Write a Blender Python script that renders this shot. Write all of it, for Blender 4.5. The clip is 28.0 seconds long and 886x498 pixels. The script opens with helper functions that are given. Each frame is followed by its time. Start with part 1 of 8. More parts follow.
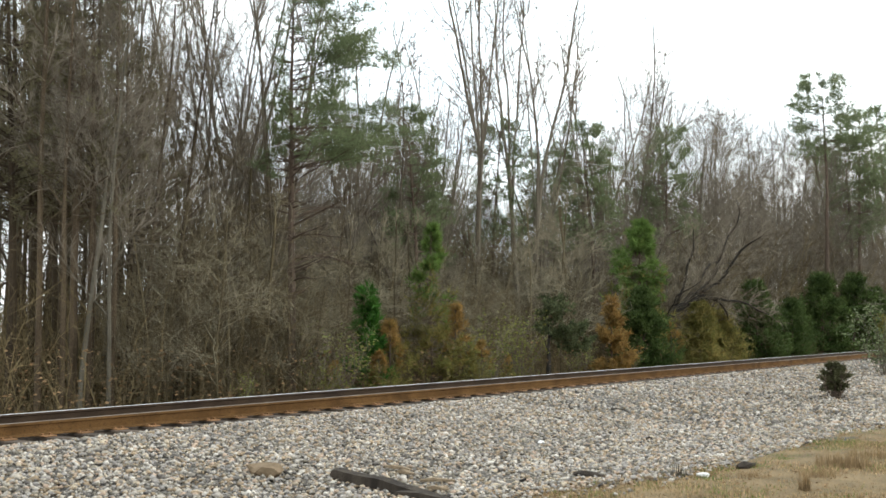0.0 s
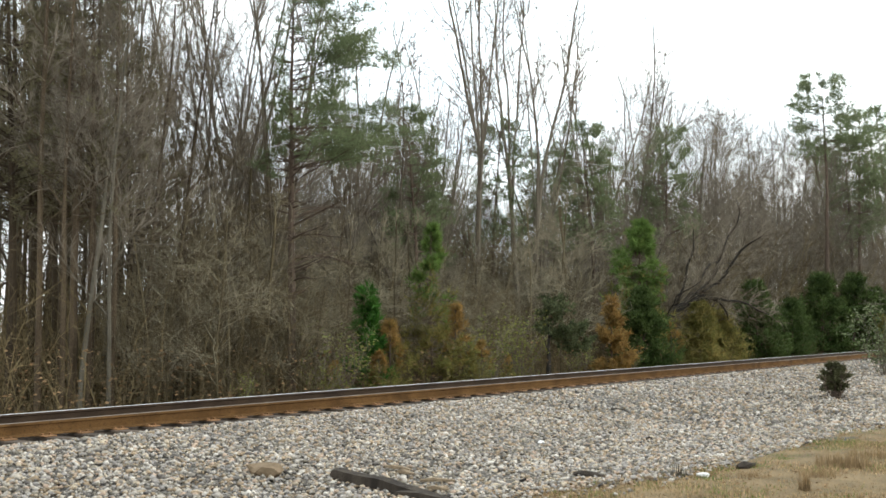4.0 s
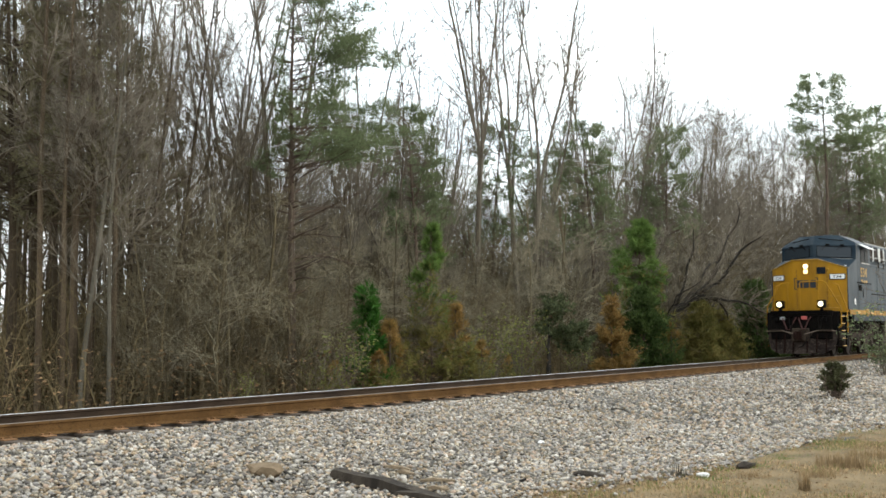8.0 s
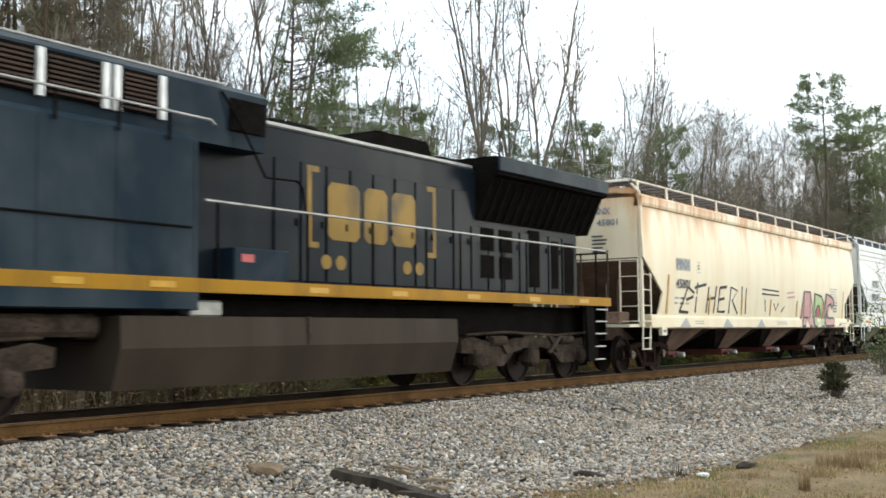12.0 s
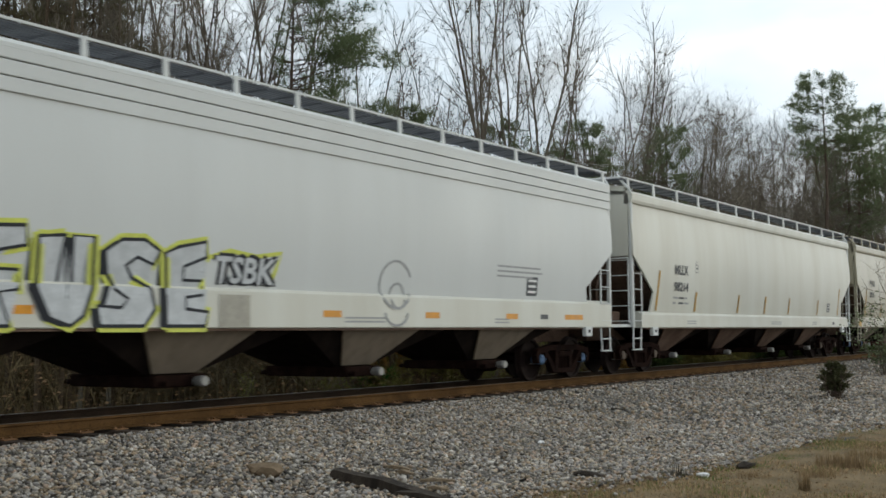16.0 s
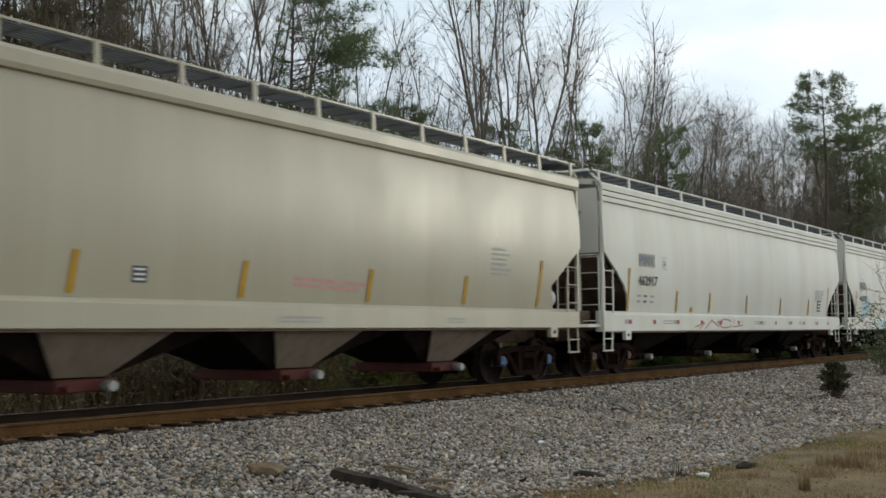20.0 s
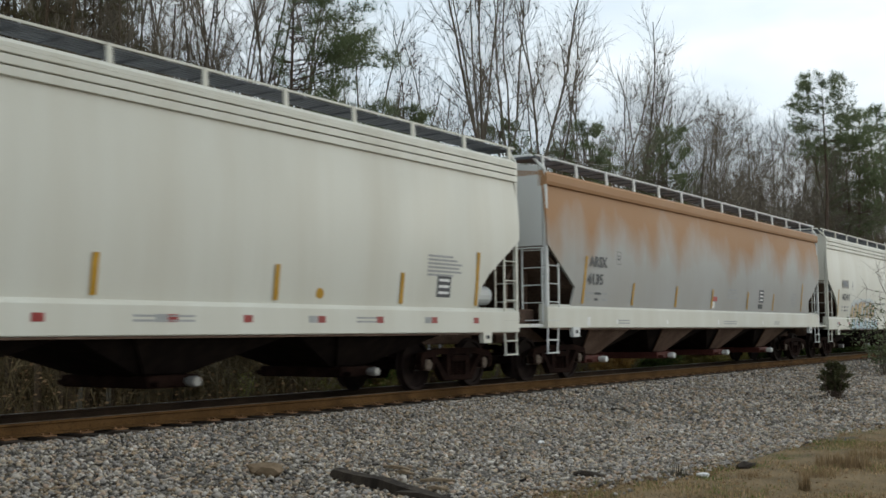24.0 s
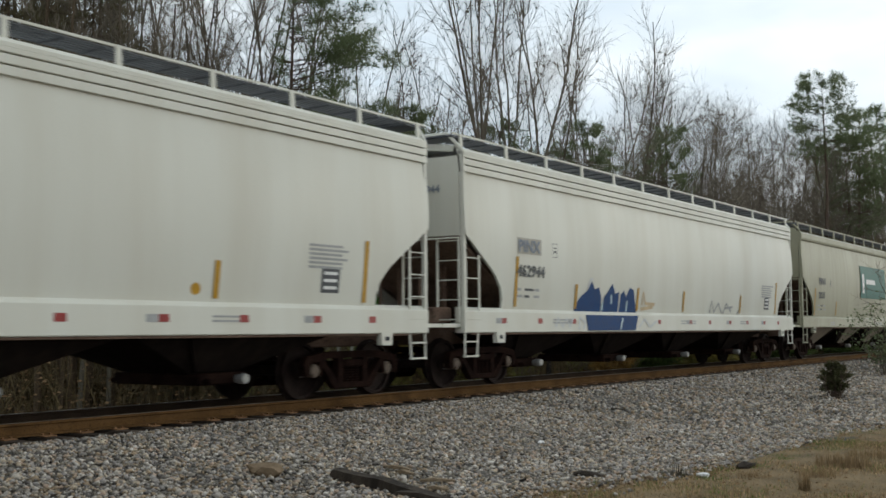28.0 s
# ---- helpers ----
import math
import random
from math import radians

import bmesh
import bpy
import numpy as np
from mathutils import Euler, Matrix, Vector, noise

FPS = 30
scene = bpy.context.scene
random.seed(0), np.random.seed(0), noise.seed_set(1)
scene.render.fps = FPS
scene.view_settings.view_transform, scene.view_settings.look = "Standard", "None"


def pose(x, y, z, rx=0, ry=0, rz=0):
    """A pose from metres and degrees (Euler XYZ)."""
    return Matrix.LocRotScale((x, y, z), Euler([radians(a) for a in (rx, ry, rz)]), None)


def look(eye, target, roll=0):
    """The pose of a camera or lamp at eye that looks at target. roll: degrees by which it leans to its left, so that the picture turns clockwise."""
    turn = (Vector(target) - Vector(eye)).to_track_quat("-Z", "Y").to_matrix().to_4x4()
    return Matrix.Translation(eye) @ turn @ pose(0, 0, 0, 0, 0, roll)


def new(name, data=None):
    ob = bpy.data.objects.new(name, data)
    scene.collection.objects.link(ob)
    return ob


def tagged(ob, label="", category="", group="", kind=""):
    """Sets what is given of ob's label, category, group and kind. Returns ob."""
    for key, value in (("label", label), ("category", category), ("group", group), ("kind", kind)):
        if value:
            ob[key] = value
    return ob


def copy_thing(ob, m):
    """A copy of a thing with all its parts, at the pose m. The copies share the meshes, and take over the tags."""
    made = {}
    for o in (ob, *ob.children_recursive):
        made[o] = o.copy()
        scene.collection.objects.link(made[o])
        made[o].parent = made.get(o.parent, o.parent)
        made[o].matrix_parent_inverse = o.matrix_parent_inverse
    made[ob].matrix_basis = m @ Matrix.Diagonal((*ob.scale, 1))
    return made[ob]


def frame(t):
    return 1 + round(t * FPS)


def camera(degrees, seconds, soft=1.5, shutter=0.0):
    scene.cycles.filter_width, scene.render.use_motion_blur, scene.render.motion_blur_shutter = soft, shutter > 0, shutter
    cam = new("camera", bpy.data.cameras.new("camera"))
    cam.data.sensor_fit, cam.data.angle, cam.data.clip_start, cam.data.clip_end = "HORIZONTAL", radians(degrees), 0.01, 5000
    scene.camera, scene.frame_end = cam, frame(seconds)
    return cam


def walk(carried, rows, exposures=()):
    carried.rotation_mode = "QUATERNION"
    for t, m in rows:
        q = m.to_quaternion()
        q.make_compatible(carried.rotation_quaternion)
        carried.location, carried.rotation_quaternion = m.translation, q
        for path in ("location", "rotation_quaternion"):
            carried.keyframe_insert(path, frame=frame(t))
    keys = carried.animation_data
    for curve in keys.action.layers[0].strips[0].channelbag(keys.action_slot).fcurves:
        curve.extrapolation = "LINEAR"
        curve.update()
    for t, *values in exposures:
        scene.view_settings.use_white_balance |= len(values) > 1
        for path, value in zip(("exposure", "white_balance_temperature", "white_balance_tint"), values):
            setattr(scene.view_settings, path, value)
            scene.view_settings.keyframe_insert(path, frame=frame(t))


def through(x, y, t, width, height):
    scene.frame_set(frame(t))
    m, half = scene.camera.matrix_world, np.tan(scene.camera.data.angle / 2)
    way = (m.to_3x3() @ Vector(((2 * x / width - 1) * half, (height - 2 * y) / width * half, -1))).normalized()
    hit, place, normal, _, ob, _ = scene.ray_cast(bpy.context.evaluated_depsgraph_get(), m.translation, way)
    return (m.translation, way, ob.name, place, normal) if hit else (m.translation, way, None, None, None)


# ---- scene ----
# One fixed camera beside a single railway track. x runs along the track, y away from the camera, z = 0 on the rail heads.
EYE = Vector((0.0, -13.33, 1.10))
HEAD, TILT = radians(33.67), radians(4.23)
AIM = EYE + Vector((math.cos(HEAD) * math.cos(TILT), math.sin(HEAD) * math.cos(TILT), math.sin(TILT)))
cam = camera(42.8, 28.0, soft=1.6, shutter=0.22)
walk(cam, [(0.0, look(EYE, AIM, -0.48)), (28.0, look(EYE, AIM, -0.48))],
     exposures=[(0.0, 0.12, 6360, 5), (8.5, 0.12, 6360, 5), (9.8, 0.1, 6360, 5), (11.0, 0.06, 6320, 5), (12.5, -0.08, 6110, 5), (14.5, -1.03, 6110, 5), (16, -1.06, 6110, 5), (17, -1.13, 6110, 5), (18, -1.13, 6110, 5), (19, -1.17, 6110, 5), (20, -1.12, 6110, 5), (21, -1.05, 6110, 5), (24, -1.1, 6110, 5), (25, -1.03, 6110, 5), (26, -0.92, 6110, 5), (27, -0.84, 6110, 5), (28, -1.12, 6110, 5)])

# ---- light: a bright overcast sky, a low veiled sun behind and to the right of the camera ----
SUN_AZ, SUN_EL = radians(-34), radians(10)
world = bpy.data.worlds.new("overcast")
scene.world = world
world.use_nodes = True
wn, wl = world.node_tree.nodes, world.node_tree.links
wn.clear()
sky = wn.new("ShaderNodeTexSky")
sky.sky_type, sky.sun_disc = "NISHITA", False
sky.sun_elevation, sky.sun_rotation = SUN_EL, radians(90) - SUN_AZ
sky.air_density, sky.dust_density = 1.0, 3.0
coord = wn.new("ShaderNodeTexCoord")
stretch = wn.new("ShaderNodeMapping")
stretch.inputs["Scale"].default_value = (1.6, 1.6, 4.5)
cloud = wn.new("ShaderNodeTexNoise")
cloud.inputs["Scale"].default_value, cloud.inputs["Detail"].default_value = 2.2, 5.0
ramp = wn.new("ShaderNodeValToRGB")
ramp.color_ramp.elements[0].position, ramp.color_ramp.elements[1].position = 0.38, 0.62
ramp.color_ramp.elements[0].color = (16.8, 18.3, 19.8, 1)
ramp.color_ramp.elements[1].color = (23.5, 23.7, 23.9, 1)
blend = wn.new("ShaderNodeMix")
blend.data_type = "RGBA"
blend.inputs["Factor"].default_value = 0.9
back = wn.new("ShaderNodeBackground")
back.inputs["Strength"].default_value = 0.11
out = wn.new("ShaderNodeOutputWorld")
wl.new(coord.outputs["Generated"], stretch.inputs["Vector"])
wl.new(stretch.outputs["Vector"], cloud.inputs["Vector"])
wl.new(cloud.outputs["Fac"], ramp.inputs["Fac"])
wl.new(sky.outputs["Color"], blend.inputs["A"])
wl.new(ramp.outputs["Color"], blend.inputs["B"])
wl.new(blend.outputs["Result"], back.inputs["Color"])
wl.new(back.outputs["Background"], out.inputs["Surface"])
sun = new("sun", bpy.data.lights.new("sun", "SUN"))
sun.data.energy, sun.data.angle, sun.data.color = 1.2, radians(14), (1.0, 0.90, 0.74)
sun.matrix_world = look((0, 0, 30), Vector((0, 0, 30)) - Vector((math.cos(SUN_AZ) * math.cos(SUN_EL), math.sin(SUN_AZ) * math.cos(SUN_EL), math.sin(SUN_EL))))


# ---- materials ----
def rgb(c):
    return (c[0], c[1], c[2], 1)


def surface(name, a, b, c=None, scale=3.0, fine=40.0, rough=0.7, metal=0.0, bump=0.2, squash=1.0, each=0.0, island=0.0, spread=(0.35, 0.65), spec=0.15, through=0.0, mixed=()):
    """A procedural surface: two colours mixed by broad noise, a third by fine noise, with fine relief. squash < 1 draws the broad noise out upright."""
    m = bpy.data.materials.new(name)
    m.use_nodes = True
    n, l = m.node_tree.nodes, m.node_tree.links
    p = n["Principled BSDF"]
    tc, mp = n.new("ShaderNodeTexCoord"), n.new("ShaderNodeMapping")
    mp.inputs["Scale"].default_value = (1, 1, squash)
    l.new(tc.outputs["Object"], mp.inputs["Vector"])
    n1, n2 = n.new("ShaderNodeTexNoise"), n.new("ShaderNodeTexNoise")
    n1.inputs["Scale"].default_value, n1.inputs["Detail"].default_value = scale, 5
    n2.inputs["Scale"].default_value, n2.inputs["Detail"].default_value = fine, 3
    l.new(mp.outputs["Vector"], n1.inputs["Vector"])
    l.new(tc.outputs["Object"], n2.inputs["Vector"])
    r1 = n.new("ShaderNodeValToRGB")
    r1.color_ramp.elements[0].position, r1.color_ramp.elements[1].position = spread
    r1.color_ramp.elements[0].color, r1.color_ramp.elements[1].color = rgb(a), rgb(b)
    l.new(n1.outputs["Fac"], r1.inputs["Fac"])
    r2 = n.new("ShaderNodeMapRange")
    r2.inputs["From Min"].default_value, r2.inputs["From Max"].default_value = 0.5, 0.75
    l.new(n2.outputs["Fac"], r2.inputs["Value"])
    mx = n.new("ShaderNodeMix")
    mx.data_type = "RGBA"
    l.new(r2.outputs["Result"], mx.inputs["Factor"])
    l.new(r1.outputs["Color"], mx.inputs["A"])
    mx.inputs["B"].default_value = rgb(c or [(x + y) * 0.42 for x, y in zip(a, b)])
    col = mx.outputs["Result"]
    if each or island:
        hsv = n.new("ShaderNodeHueSaturation")
        src = n.new("ShaderNodeObjectInfo").outputs["Random"] if each else n.new("ShaderNodeNewGeometry").outputs["Random Per Island"]
        k = each or island
        vr = n.new("ShaderNodeMapRange")
        vr.inputs["To Min"].default_value, vr.inputs["To Max"].default_value = 1 - k, 1 + k
        l.new(src, vr.inputs["Value"])
        l.new(vr.outputs["Result"], hsv.inputs["Value"])
        l.new(col, hsv.inputs["Color"])
        col = hsv.outputs["Color"]
    if mixed:
        # each loose piece takes one of several tints
        isl = n.new("ShaderNodeNewGeometry")
        pick = n.new("ShaderNodeValToRGB")
        pick.color_ramp.interpolation = "CONSTANT"
        while len(pick.color_ramp.elements) < len(mixed):
            pick.color_ramp.elements.new(0.5)
        for i, tone in enumerate(mixed):
            pick.color_ramp.elements[i].position = i / len(mixed)
            pick.color_ramp.elements[i].color = rgb(tone)
        l.new(isl.outputs["Random Per Island"], pick.inputs["Fac"])
        mul = n.new("ShaderNodeMix")
        mul.data_type, mul.blend_type = "RGBA", "MULTIPLY"
        mul.inputs["Factor"].default_value = 1.0
        l.new(col, mul.inputs["A"])
        l.new(pick.outputs["Color"], mul.inputs["B"])
        col = mul.outputs["Result"]
    l.new(col, p.inputs["Base Color"])
    rr = n.new("ShaderNodeMapRange")
    rr.inputs["To Min"].default_value, rr.inputs["To Max"].default_value = max(0.05, rough - 0.12), min(1, rough + 0.12)
    l.new(n1.outputs["Fac"], rr.inputs["Value"])
    l.new(rr.outputs["Result"], p.inputs["Roughness"])
    p.inputs["Metallic"].default_value = metal
    p.inputs["Specular IOR Level"].default_value = spec
    if through:
        tl, add = n.new("ShaderNodeBsdfTranslucent"), n.new("ShaderNodeMixShader")
        add.inputs["Fac"].default_value = through
        l.new(col, tl.inputs["Color"])
        l.new(p.outputs["BSDF"], add.inputs[1])
        l.new(tl.outputs["BSDF"], add.inputs[2])
        l.new(add.outputs["Shader"], n["Material Output"].inputs["Surface"])
    if bump:
        bp = n.new("ShaderNodeBump")
        bp.inputs["Strength"].default_value, bp.inputs["Distance"].default_value = bump, 0.02
        l.new(n2.outputs["Fac"], bp.inputs["Height"])
        l.new(bp.outputs["Normal"], p.inputs["Normal"])
    return m


def stained(name, base, dirt, rust=None, amount=0.5, top=4.7, reach=1.6, rough=0.45, gloss=0.25, lean=0.45, streaky=(2.6, 0.16), bite=(0.62, 0.98)):
    """Car paint: a base colour with upright dirt streaks, and rust that runs down from the roof edge."""
    m = bpy.data.materials.new(name)
    m.use_nodes = True
    n, l = m.node_tree.nodes, m.node_tree.links
    p = n["Principled BSDF"]
    tc = n.new("ShaderNodeTexCoord")
    mp, mp2 = n.new("ShaderNodeMapping"), n.new("ShaderNodeMapping")
    mp.inputs["Scale"].default_value = (streaky[0], streaky[0], streaky[1])
    mp2.inputs["Scale"].default_value = (0.55, 0.55, 0.3)
    streak, patch, fine = (n.new("ShaderNodeTexNoise") for _ in range(3))
    streak.inputs["Scale"].default_value, streak.inputs["Detail"].default_value = 1.6, 6
    patch.inputs["Scale"].default_value, patch.inputs["Detail"].default_value = 1.5, 6
    fine.inputs["Scale"].default_value, fine.inputs["Detail"].default_value = 22, 4
    l.new(tc.outputs["Object"], mp.inputs["Vector"])
    l.new(tc.outputs["Object"], mp2.inputs["Vector"])
    l.new(mp.outputs["Vector"], streak.inputs["Vector"])
    l.new(mp2.outputs["Vector"], patch.inputs["Vector"])
    l.new(tc.outputs["Object"], fine.inputs["Vector"])
    r = n.new("ShaderNodeValToRGB")
    r.color_ramp.elements[0].position, r.color_ramp.elements[1].position = 0.42, 0.78
    r.color_ramp.elements[0].color, r.color_ramp.elements[1].color = (0, 0, 0, 1), (amount, amount, amount, 1)
    l.new(streak.outputs["Fac"], r.inputs["Fac"])
    mx = n.new("ShaderNodeMix")
    mx.data_type = "RGBA"
    l.new(r.outputs["Color"], mx.inputs["Factor"])
    mx.inputs["A"].default_value, mx.inputs["B"].default_value = rgb(base), rgb(dirt)
    col = mx.outputs["Result"]
    tint = n.new("ShaderNodeMix")
    tint.data_type = "RGBA"
    pr = n.new("ShaderNodeMapRange")
    pr.inputs["From Min"].default_value, pr.inputs["From Max"].default_value, pr.inputs["To Max"].default_value = 0.45, 0.75, amount * 0.7
    l.new(patch.outputs["Fac"], pr.inputs["Value"])
    l.new(pr.outputs["Result"], tint.inputs["Factor"])
    l.new(col, tint.inputs["A"])
    tint.inputs["B"].default_value = rgb([x * 0.55 + y * 0.45 for x, y in zip(base, dirt)])
    col = tint.outputs["Result"]
    if rust:
        sep = n.new("ShaderNodeSeparateXYZ")
        l.new(tc.outputs["Object"], sep.inputs["Vector"])
        drop = n.new("ShaderNodeMapRange")
        drop.inputs["From Min"].default_value, drop.inputs["From Max"].default_value = top - reach, top
        drop.inputs["To Min"].default_value, drop.inputs["To Max"].default_value = -0.35, lean
        drop.clamp = False
        l.new(sep.outputs["Z"], drop.inputs["Value"])
        mixn = n.new("ShaderNodeMath")
        mixn.operation = "MULTIPLY_ADD"
        mixn.inputs[1].default_value = 0.55
        l.new(streak.outputs["Fac"], mixn.inputs[0])
        hp = n.new("ShaderNodeMath")
        hp.operation = "MULTIPLY"
        hp.inputs[1].default_value = 0.75
        l.new(patch.outputs["Fac"], hp.inputs[0])
        l.new(hp.outputs[0], mixn.inputs[2])
        tot = n.new("ShaderNodeMath")
        tot.operation = "ADD"
        l.new(drop.outputs["Result"], tot.inputs[0])
        l.new(mixn.outputs[0], tot.inputs[1])
        rr = n.new("ShaderNodeValToRGB")
        rr.color_ramp.elements[0].position, rr.color_ramp.elements[1].position = bite[0], min(1, bite[1])
        rr.color_ramp.elements[1].color = (0.92, 0.92, 0.92, 1)
        l.new(tot.outputs[0], rr.inputs["Fac"])
        rm = n.new("ShaderNodeMix")
        rm.data_type = "RGBA"
        l.new(rr.outputs["Color"], rm.inputs["Factor"])
        l.new(col, rm.inputs["A"])
        rm.inputs["B"].default_value = rgb(rust)
        col = rm.outputs["Result"]
    l.new(col, p.inputs["Base Color"])
    rg = n.new("ShaderNodeMapRange")
    rg.inputs["To Min"].default_value, rg.inputs["To Max"].default_value = rough - 0.1, rough + 0.15
    l.new(patch.outputs["Fac"], rg.inputs["Value"])
    l.new(rg.outputs["Result"], p.inputs["Roughness"])
    p.inputs["Specular IOR Level"].default_value = gloss
    bp = n.new("ShaderNodeBump")
    bp.inputs["Strength"].default_value, bp.inputs["Distance"].default_value = 0.08, 0.02
    l.new(fine.outputs["Fac"], bp.inputs["Height"])
    bp2 = n.new("ShaderNodeBump")
    bp2.inputs["Strength"].default_value, bp2.inputs["Distance"].default_value = 0.12, 0.08
    l.new(patch.outputs["Fac"], bp2.inputs["Height"])
    l.new(bp.outputs["Normal"], bp2.inputs["Normal"])
    l.new(bp2.outputs["Normal"], p.inputs["Normal"])
    return m


def lamp_glow(name, colour, strength):
    m = bpy.data.materials.new(name)
    m.use_nodes = True
    p = m.node_tree.nodes["Principled BSDF"]
    p.inputs["Base Color"].default_value = rgb(colour)
    p.inputs["Emission Color"].default_value = rgb(colour)
    p.inputs["Emission Strength"].default_value = strength
    return m


def dark_glass(name, tint):
    m = bpy.data.materials.new(name)
    m.use_nodes = True
    p = m.node_tree.nodes["Principled BSDF"]
    p.inputs["Base Color"].default_value, p.inputs["Roughness"].default_value = rgb(tint), 0.08
    p.inputs["Specular IOR Level"].default_value = 0.2
    return m


M = {}
M["ballast"] = surface("ballast_stone", (0.435, 0.40, 0.35), (0.62, 0.575, 0.51), (0.32, 0.288, 0.246), scale=1.2, fine=60, rough=0.9, bump=0.3, mixed=((0.62, 0.60, 0.58), (0.30, 0.29, 0.29), (0.92, 0.90, 0.88), (0.62, 0.50, 0.37), (0.46, 0.44, 0.42), (0.78, 0.70, 0.58), (0.34, 0.32, 0.28), (0.56, 0.55, 0.56), (0.72, 0.58, 0.48), (0.20, 0.19, 0.19), (0.68, 0.66, 0.62), (0.50, 0.49, 0.50), (0.44, 0.36, 0.27)))
# bed colour kept dark to put shade into the gaps between stones
M["shaded_ballast_bed"] = surface("shaded_ballast_bed", (0.06, 0.053, 0.045), (0.15, 0.135, 0.115), (0.025, 0.022, 0.02), scale=9, fine=26, rough=0.95, bump=1.0)
M["track_grime"] = surface("oily_trackbed", (0.055, 0.04, 0.03), (0.11, 0.085, 0.065), (0.03, 0.024, 0.02), scale=3, fine=26, rough=0.95, bump=1.0)
M["soil"] = surface("leaf_litter", (0.085, 0.06, 0.038), (0.15, 0.105, 0.065), (0.05, 0.05, 0.025), scale=0.8, fine=14, rough=0.95, bump=0.8)
M["verge"] = surface("dry_turf", (0.115, 0.082, 0.042), (0.215, 0.15, 0.08), (0.07, 0.062, 0.028), scale=1.6, fine=24, rough=0.95, bump=1.0)
M["straw"] = surface("dry_grass", (0.29, 0.20, 0.105), (0.40, 0.29, 0.165), (0.18, 0.132, 0.068), scale=0.9, fine=6, rough=0.85, bump=0, island=0.5, through=0.4)
M["brown_grass"] = surface("dead_brown_grass", (0.20, 0.135, 0.07), (0.29, 0.205, 0.11), (0.14, 0.10, 0.055), scale=2, fine=9, rough=0.85, bump=0, island=0.4, through=0.35)
M["green_grass"] = surface("green_grass", (0.11, 0.15, 0.04), (0.17, 0.19, 0.06), scale=2, fine=9, rough=0.8, bump=0, island=0.3, through=0.4)
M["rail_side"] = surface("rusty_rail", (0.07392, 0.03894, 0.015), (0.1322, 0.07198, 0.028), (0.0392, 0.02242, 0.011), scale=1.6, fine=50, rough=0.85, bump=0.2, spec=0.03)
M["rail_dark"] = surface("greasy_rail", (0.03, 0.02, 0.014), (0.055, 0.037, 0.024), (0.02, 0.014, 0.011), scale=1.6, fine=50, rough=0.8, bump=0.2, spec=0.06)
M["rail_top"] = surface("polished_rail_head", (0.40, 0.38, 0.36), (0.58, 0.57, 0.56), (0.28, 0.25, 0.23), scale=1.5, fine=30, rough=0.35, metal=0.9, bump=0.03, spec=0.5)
M["tie"] = surface("creosoted_timber", (0.045, 0.034, 0.026), (0.10, 0.075, 0.055), (0.03, 0.022, 0.018), scale=4, fine=50, rough=0.9, bump=0.6, each=0.25)
M["plate"] = surface("rusted_tie_plate", (0.16, 0.085, 0.04), (0.25, 0.14, 0.07), scale=6, fine=60, rough=0.9, bump=0.3, each=0.2)
M["old_wood"] = surface("weathered_timber", (0.022, 0.017, 0.013), (0.062, 0.049, 0.037), (0.013, 0.01, 0.008), scale=7, fine=60, rough=0.9, bump=0.7, squash=0.3)
M["bark"] = surface("grey_brown_bark", (0.1126, 0.0918, 0.0664), (0.198, 0.1675, 0.1262), (0.0704, 0.0578, 0.04316), scale=2.5, fine=30, rough=0.95, bump=0.6, squash=0.3, each=0.28)
M["dark_bark"] = surface("dark_bark", (0.022, 0.019, 0.016), (0.05, 0.042, 0.034), scale=2.5, fine=30, rough=0.95, bump=0.5)
M["twig"] = surface("winter_twigs", (0.1359, 0.1132, 0.0848), (0.215, 0.182, 0.1408), scale=1.2, fine=9, rough=0.95, bump=0, each=0.28)
M["pale_bark"] = surface("pale_bark", (0.0736, 0.0648, 0.048), (0.128, 0.1136, 0.0864), (0.056, 0.048, 0.0368), scale=2.2, fine=25, rough=0.95, bump=0.4, squash=0.3, each=0.25)
M["pine_bark"] = surface("pine_bark", (0.075, 0.052, 0.038), (0.135, 0.098, 0.072), (0.04, 0.03, 0.024), scale=3, fine=22, rough=0.95, bump=0.8, squash=0.4, each=0.2)
M["needles"] = surface("pine_needles", (0.1164, 0.143, 0.06944), (0.1959, 0.2231, 0.1165), (0.07836, 0.09838, 0.04592), scale=0.9, fine=6, rough=0.75, bump=0, island=0.4, through=0.5)
M["needles_dull"] = surface("brownish_pine_needles", (0.10, 0.092, 0.048), (0.165, 0.145, 0.08), (0.075, 0.062, 0.036), scale=0.5, fine=5, rough=0.8, bump=0, island=0.4, through=0.45)
M["red_bark"] = surface("red_brown_bark", (0.04894, 0.0345, 0.02134), (0.0909, 0.06696, 0.04209), (0.02797, 0.01962, 0.01245), scale=2.4, fine=26, rough=0.95, bump=0.6, squash=0.3, each=0.3)
M["needles_bright"] = surface("bright_pine_needles", (0.11, 0.18, 0.04), (0.16, 0.23, 0.06), (0.07, 0.125, 0.028), scale=0.9, fine=6, rough=0.75, bump=0, island=0.35, through=0.45)
M["needles_olive"] = surface("olive_needles", (0.16, 0.155, 0.045), (0.24, 0.19, 0.06), (0.12, 0.125, 0.035), scale=1.1, fine=6, rough=0.8, bump=0, island=0.35, through=0.4)
M["needles_rust"] = surface("browned_needles", (0.25, 0.155, 0.05), (0.34, 0.205, 0.065), (0.17, 0.125, 0.045), scale=1.1, fine=6, rough=0.85, bump=0, island=0.4, through=0.45)
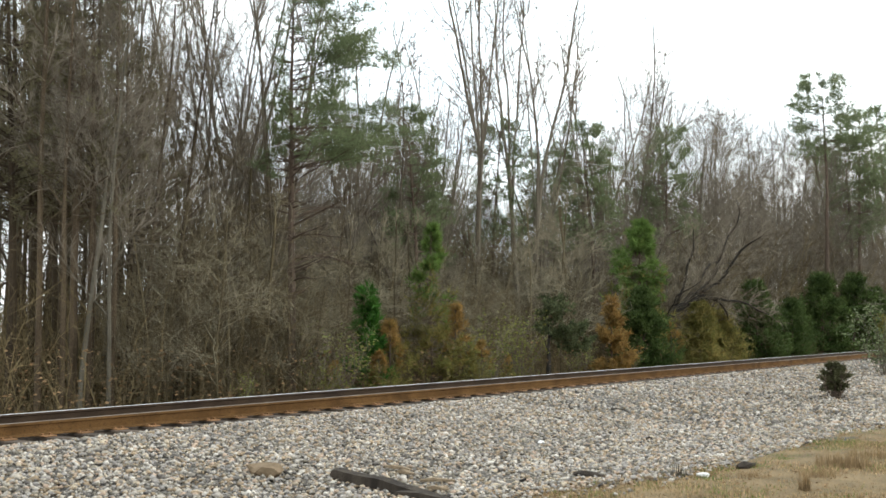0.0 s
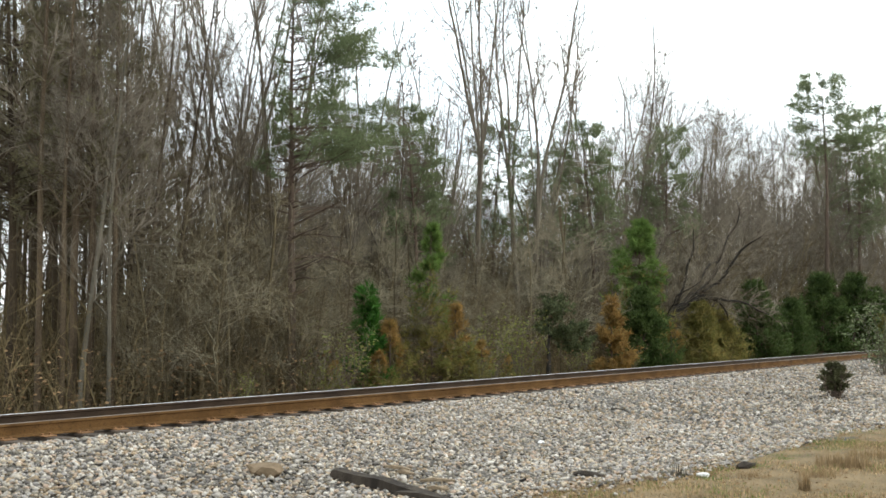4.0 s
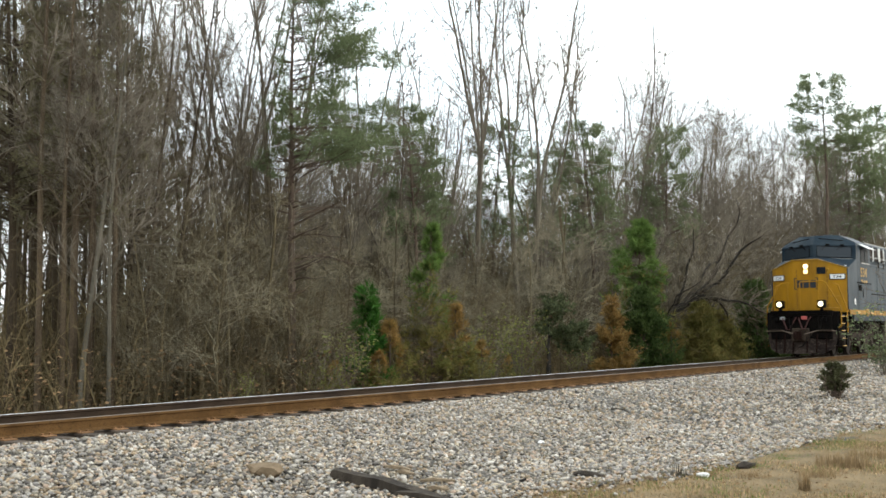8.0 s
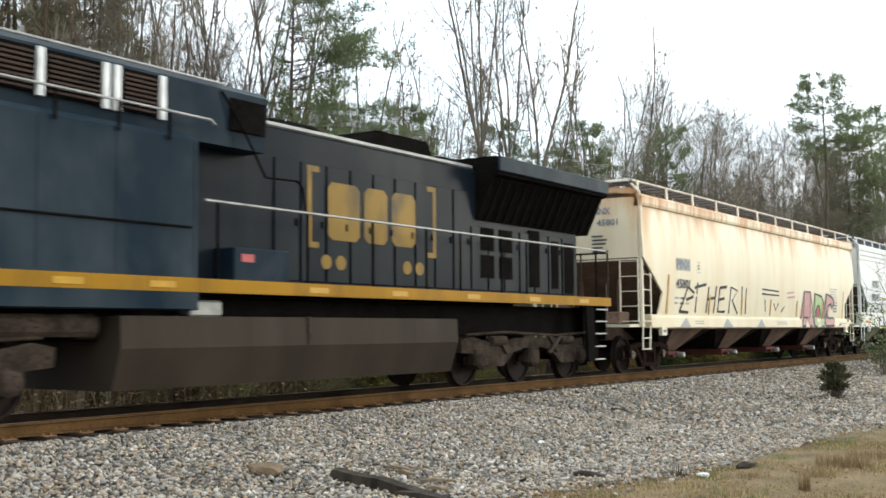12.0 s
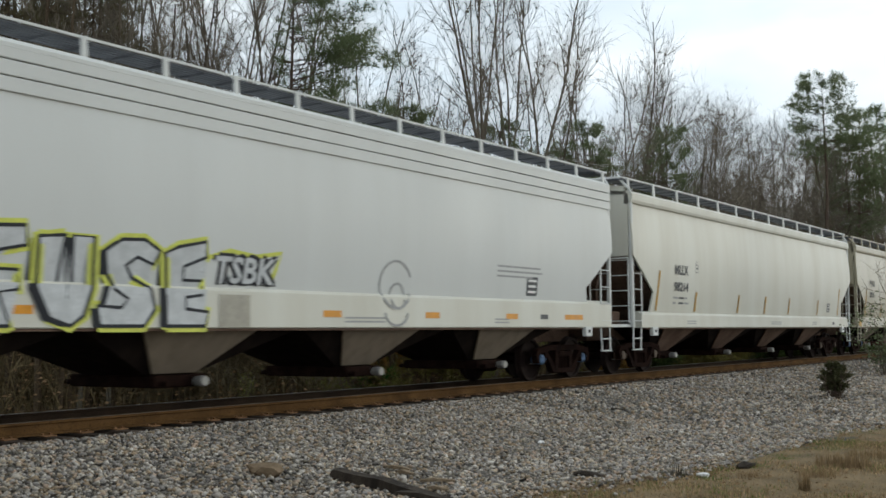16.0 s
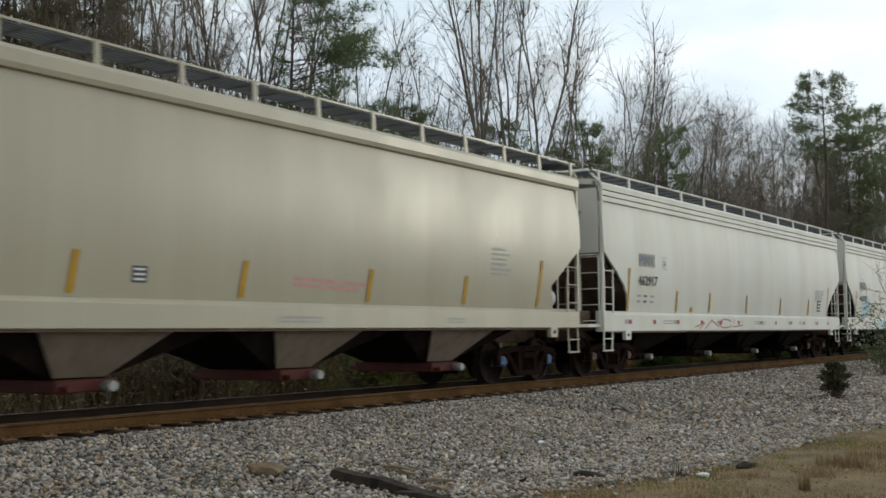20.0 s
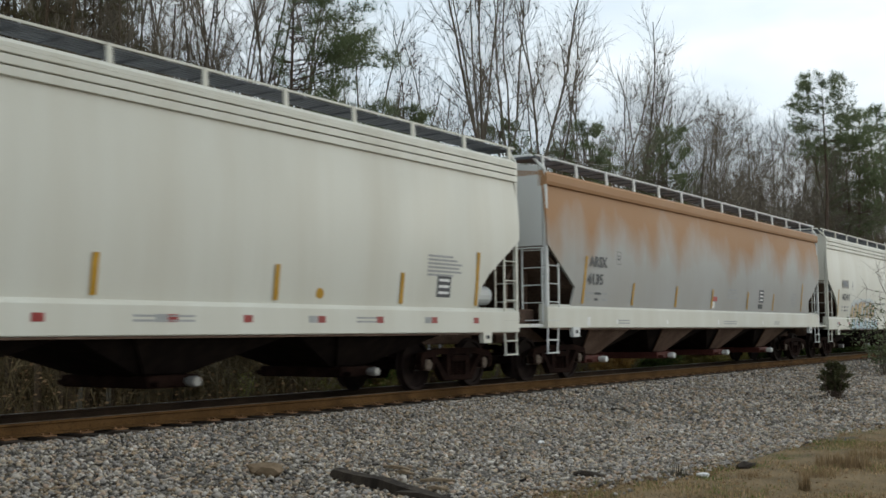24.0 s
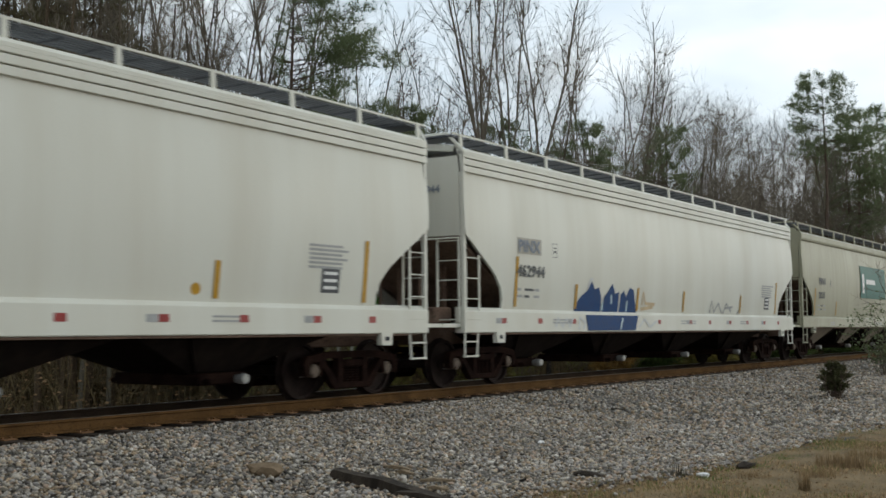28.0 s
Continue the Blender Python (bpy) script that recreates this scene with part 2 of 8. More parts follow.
M["cedar"] = surface("dark_cedar_foliage", (0.042, 0.068, 0.018), (0.085, 0.118, 0.034), (0.025, 0.040, 0.012), scale=1.3, fine=7, rough=0.8, bump=0, island=0.45, through=0.35)
M["vine"] = surface("vine_leaves", (0.07, 0.085, 0.036), (0.125, 0.14, 0.07), (0.04, 0.05, 0.022), scale=2, fine=7, rough=0.7, bump=0, island=0.45, through=0.35)
# near rail head: the dark wood's reflection put into a duller colour
M["rail_head_dim"] = surface("dim_reflecting_rail_head", (0.11, 0.085, 0.062), (0.19, 0.155, 0.12), (0.08, 0.06, 0.045), scale=1.5, fine=30, rough=0.6, metal=0.3, bump=0.03)
M["leaf"] = surface("evergreen_leaf", (0.035, 0.10, 0.014), (0.06, 0.15, 0.024), scale=1.5, fine=7, rough=0.65, bump=0, island=0.4, through=0.35)
M["bush"] = surface("brownish_juniper", (0.06, 0.058, 0.027), (0.095, 0.095, 0.044), (0.042, 0.036, 0.02), scale=5, fine=25, rough=0.85, bump=0, island=0.5, through=0.25)
# opaque pane: the dark of the unlit interior is put into its colour
M["open_window"] = surface("dark_interior_window", (0.006, 0.007, 0.009), (0.014, 0.016, 0.019), scale=2, fine=9, rough=0.5, bump=0, spec=0.02)
M["yellow_leaf"] = surface("yellowing_leaf", (0.20, 0.19, 0.045), (0.15, 0.165, 0.05), scale=1.5, fine=7, rough=0.6, bump=0, island=0.35, through=0.4)
M["brush"] = surface("brown_brush", (0.082, 0.06039, 0.02904), (0.145, 0.1109, 0.05632), scale=0.6, fine=5, rough=0.95, bump=0, island=0.5)
M["pale_twig"] = surface("pale_grey_twigs", (0.155, 0.1307, 0.08624), (0.25, 0.2178, 0.1514), scale=1.5, fine=9, rough=0.95, bump=0, each=0.4)
M["sapling"] = surface("brown_sapling_bark", (0.092, 0.07128, 0.0396), (0.162, 0.1307, 0.07744), scale=1.5, fine=9, rough=0.95, bump=0, each=0.4)
M["dead_leaf"] = surface("dead_leaves", (0.17, 0.105, 0.055), (0.26, 0.17, 0.09), scale=1.2, fine=7, rough=0.9, bump=0, island=0.4, through=0.4)

# pale blotches: faded paint, plus soft reflections put into the colour
M["loco_blue"] = stained("faded_dark_blue_with_sheen", (0.010, 0.0185, 0.0275), (0.058, 0.070, 0.075), amount=0.75, rough=0.36, gloss=0.02, streaky=(0.5, 0.4))
M["plow"] = surface("dusty_plow", (0.012, 0.0088, 0.0078), (0.036, 0.027, 0.0225), (0.068, 0.052, 0.042), scale=1.6, fine=12, rough=0.9, bump=0.3, spec=0.03)
M["loco_hood"] = stained("sooty_dark_blue_paint", (0.0075, 0.011, 0.0155), (0.019, 0.0215, 0.0235), amount=0.7, rough=0.36, gloss=0.03, streaky=(0.9, 0.2))
M["louvre"] = surface("brown_louvres", (0.03, 0.02, 0.015), (0.06, 0.038, 0.028), scale=4, fine=20, rough=0.8, bump=0.1)
M["cream_trim"] = stained("cream_trim_paint", (0.62, 0.56, 0.43), (0.44, 0.34, 0.22), amount=0.5, rough=0.5)
M["cream_chord"] = stained("rust_patched_cream_chord", (0.66, 0.57, 0.40), (0.45, 0.2, 0.055), (0.38, 0.13, 0.03), amount=0.95, top=4.9, reach=1.0, rough=0.5, lean=0.36)
M["clod"] = surface("tan_clod", (0.125, 0.088, 0.052), (0.20, 0.145, 0.092), scale=9, fine=40, rough=0.95, bump=0.5)
M["pale_wood"] = surface("split_pale_wood", (0.15, 0.11, 0.07), (0.26, 0.195, 0.125), (0.09, 0.065, 0.045), scale=7, fine=50, rough=0.9, bump=0.5, squash=0.3)
M["loco_yellow"] = stained("dirty_yellow_paint", (0.30, 0.150, 0.010), (0.15, 0.080, 0.016), amount=0.85, rough=0.5, gloss=0.05, streaky=(1.4, 0.4))
# black steel; its colour also serves as shade beneath the radiator wings
M["loco_black"] = surface("sooty_and_shaded_steel", (0.003, 0.0027, 0.0026), (0.007, 0.006, 0.0052), (0.012, 0.0095, 0.0078), scale=2.5, fine=18, rough=0.9, bump=0.3, spec=0.02)
M["loco_roof"] = surface("sooty_roof", (0.03, 0.034, 0.038), (0.07, 0.074, 0.078), scale=2, fine=14, rough=0.5, bump=0.2, spec=0.1)
M["tank_grey"] = stained("dusty_fuel_tank", (0.030, 0.0225, 0.016), (0.058, 0.044, 0.032), amount=0.8, rough=0.6, gloss=0.05, streaky=(0.7, 0.2))
M["truck_grime"] = surface("grimy_truck_casting", (0.024, 0.017, 0.013), (0.060, 0.045, 0.033), (0.010, 0.008, 0.0065), scale=3.5, fine=22, rough=0.9, bump=0.15, spec=0.03)
# red-brown grime, darkened further to put under-car shade into the colour
M["truck_shaded"] = surface("shade_darkened_truck_casting", (0.008775, 0.004725, 0.0038), (0.02228, 0.01176, 0.00874), (0.0054, 0.003255, 0.00285), scale=3.5, fine=22, rough=0.9, bump=0.4, spec=0.02)
M["wheel"] = surface("wheel_steel", (0.013, 0.0085, 0.0072), (0.027, 0.0175, 0.0145), (0.008, 0.0065, 0.006), scale=5, fine=25, rough=0.75, bump=0.2, spec=0.06)
M["bearing_blue"] = surface("blue_bearing_cap", (0.06, 0.11, 0.19), (0.10, 0.16, 0.26), scale=9, fine=50, rough=0.6, bump=0.1)
M["bearing_brown"] = surface("brown_bearing_cap", (0.10, 0.075, 0.055), (0.17, 0.13, 0.10), scale=9, fine=50, rough=0.7, bump=0.1)
M["steel"] = surface("worn_grey_steel", (0.20, 0.20, 0.19), (0.33, 0.32, 0.30), scale=4, fine=30, rough=0.5, metal=0.3, bump=0.1)
M["grating"] = surface("galvanised_grating", (0.095, 0.10, 0.112), (0.16, 0.168, 0.185), scale=3, fine=40, rough=0.6, metal=0.3, bump=0.1)
M["bay_tan"] = stained("dusty_hopper_bay", (0.2436, 0.2025, 0.1536), (0.1361, 0.105, 0.0752), amount=0.6, rough=0.7, gloss=0.08)
# bay colour lowered to near black: holds the shade beneath the cars
M["bay_shaded"] = stained("shade_darkened_hopper_bay", (0.013, 0.010, 0.009), (0.028, 0.021, 0.017), amount=0.7, rough=0.8, gloss=0.02)
M["slope"] = surface("rust_brown_slope_sheet", (0.105, 0.068, 0.050), (0.18, 0.122, 0.09), (0.065, 0.044, 0.035), scale=1.5, fine=20, rough=0.85, bump=0.2, spec=0.05)
M["car_white"] = stained("off_white_car_paint", (0.585, 0.573, 0.50), (0.40, 0.345, 0.245), amount=0.34, rough=0.42, gloss=0.22, streaky=(0.75, 0.07))
M["car_grey"] = stained("pale_grey_car_paint", (0.575, 0.58, 0.555), (0.42, 0.41, 0.375), amount=0.22, rough=0.45, gloss=0.2, streaky=(0.6, 0.09))
M["car_cream"] = stained("rust_streaked_cream_paint", (0.66, 0.578, 0.415), (0.55, 0.37, 0.17), (0.44, 0.18, 0.045), amount=0.43, reach=2.0, rough=0.5, lean=0.2, streaky=(1.1, 0.14))
M["car_beige"] = stained("beige_car_paint", (0.3618, 0.3272, 0.2353), (0.243, 0.2106, 0.1431), amount=0.34, rough=0.3, gloss=0.42, streaky=(0.8, 0.06))
M["car_rusty"] = stained("grey_paint_rusting_from_the_top", (0.36, 0.352, 0.33), (0.28, 0.245, 0.185), (0.33, 0.172, 0.072), amount=0.34, reach=2.5, rough=0.55, lean=0.66, gloss=0.12, streaky=(0.5, 0.22), bite=(0.56, 1.0))
M["car_green"] = stained("grimy_khaki_car_paint", (0.32, 0.305, 0.215), (0.19, 0.175, 0.115), amount=0.5, rough=0.45)


def plain(name, c, rough=0.5):
    return surface(name, [x * 0.86 for x in c], [min(1, x * 1.08) for x in c], [x * 0.75 for x in c], scale=5, fine=40, rough=rough, bump=0.05)


M["white"] = plain("white_paint", (0.72, 0.71, 0.68))
M["lettering"] = plain("dark_grey_lettering", (0.085, 0.088, 0.09))
M["pale_lettering"] = plain("faded_grey_lettering", (0.33, 0.33, 0.32))
M["patch"] = plain("tan_grey_patch", (0.37, 0.345, 0.285))
M["bar_yellow"] = plain("ochre_reflector_strip", (0.42, 0.232, 0.023), 0.4)
M["bar_orange"] = plain("orange_reflector", (0.62, 0.27, 0.03), 0.35)
M["bar_red"] = plain("red_reflector", (0.27, 0.045, 0.04), 0.35)
M["gold"] = stained("faded_gold_lettering", (0.36, 0.205, 0.03), (0.06, 0.055, 0.045), amount=0.95, rough=0.4, gloss=0.05)
M["dull_gold"] = stained("worn_gold_emblem", (0.235, 0.140, 0.026), (0.05, 0.046, 0.038), amount=0.95, rough=0.4, gloss=0.05, streaky=(1.2, 0.8))
M["black_paint"] = plain("black_spray_paint", (0.025, 0.027, 0.032), 0.55)
M["pink_paint"] = plain("pink_spray_paint", (0.50, 0.27, 0.25), 0.55)
M["mint_paint"] = plain("mint_spray_paint", (0.38, 0.48, 0.24), 0.55)
M["red_paint"] = plain("red_spray_paint", (0.42, 0.10, 0.09), 0.55)
M["navy_paint"] = plain("navy_spray_paint", (0.008, 0.042, 0.135), 0.6)
M["sky_paint"] = plain("pale_blue_spray_paint", (0.42, 0.53, 0.56), 0.55)
M["ghost_blue_paint"] = plain("faded_blue_overspray", (0.52, 0.55, 0.53), 0.55)
M["slate_paint"] = plain("slate_spray_outline", (0.20, 0.22, 0.26), 0.55)
M["peach_paint"] = plain("peach_spray_paint", (0.52, 0.40, 0.25), 0.55)
M["lime_paint"] = plain("lime_spray_paint", (0.60, 0.62, 0.12), 0.55)
M["silver_paint"] = plain("silver_spray_paint", (0.52, 0.53, 0.53), 0.4)
# dark tone painted for the shade in the nose door's gaps
M["gap_shade"] = plain("shaded_door_gap", (0.06, 0.035, 0.01), 0.7)
M["dull_red"] = plain("dull_red_gear", (0.085, 0.026, 0.02), 0.7)
M["green_sign"] = plain("green_panel", (0.032, 0.125, 0.10), 0.5)
M["rubber"] = plain("rubber_hose", (0.05, 0.02, 0.018), 0.7)
M["glass"] = dark_glass("cab_glass", (0.02, 0.026, 0.032))
M["headlight"] = lamp_glow("headlight_glow", (1.0, 0.86, 0.50), 3.0)
M["headlight_low"] = lamp_glow("lower_headlight_glow", (1.0, 0.74, 0.30), 2.2)
M["ditch_light"] = lamp_glow("ditch_light_glow", (1.0, 0.88, 0.58), 3.0)


# ---- building blocks ----
class Geo:
    """Vertices and faces of one mesh."""

    def __init__(self):
        self.v, self.f, self.s = [], [], []

    def add(self, verts, faces, slot=0):
        k = len(self.v)
        self.v.extend(verts)
        self.f.extend([tuple(i + k for i in q) for q in faces])
        self.s.extend([slot] * len(faces))
        return self

    def box(self, x0, x1, y0, y1, z0, z1, slot=0, cut=0.0):
        if cut:
            c = min(cut, (x1 - x0) / 2.01, (y1 - y0) / 2.01, (z1 - z0) / 2.01)
            rings = []
            for z, e in ((z0, c), (z0 + c, 0), (z1 - c, 0), (z1, c)):
                a, b, p, q = x0 + e, x1 - e, y0 + e, y1 - e
                rings.append([(a + c, p, z), (b - c, p, z), (b, p + c, z), (b, q - c, z), (b - c, q, z), (a + c, q, z), (a, q - c, z), (a, p + c, z)])
            vs = [v for r in rings for v in r]
            fs = [tuple(range(7, -1, -1)), tuple(range(24, 32))]
            for r in range(3):
                for i in range(8):
                    j = (i + 1) % 8
                    fs.append((r * 8 + i, r * 8 + j, r * 8 + 8 + j, r * 8 + 8 + i))
            return self.add(vs, fs, slot)
        vs = [(x0, y0, z0), (x1, y0, z0), (x1, y1, z0), (x0, y1, z0), (x0, y0, z1), (x1, y0, z1), (x1, y1, z1), (x0, y1, z1)]
        return self.add(vs, [(3, 2, 1, 0), (4, 5, 6, 7), (0, 1, 5, 4), (1, 2, 6, 5), (2, 3, 7, 6), (3, 0, 4, 7)], slot)

    def prism(self, outline, y0, y1, slot=0):
        """An outline in x and z, drawn out from y0 to y1."""
        n = len(outline)
        vs = [(x, y0, z) for x, z in outline] + [(x, y1, z) for x, z in outline]
        fs = [tuple(range(n)), tuple(range(2 * n - 1, n - 1, -1))]
        fs += [(i, i + n, (i + 1) % n + n, (i + 1) % n) for i in range(n)]
        return self.add(vs, fs, slot)

    def beam(self, profile, x0, x1, slot=0):
        """A profile in y and z, drawn out along x."""
        n = len(profile)
        vs = [(x0, y, z) for y, z in profile] + [(x1, y, z) for y, z in profile]
        fs = [tuple(range(n)), tuple(range(2 * n - 1, n - 1, -1))]
        fs += [(i, i + n, (i + 1) % n + n, (i + 1) % n) for i in range(n)]
        return self.add(vs, fs, slot)

    def tube(self, path, radii, sides=6, slot=0, caps=True):
        path = [Vector(p) for p in path]
        if not isinstance(radii, (list, tuple)):
            radii = [radii] * len(path)
        vs, fs, u = [], [], None
        for i, p in enumerate(path):
            d = (path[min(i + 1, len(path) - 1)] - path[max(i - 1, 0)]).normalized()
            u = (Vector((0.31, 0.87, 0.38)) if u is None else u)
            u = (u - d * u.dot(d))
            u = u.normalized() if u.length > 1e-4 else d.orthogonal().normalized()
            w = d.cross(u)
            for k in range(sides):
                a = 2 * math.pi * k / sides
                vs.append(tuple(p + (u * math.cos(a) + w * math.sin(a)) * radii[i]))
        for i in range(len(path) - 1):
            for k in range(sides):
                j = (k + 1) % sides
                fs.append((i * sides + k, i * sides + j, (i + 1) * sides + j, (i + 1) * sides + k))
        if caps:
            fs.append(tuple(range(sides - 1, -1, -1)))
            fs.append(tuple(range((len(path) - 1) * sides, len(path) * sides)))
        return self.add(vs, fs, slot)

    def disc_y(self, x, z, rings, sides=24, slot=0):
        """A turned body about an axle along y: rings of (y, radius)."""
        vs, fs = [], []
        for y, r in rings:
            for k in range(sides):
                a = 2 * math.pi * k / sides
                vs.append((x + r * math.cos(a), y, z + r * math.sin(a)))
        for i in range(len(rings) - 1):
            for k in range(sides):
                j = (k + 1) % sides
                fs.append((i * sides + k, i * sides + j, (i + 1) * sides + j, (i + 1) * sides + k))
        fs.append(tuple(range(sides - 1, -1, -1)))
        fs.append(tuple(range((len(rings) - 1) * sides, len(rings) * sides)))
        return self.add(vs, fs, slot)

    def mesh(self, name, *mats, smooth=False):
        me = bpy.data.meshes.new(name)
        me.from_pydata(self.v, [], self.f)
        for m in mats:
            me.materials.append(m)
        if len(mats) > 1:
            me.polygons.foreach_set("material_index", self.s)
        if smooth:
            me.polygons.foreach_set("use_smooth", [True] * len(me.polygons))
            me.set_sharp_from_angle(angle=radians(40))
        me.update()
        return me


def part(name, geo, mat, parent, label="", at=None, smooth=False):
    """One mesh object under a thing or a part."""
    ob = new(name, geo if isinstance(geo, bpy.types.Mesh) else geo.mesh(name, mat, smooth=smooth))
    ob.parent = parent
    if at is not None:
        ob.matrix_basis = at
    if label:
        tagged(ob, label)
    return ob


def thing(name, label, category, group="", at=None, kind=""):
    ob = new(name)
    ob.empty_display_size = 0.3
    if at is not None:
        ob.matrix_basis = at
    return tagged(ob, label, category, group, kind)


def lettering(text, size, width=None):
    """The outlines of a text as a flat mesh in x and z, its lower left corner at 0, 0: (verts, faces)."""
    cu = bpy.data.curves.new("text", "FONT")
    cu.body, cu.size, cu.resolution_u, cu.offset = text, size, 2, size * 0.026
    ob = bpy.data.objects.new("text", cu)
    me = bpy.data.meshes.new_from_object(ob)
    vs = np.array([(v.co.x, v.co.y) for v in me.vertices])
    fs = [tuple(p.vertices) for p in me.polygons]
    bpy.data.objects.remove(ob)
    bpy.data.curves.remove(cu)
    bpy.data.meshes.remove(me)
    vs -= vs.min(0)
    vs *= (1, size / max(vs[:, 1].max(), 1e-6))
    if width:
        vs[:, 0] *= width / vs[:, 0].max()
    return vs, fs


def on_side(geo, vs, fs, x, z, depth, proud=0.006, slant=0.0):
    """Lay a flat drawing (x, z) on a car's side, whose surface is at y = depth(z)."""
    geo.add([(x + a + slant * b, depth(z + b) - proud, z + b) for a, b in vs], fs)
    return geo


def rect(w, h):
    return [(0, 0), (w, 0), (w, h), (0, h)], [(0, 1, 2, 3)]


def stroke(points, w):
    """A brush stroke of width w along points in x and z, as quads: (verts, faces)."""
    vs, fs = [], []
    n = len(points)
    for i, (x, z) in enumerate(points):
        a, b = points[max(i - 1, 0)], points[min(i + 1, n - 1)]
        d = Vector((b[0] - a[0], b[1] - a[1])).normalized()
        vs += [(x - d.y * w / 2, z + d.x * w / 2), (x + d.y * w / 2, z - d.x * w / 2)]
    for i in range(n - 1):
        fs.append((2 * i, 2 * i + 1, 2 * i + 3, 2 * i + 2))
    return vs, fs


# ---- the ground: one sheet from behind the camera to the horizon ----
def ground_height(x, y):
    """The cross-fall of the ground: a verge, the ballast bank, the trackbed, a ditch, and the wood's floor."""
    prof = [(-400, -0.62), (-14, -0.62), (-9.2, -0.60), (-7.6, -0.61), (-6.4, -0.62), (-2.6, -0.30), (-1.75, -0.235), (-1.35, -0.235), (-1.15, -0.275), (1.15, -0.275), (1.35, -0.235), (1.75, -0.235), (2.6, -0.30), (4.8, -0.95), (7.0, -1.05), (12, -0.95), (40, -0.7), (900, -0.7)]
    for (a, za), (b, zb) in zip(prof, prof[1:]):
        if y <= b:
            return za + (zb - za) * (y - a) / (b - a)
    return -0.7


def grass_edge(x):
    """The y at which the ballast gives way to the grass verge."""
    line = [(-50, -6.2), (8, -6.6), (10, -7.2), (13.4, -8.2), (17, -8.6), (22, -8.55), (32, -8.2), (200, -8.0)]
    for (a, p), (b, q) in zip(line, line[1:]):
        if x <= b:
            break
    return p + (q - p) * (x - a) / (b - a) + 0.35 * noise.noise(Vector((x * 0.7, 0, 5)))


def build_ground():
    xs = sorted(set([-900, -300, -120, -60, -30] + [x * 0.5 for x in range(-20, 90)] + list(range(45, 130, 4)) + [150, 200, 300, 500, 900]))
    ys = sorted(set([-900, -300, -100, -50, -30, -20] + [-16 + 0.4 * i for i in range(26)] + [-5.6 + 0.35 * i for i in range(24)] + [-1.35, -1.15, -0.7, 0.7, 1.15, 1.35] + [3 + i for i in range(12)] + [18, 24, 32, 40, 60, 120, 300, 900]))
    vs, fs, slots = [], [], []
    for y in ys:
        for x in xs:
            z = ground_height(x, y)
            if abs(y) > 1.9:
                z += 0.05 * noise.noise(Vector((x * 0.5, y * 0.5, 0))) + 0.02 * noise.noise(Vector((x * 2, y * 2, 3)))
            vs.append((x, y, z))
    n = len(xs)
    for j in range(len(ys) - 1):
        for i in range(n - 1):
            fs.append((j * n + i, j * n + i + 1, (j + 1) * n + i + 1, (j + 1) * n + i))
            yc, xc = (ys[j] + ys[j + 1]) / 2, (xs[i] + xs[i + 1]) / 2
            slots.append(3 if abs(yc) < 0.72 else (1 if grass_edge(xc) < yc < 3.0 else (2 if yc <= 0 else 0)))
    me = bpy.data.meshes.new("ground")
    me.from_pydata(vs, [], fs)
    for m in (M["soil"], M["shaded_ballast_bed"], M["verge"], M["track_grime"]):
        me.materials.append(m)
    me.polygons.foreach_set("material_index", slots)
    me.polygons.foreach_set("use_smooth", [True] * len(fs))
    tagged(new("ground", me), "gravel bank, dry grass verge and brown woodland floor", "ground", kind="structure")


def scatter_mesh(name, base_v, base_f, places, mat):
    """Many small copies of one shape joined into one mesh. places: rows of x, y, z, sx, sy, sz, turn, tip."""
    base_v = np.array(base_v, float)
    pl = np.array(places, float)
    v = base_v[None] * pl[:, None, 3:6]
    ct, st = np.cos(pl[:, 7])[:, None], np.sin(pl[:, 7])[:, None]
    y, z = v[:, :, 1] * ct - v[:, :, 2] * st, v[:, :, 1] * st + v[:, :, 2] * ct
    cr, sr = np.cos(pl[:, 6])[:, None], np.sin(pl[:, 6])[:, None]
    x, y = v[:, :, 0] * cr - y * sr, v[:, :, 0] * sr + y * cr
    v = np.stack([x, y, z], 2) + pl[:, None, :3]
    f = np.array(base_f)
    k, q = len(pl), f.shape[1]
    faces = (f[None] + (np.arange(k) * len(base_v))[:, None, None]).reshape(-1, q)
    return raw_mesh(name, v.reshape(-1, 3), faces, mat)


def raw_mesh(name, verts, faces, mat):
    q = faces.shape[1]
    me = bpy.data.meshes.new(name)
    me.vertices.add(len(verts))
    me.vertices.foreach_set("co", np.ascontiguousarray(verts, dtype=np.float32).ravel())
    me.loops.add(faces.size)
    me.loops.foreach_set("vertex_index", np.ascontiguousarray(faces, dtype=np.int32).ravel())
    me.polygons.add(len(faces))
    me.polygons.foreach_set("loop_start", np.arange(0, faces.size, q, dtype=np.int32))
    me.materials.append(mat)
    me.update(calc_edges=True)
    me.validate()
    return me


STONE_V = [(0.5, 0.05, -0.1), (0.1, 0.5, 0.05), (-0.5, -0.05, 0.08), (-0.05, -0.5, -0.06), (0.12, 0.08, 0.42), (-0.1, 0.02, -0.45)]
STONE_F = [(0, 1, 4), (1, 2, 4), (2, 3, 4), (3, 0, 4), (1, 0, 5), (2, 1, 5), (3, 2, 5), (0, 3, 5)]


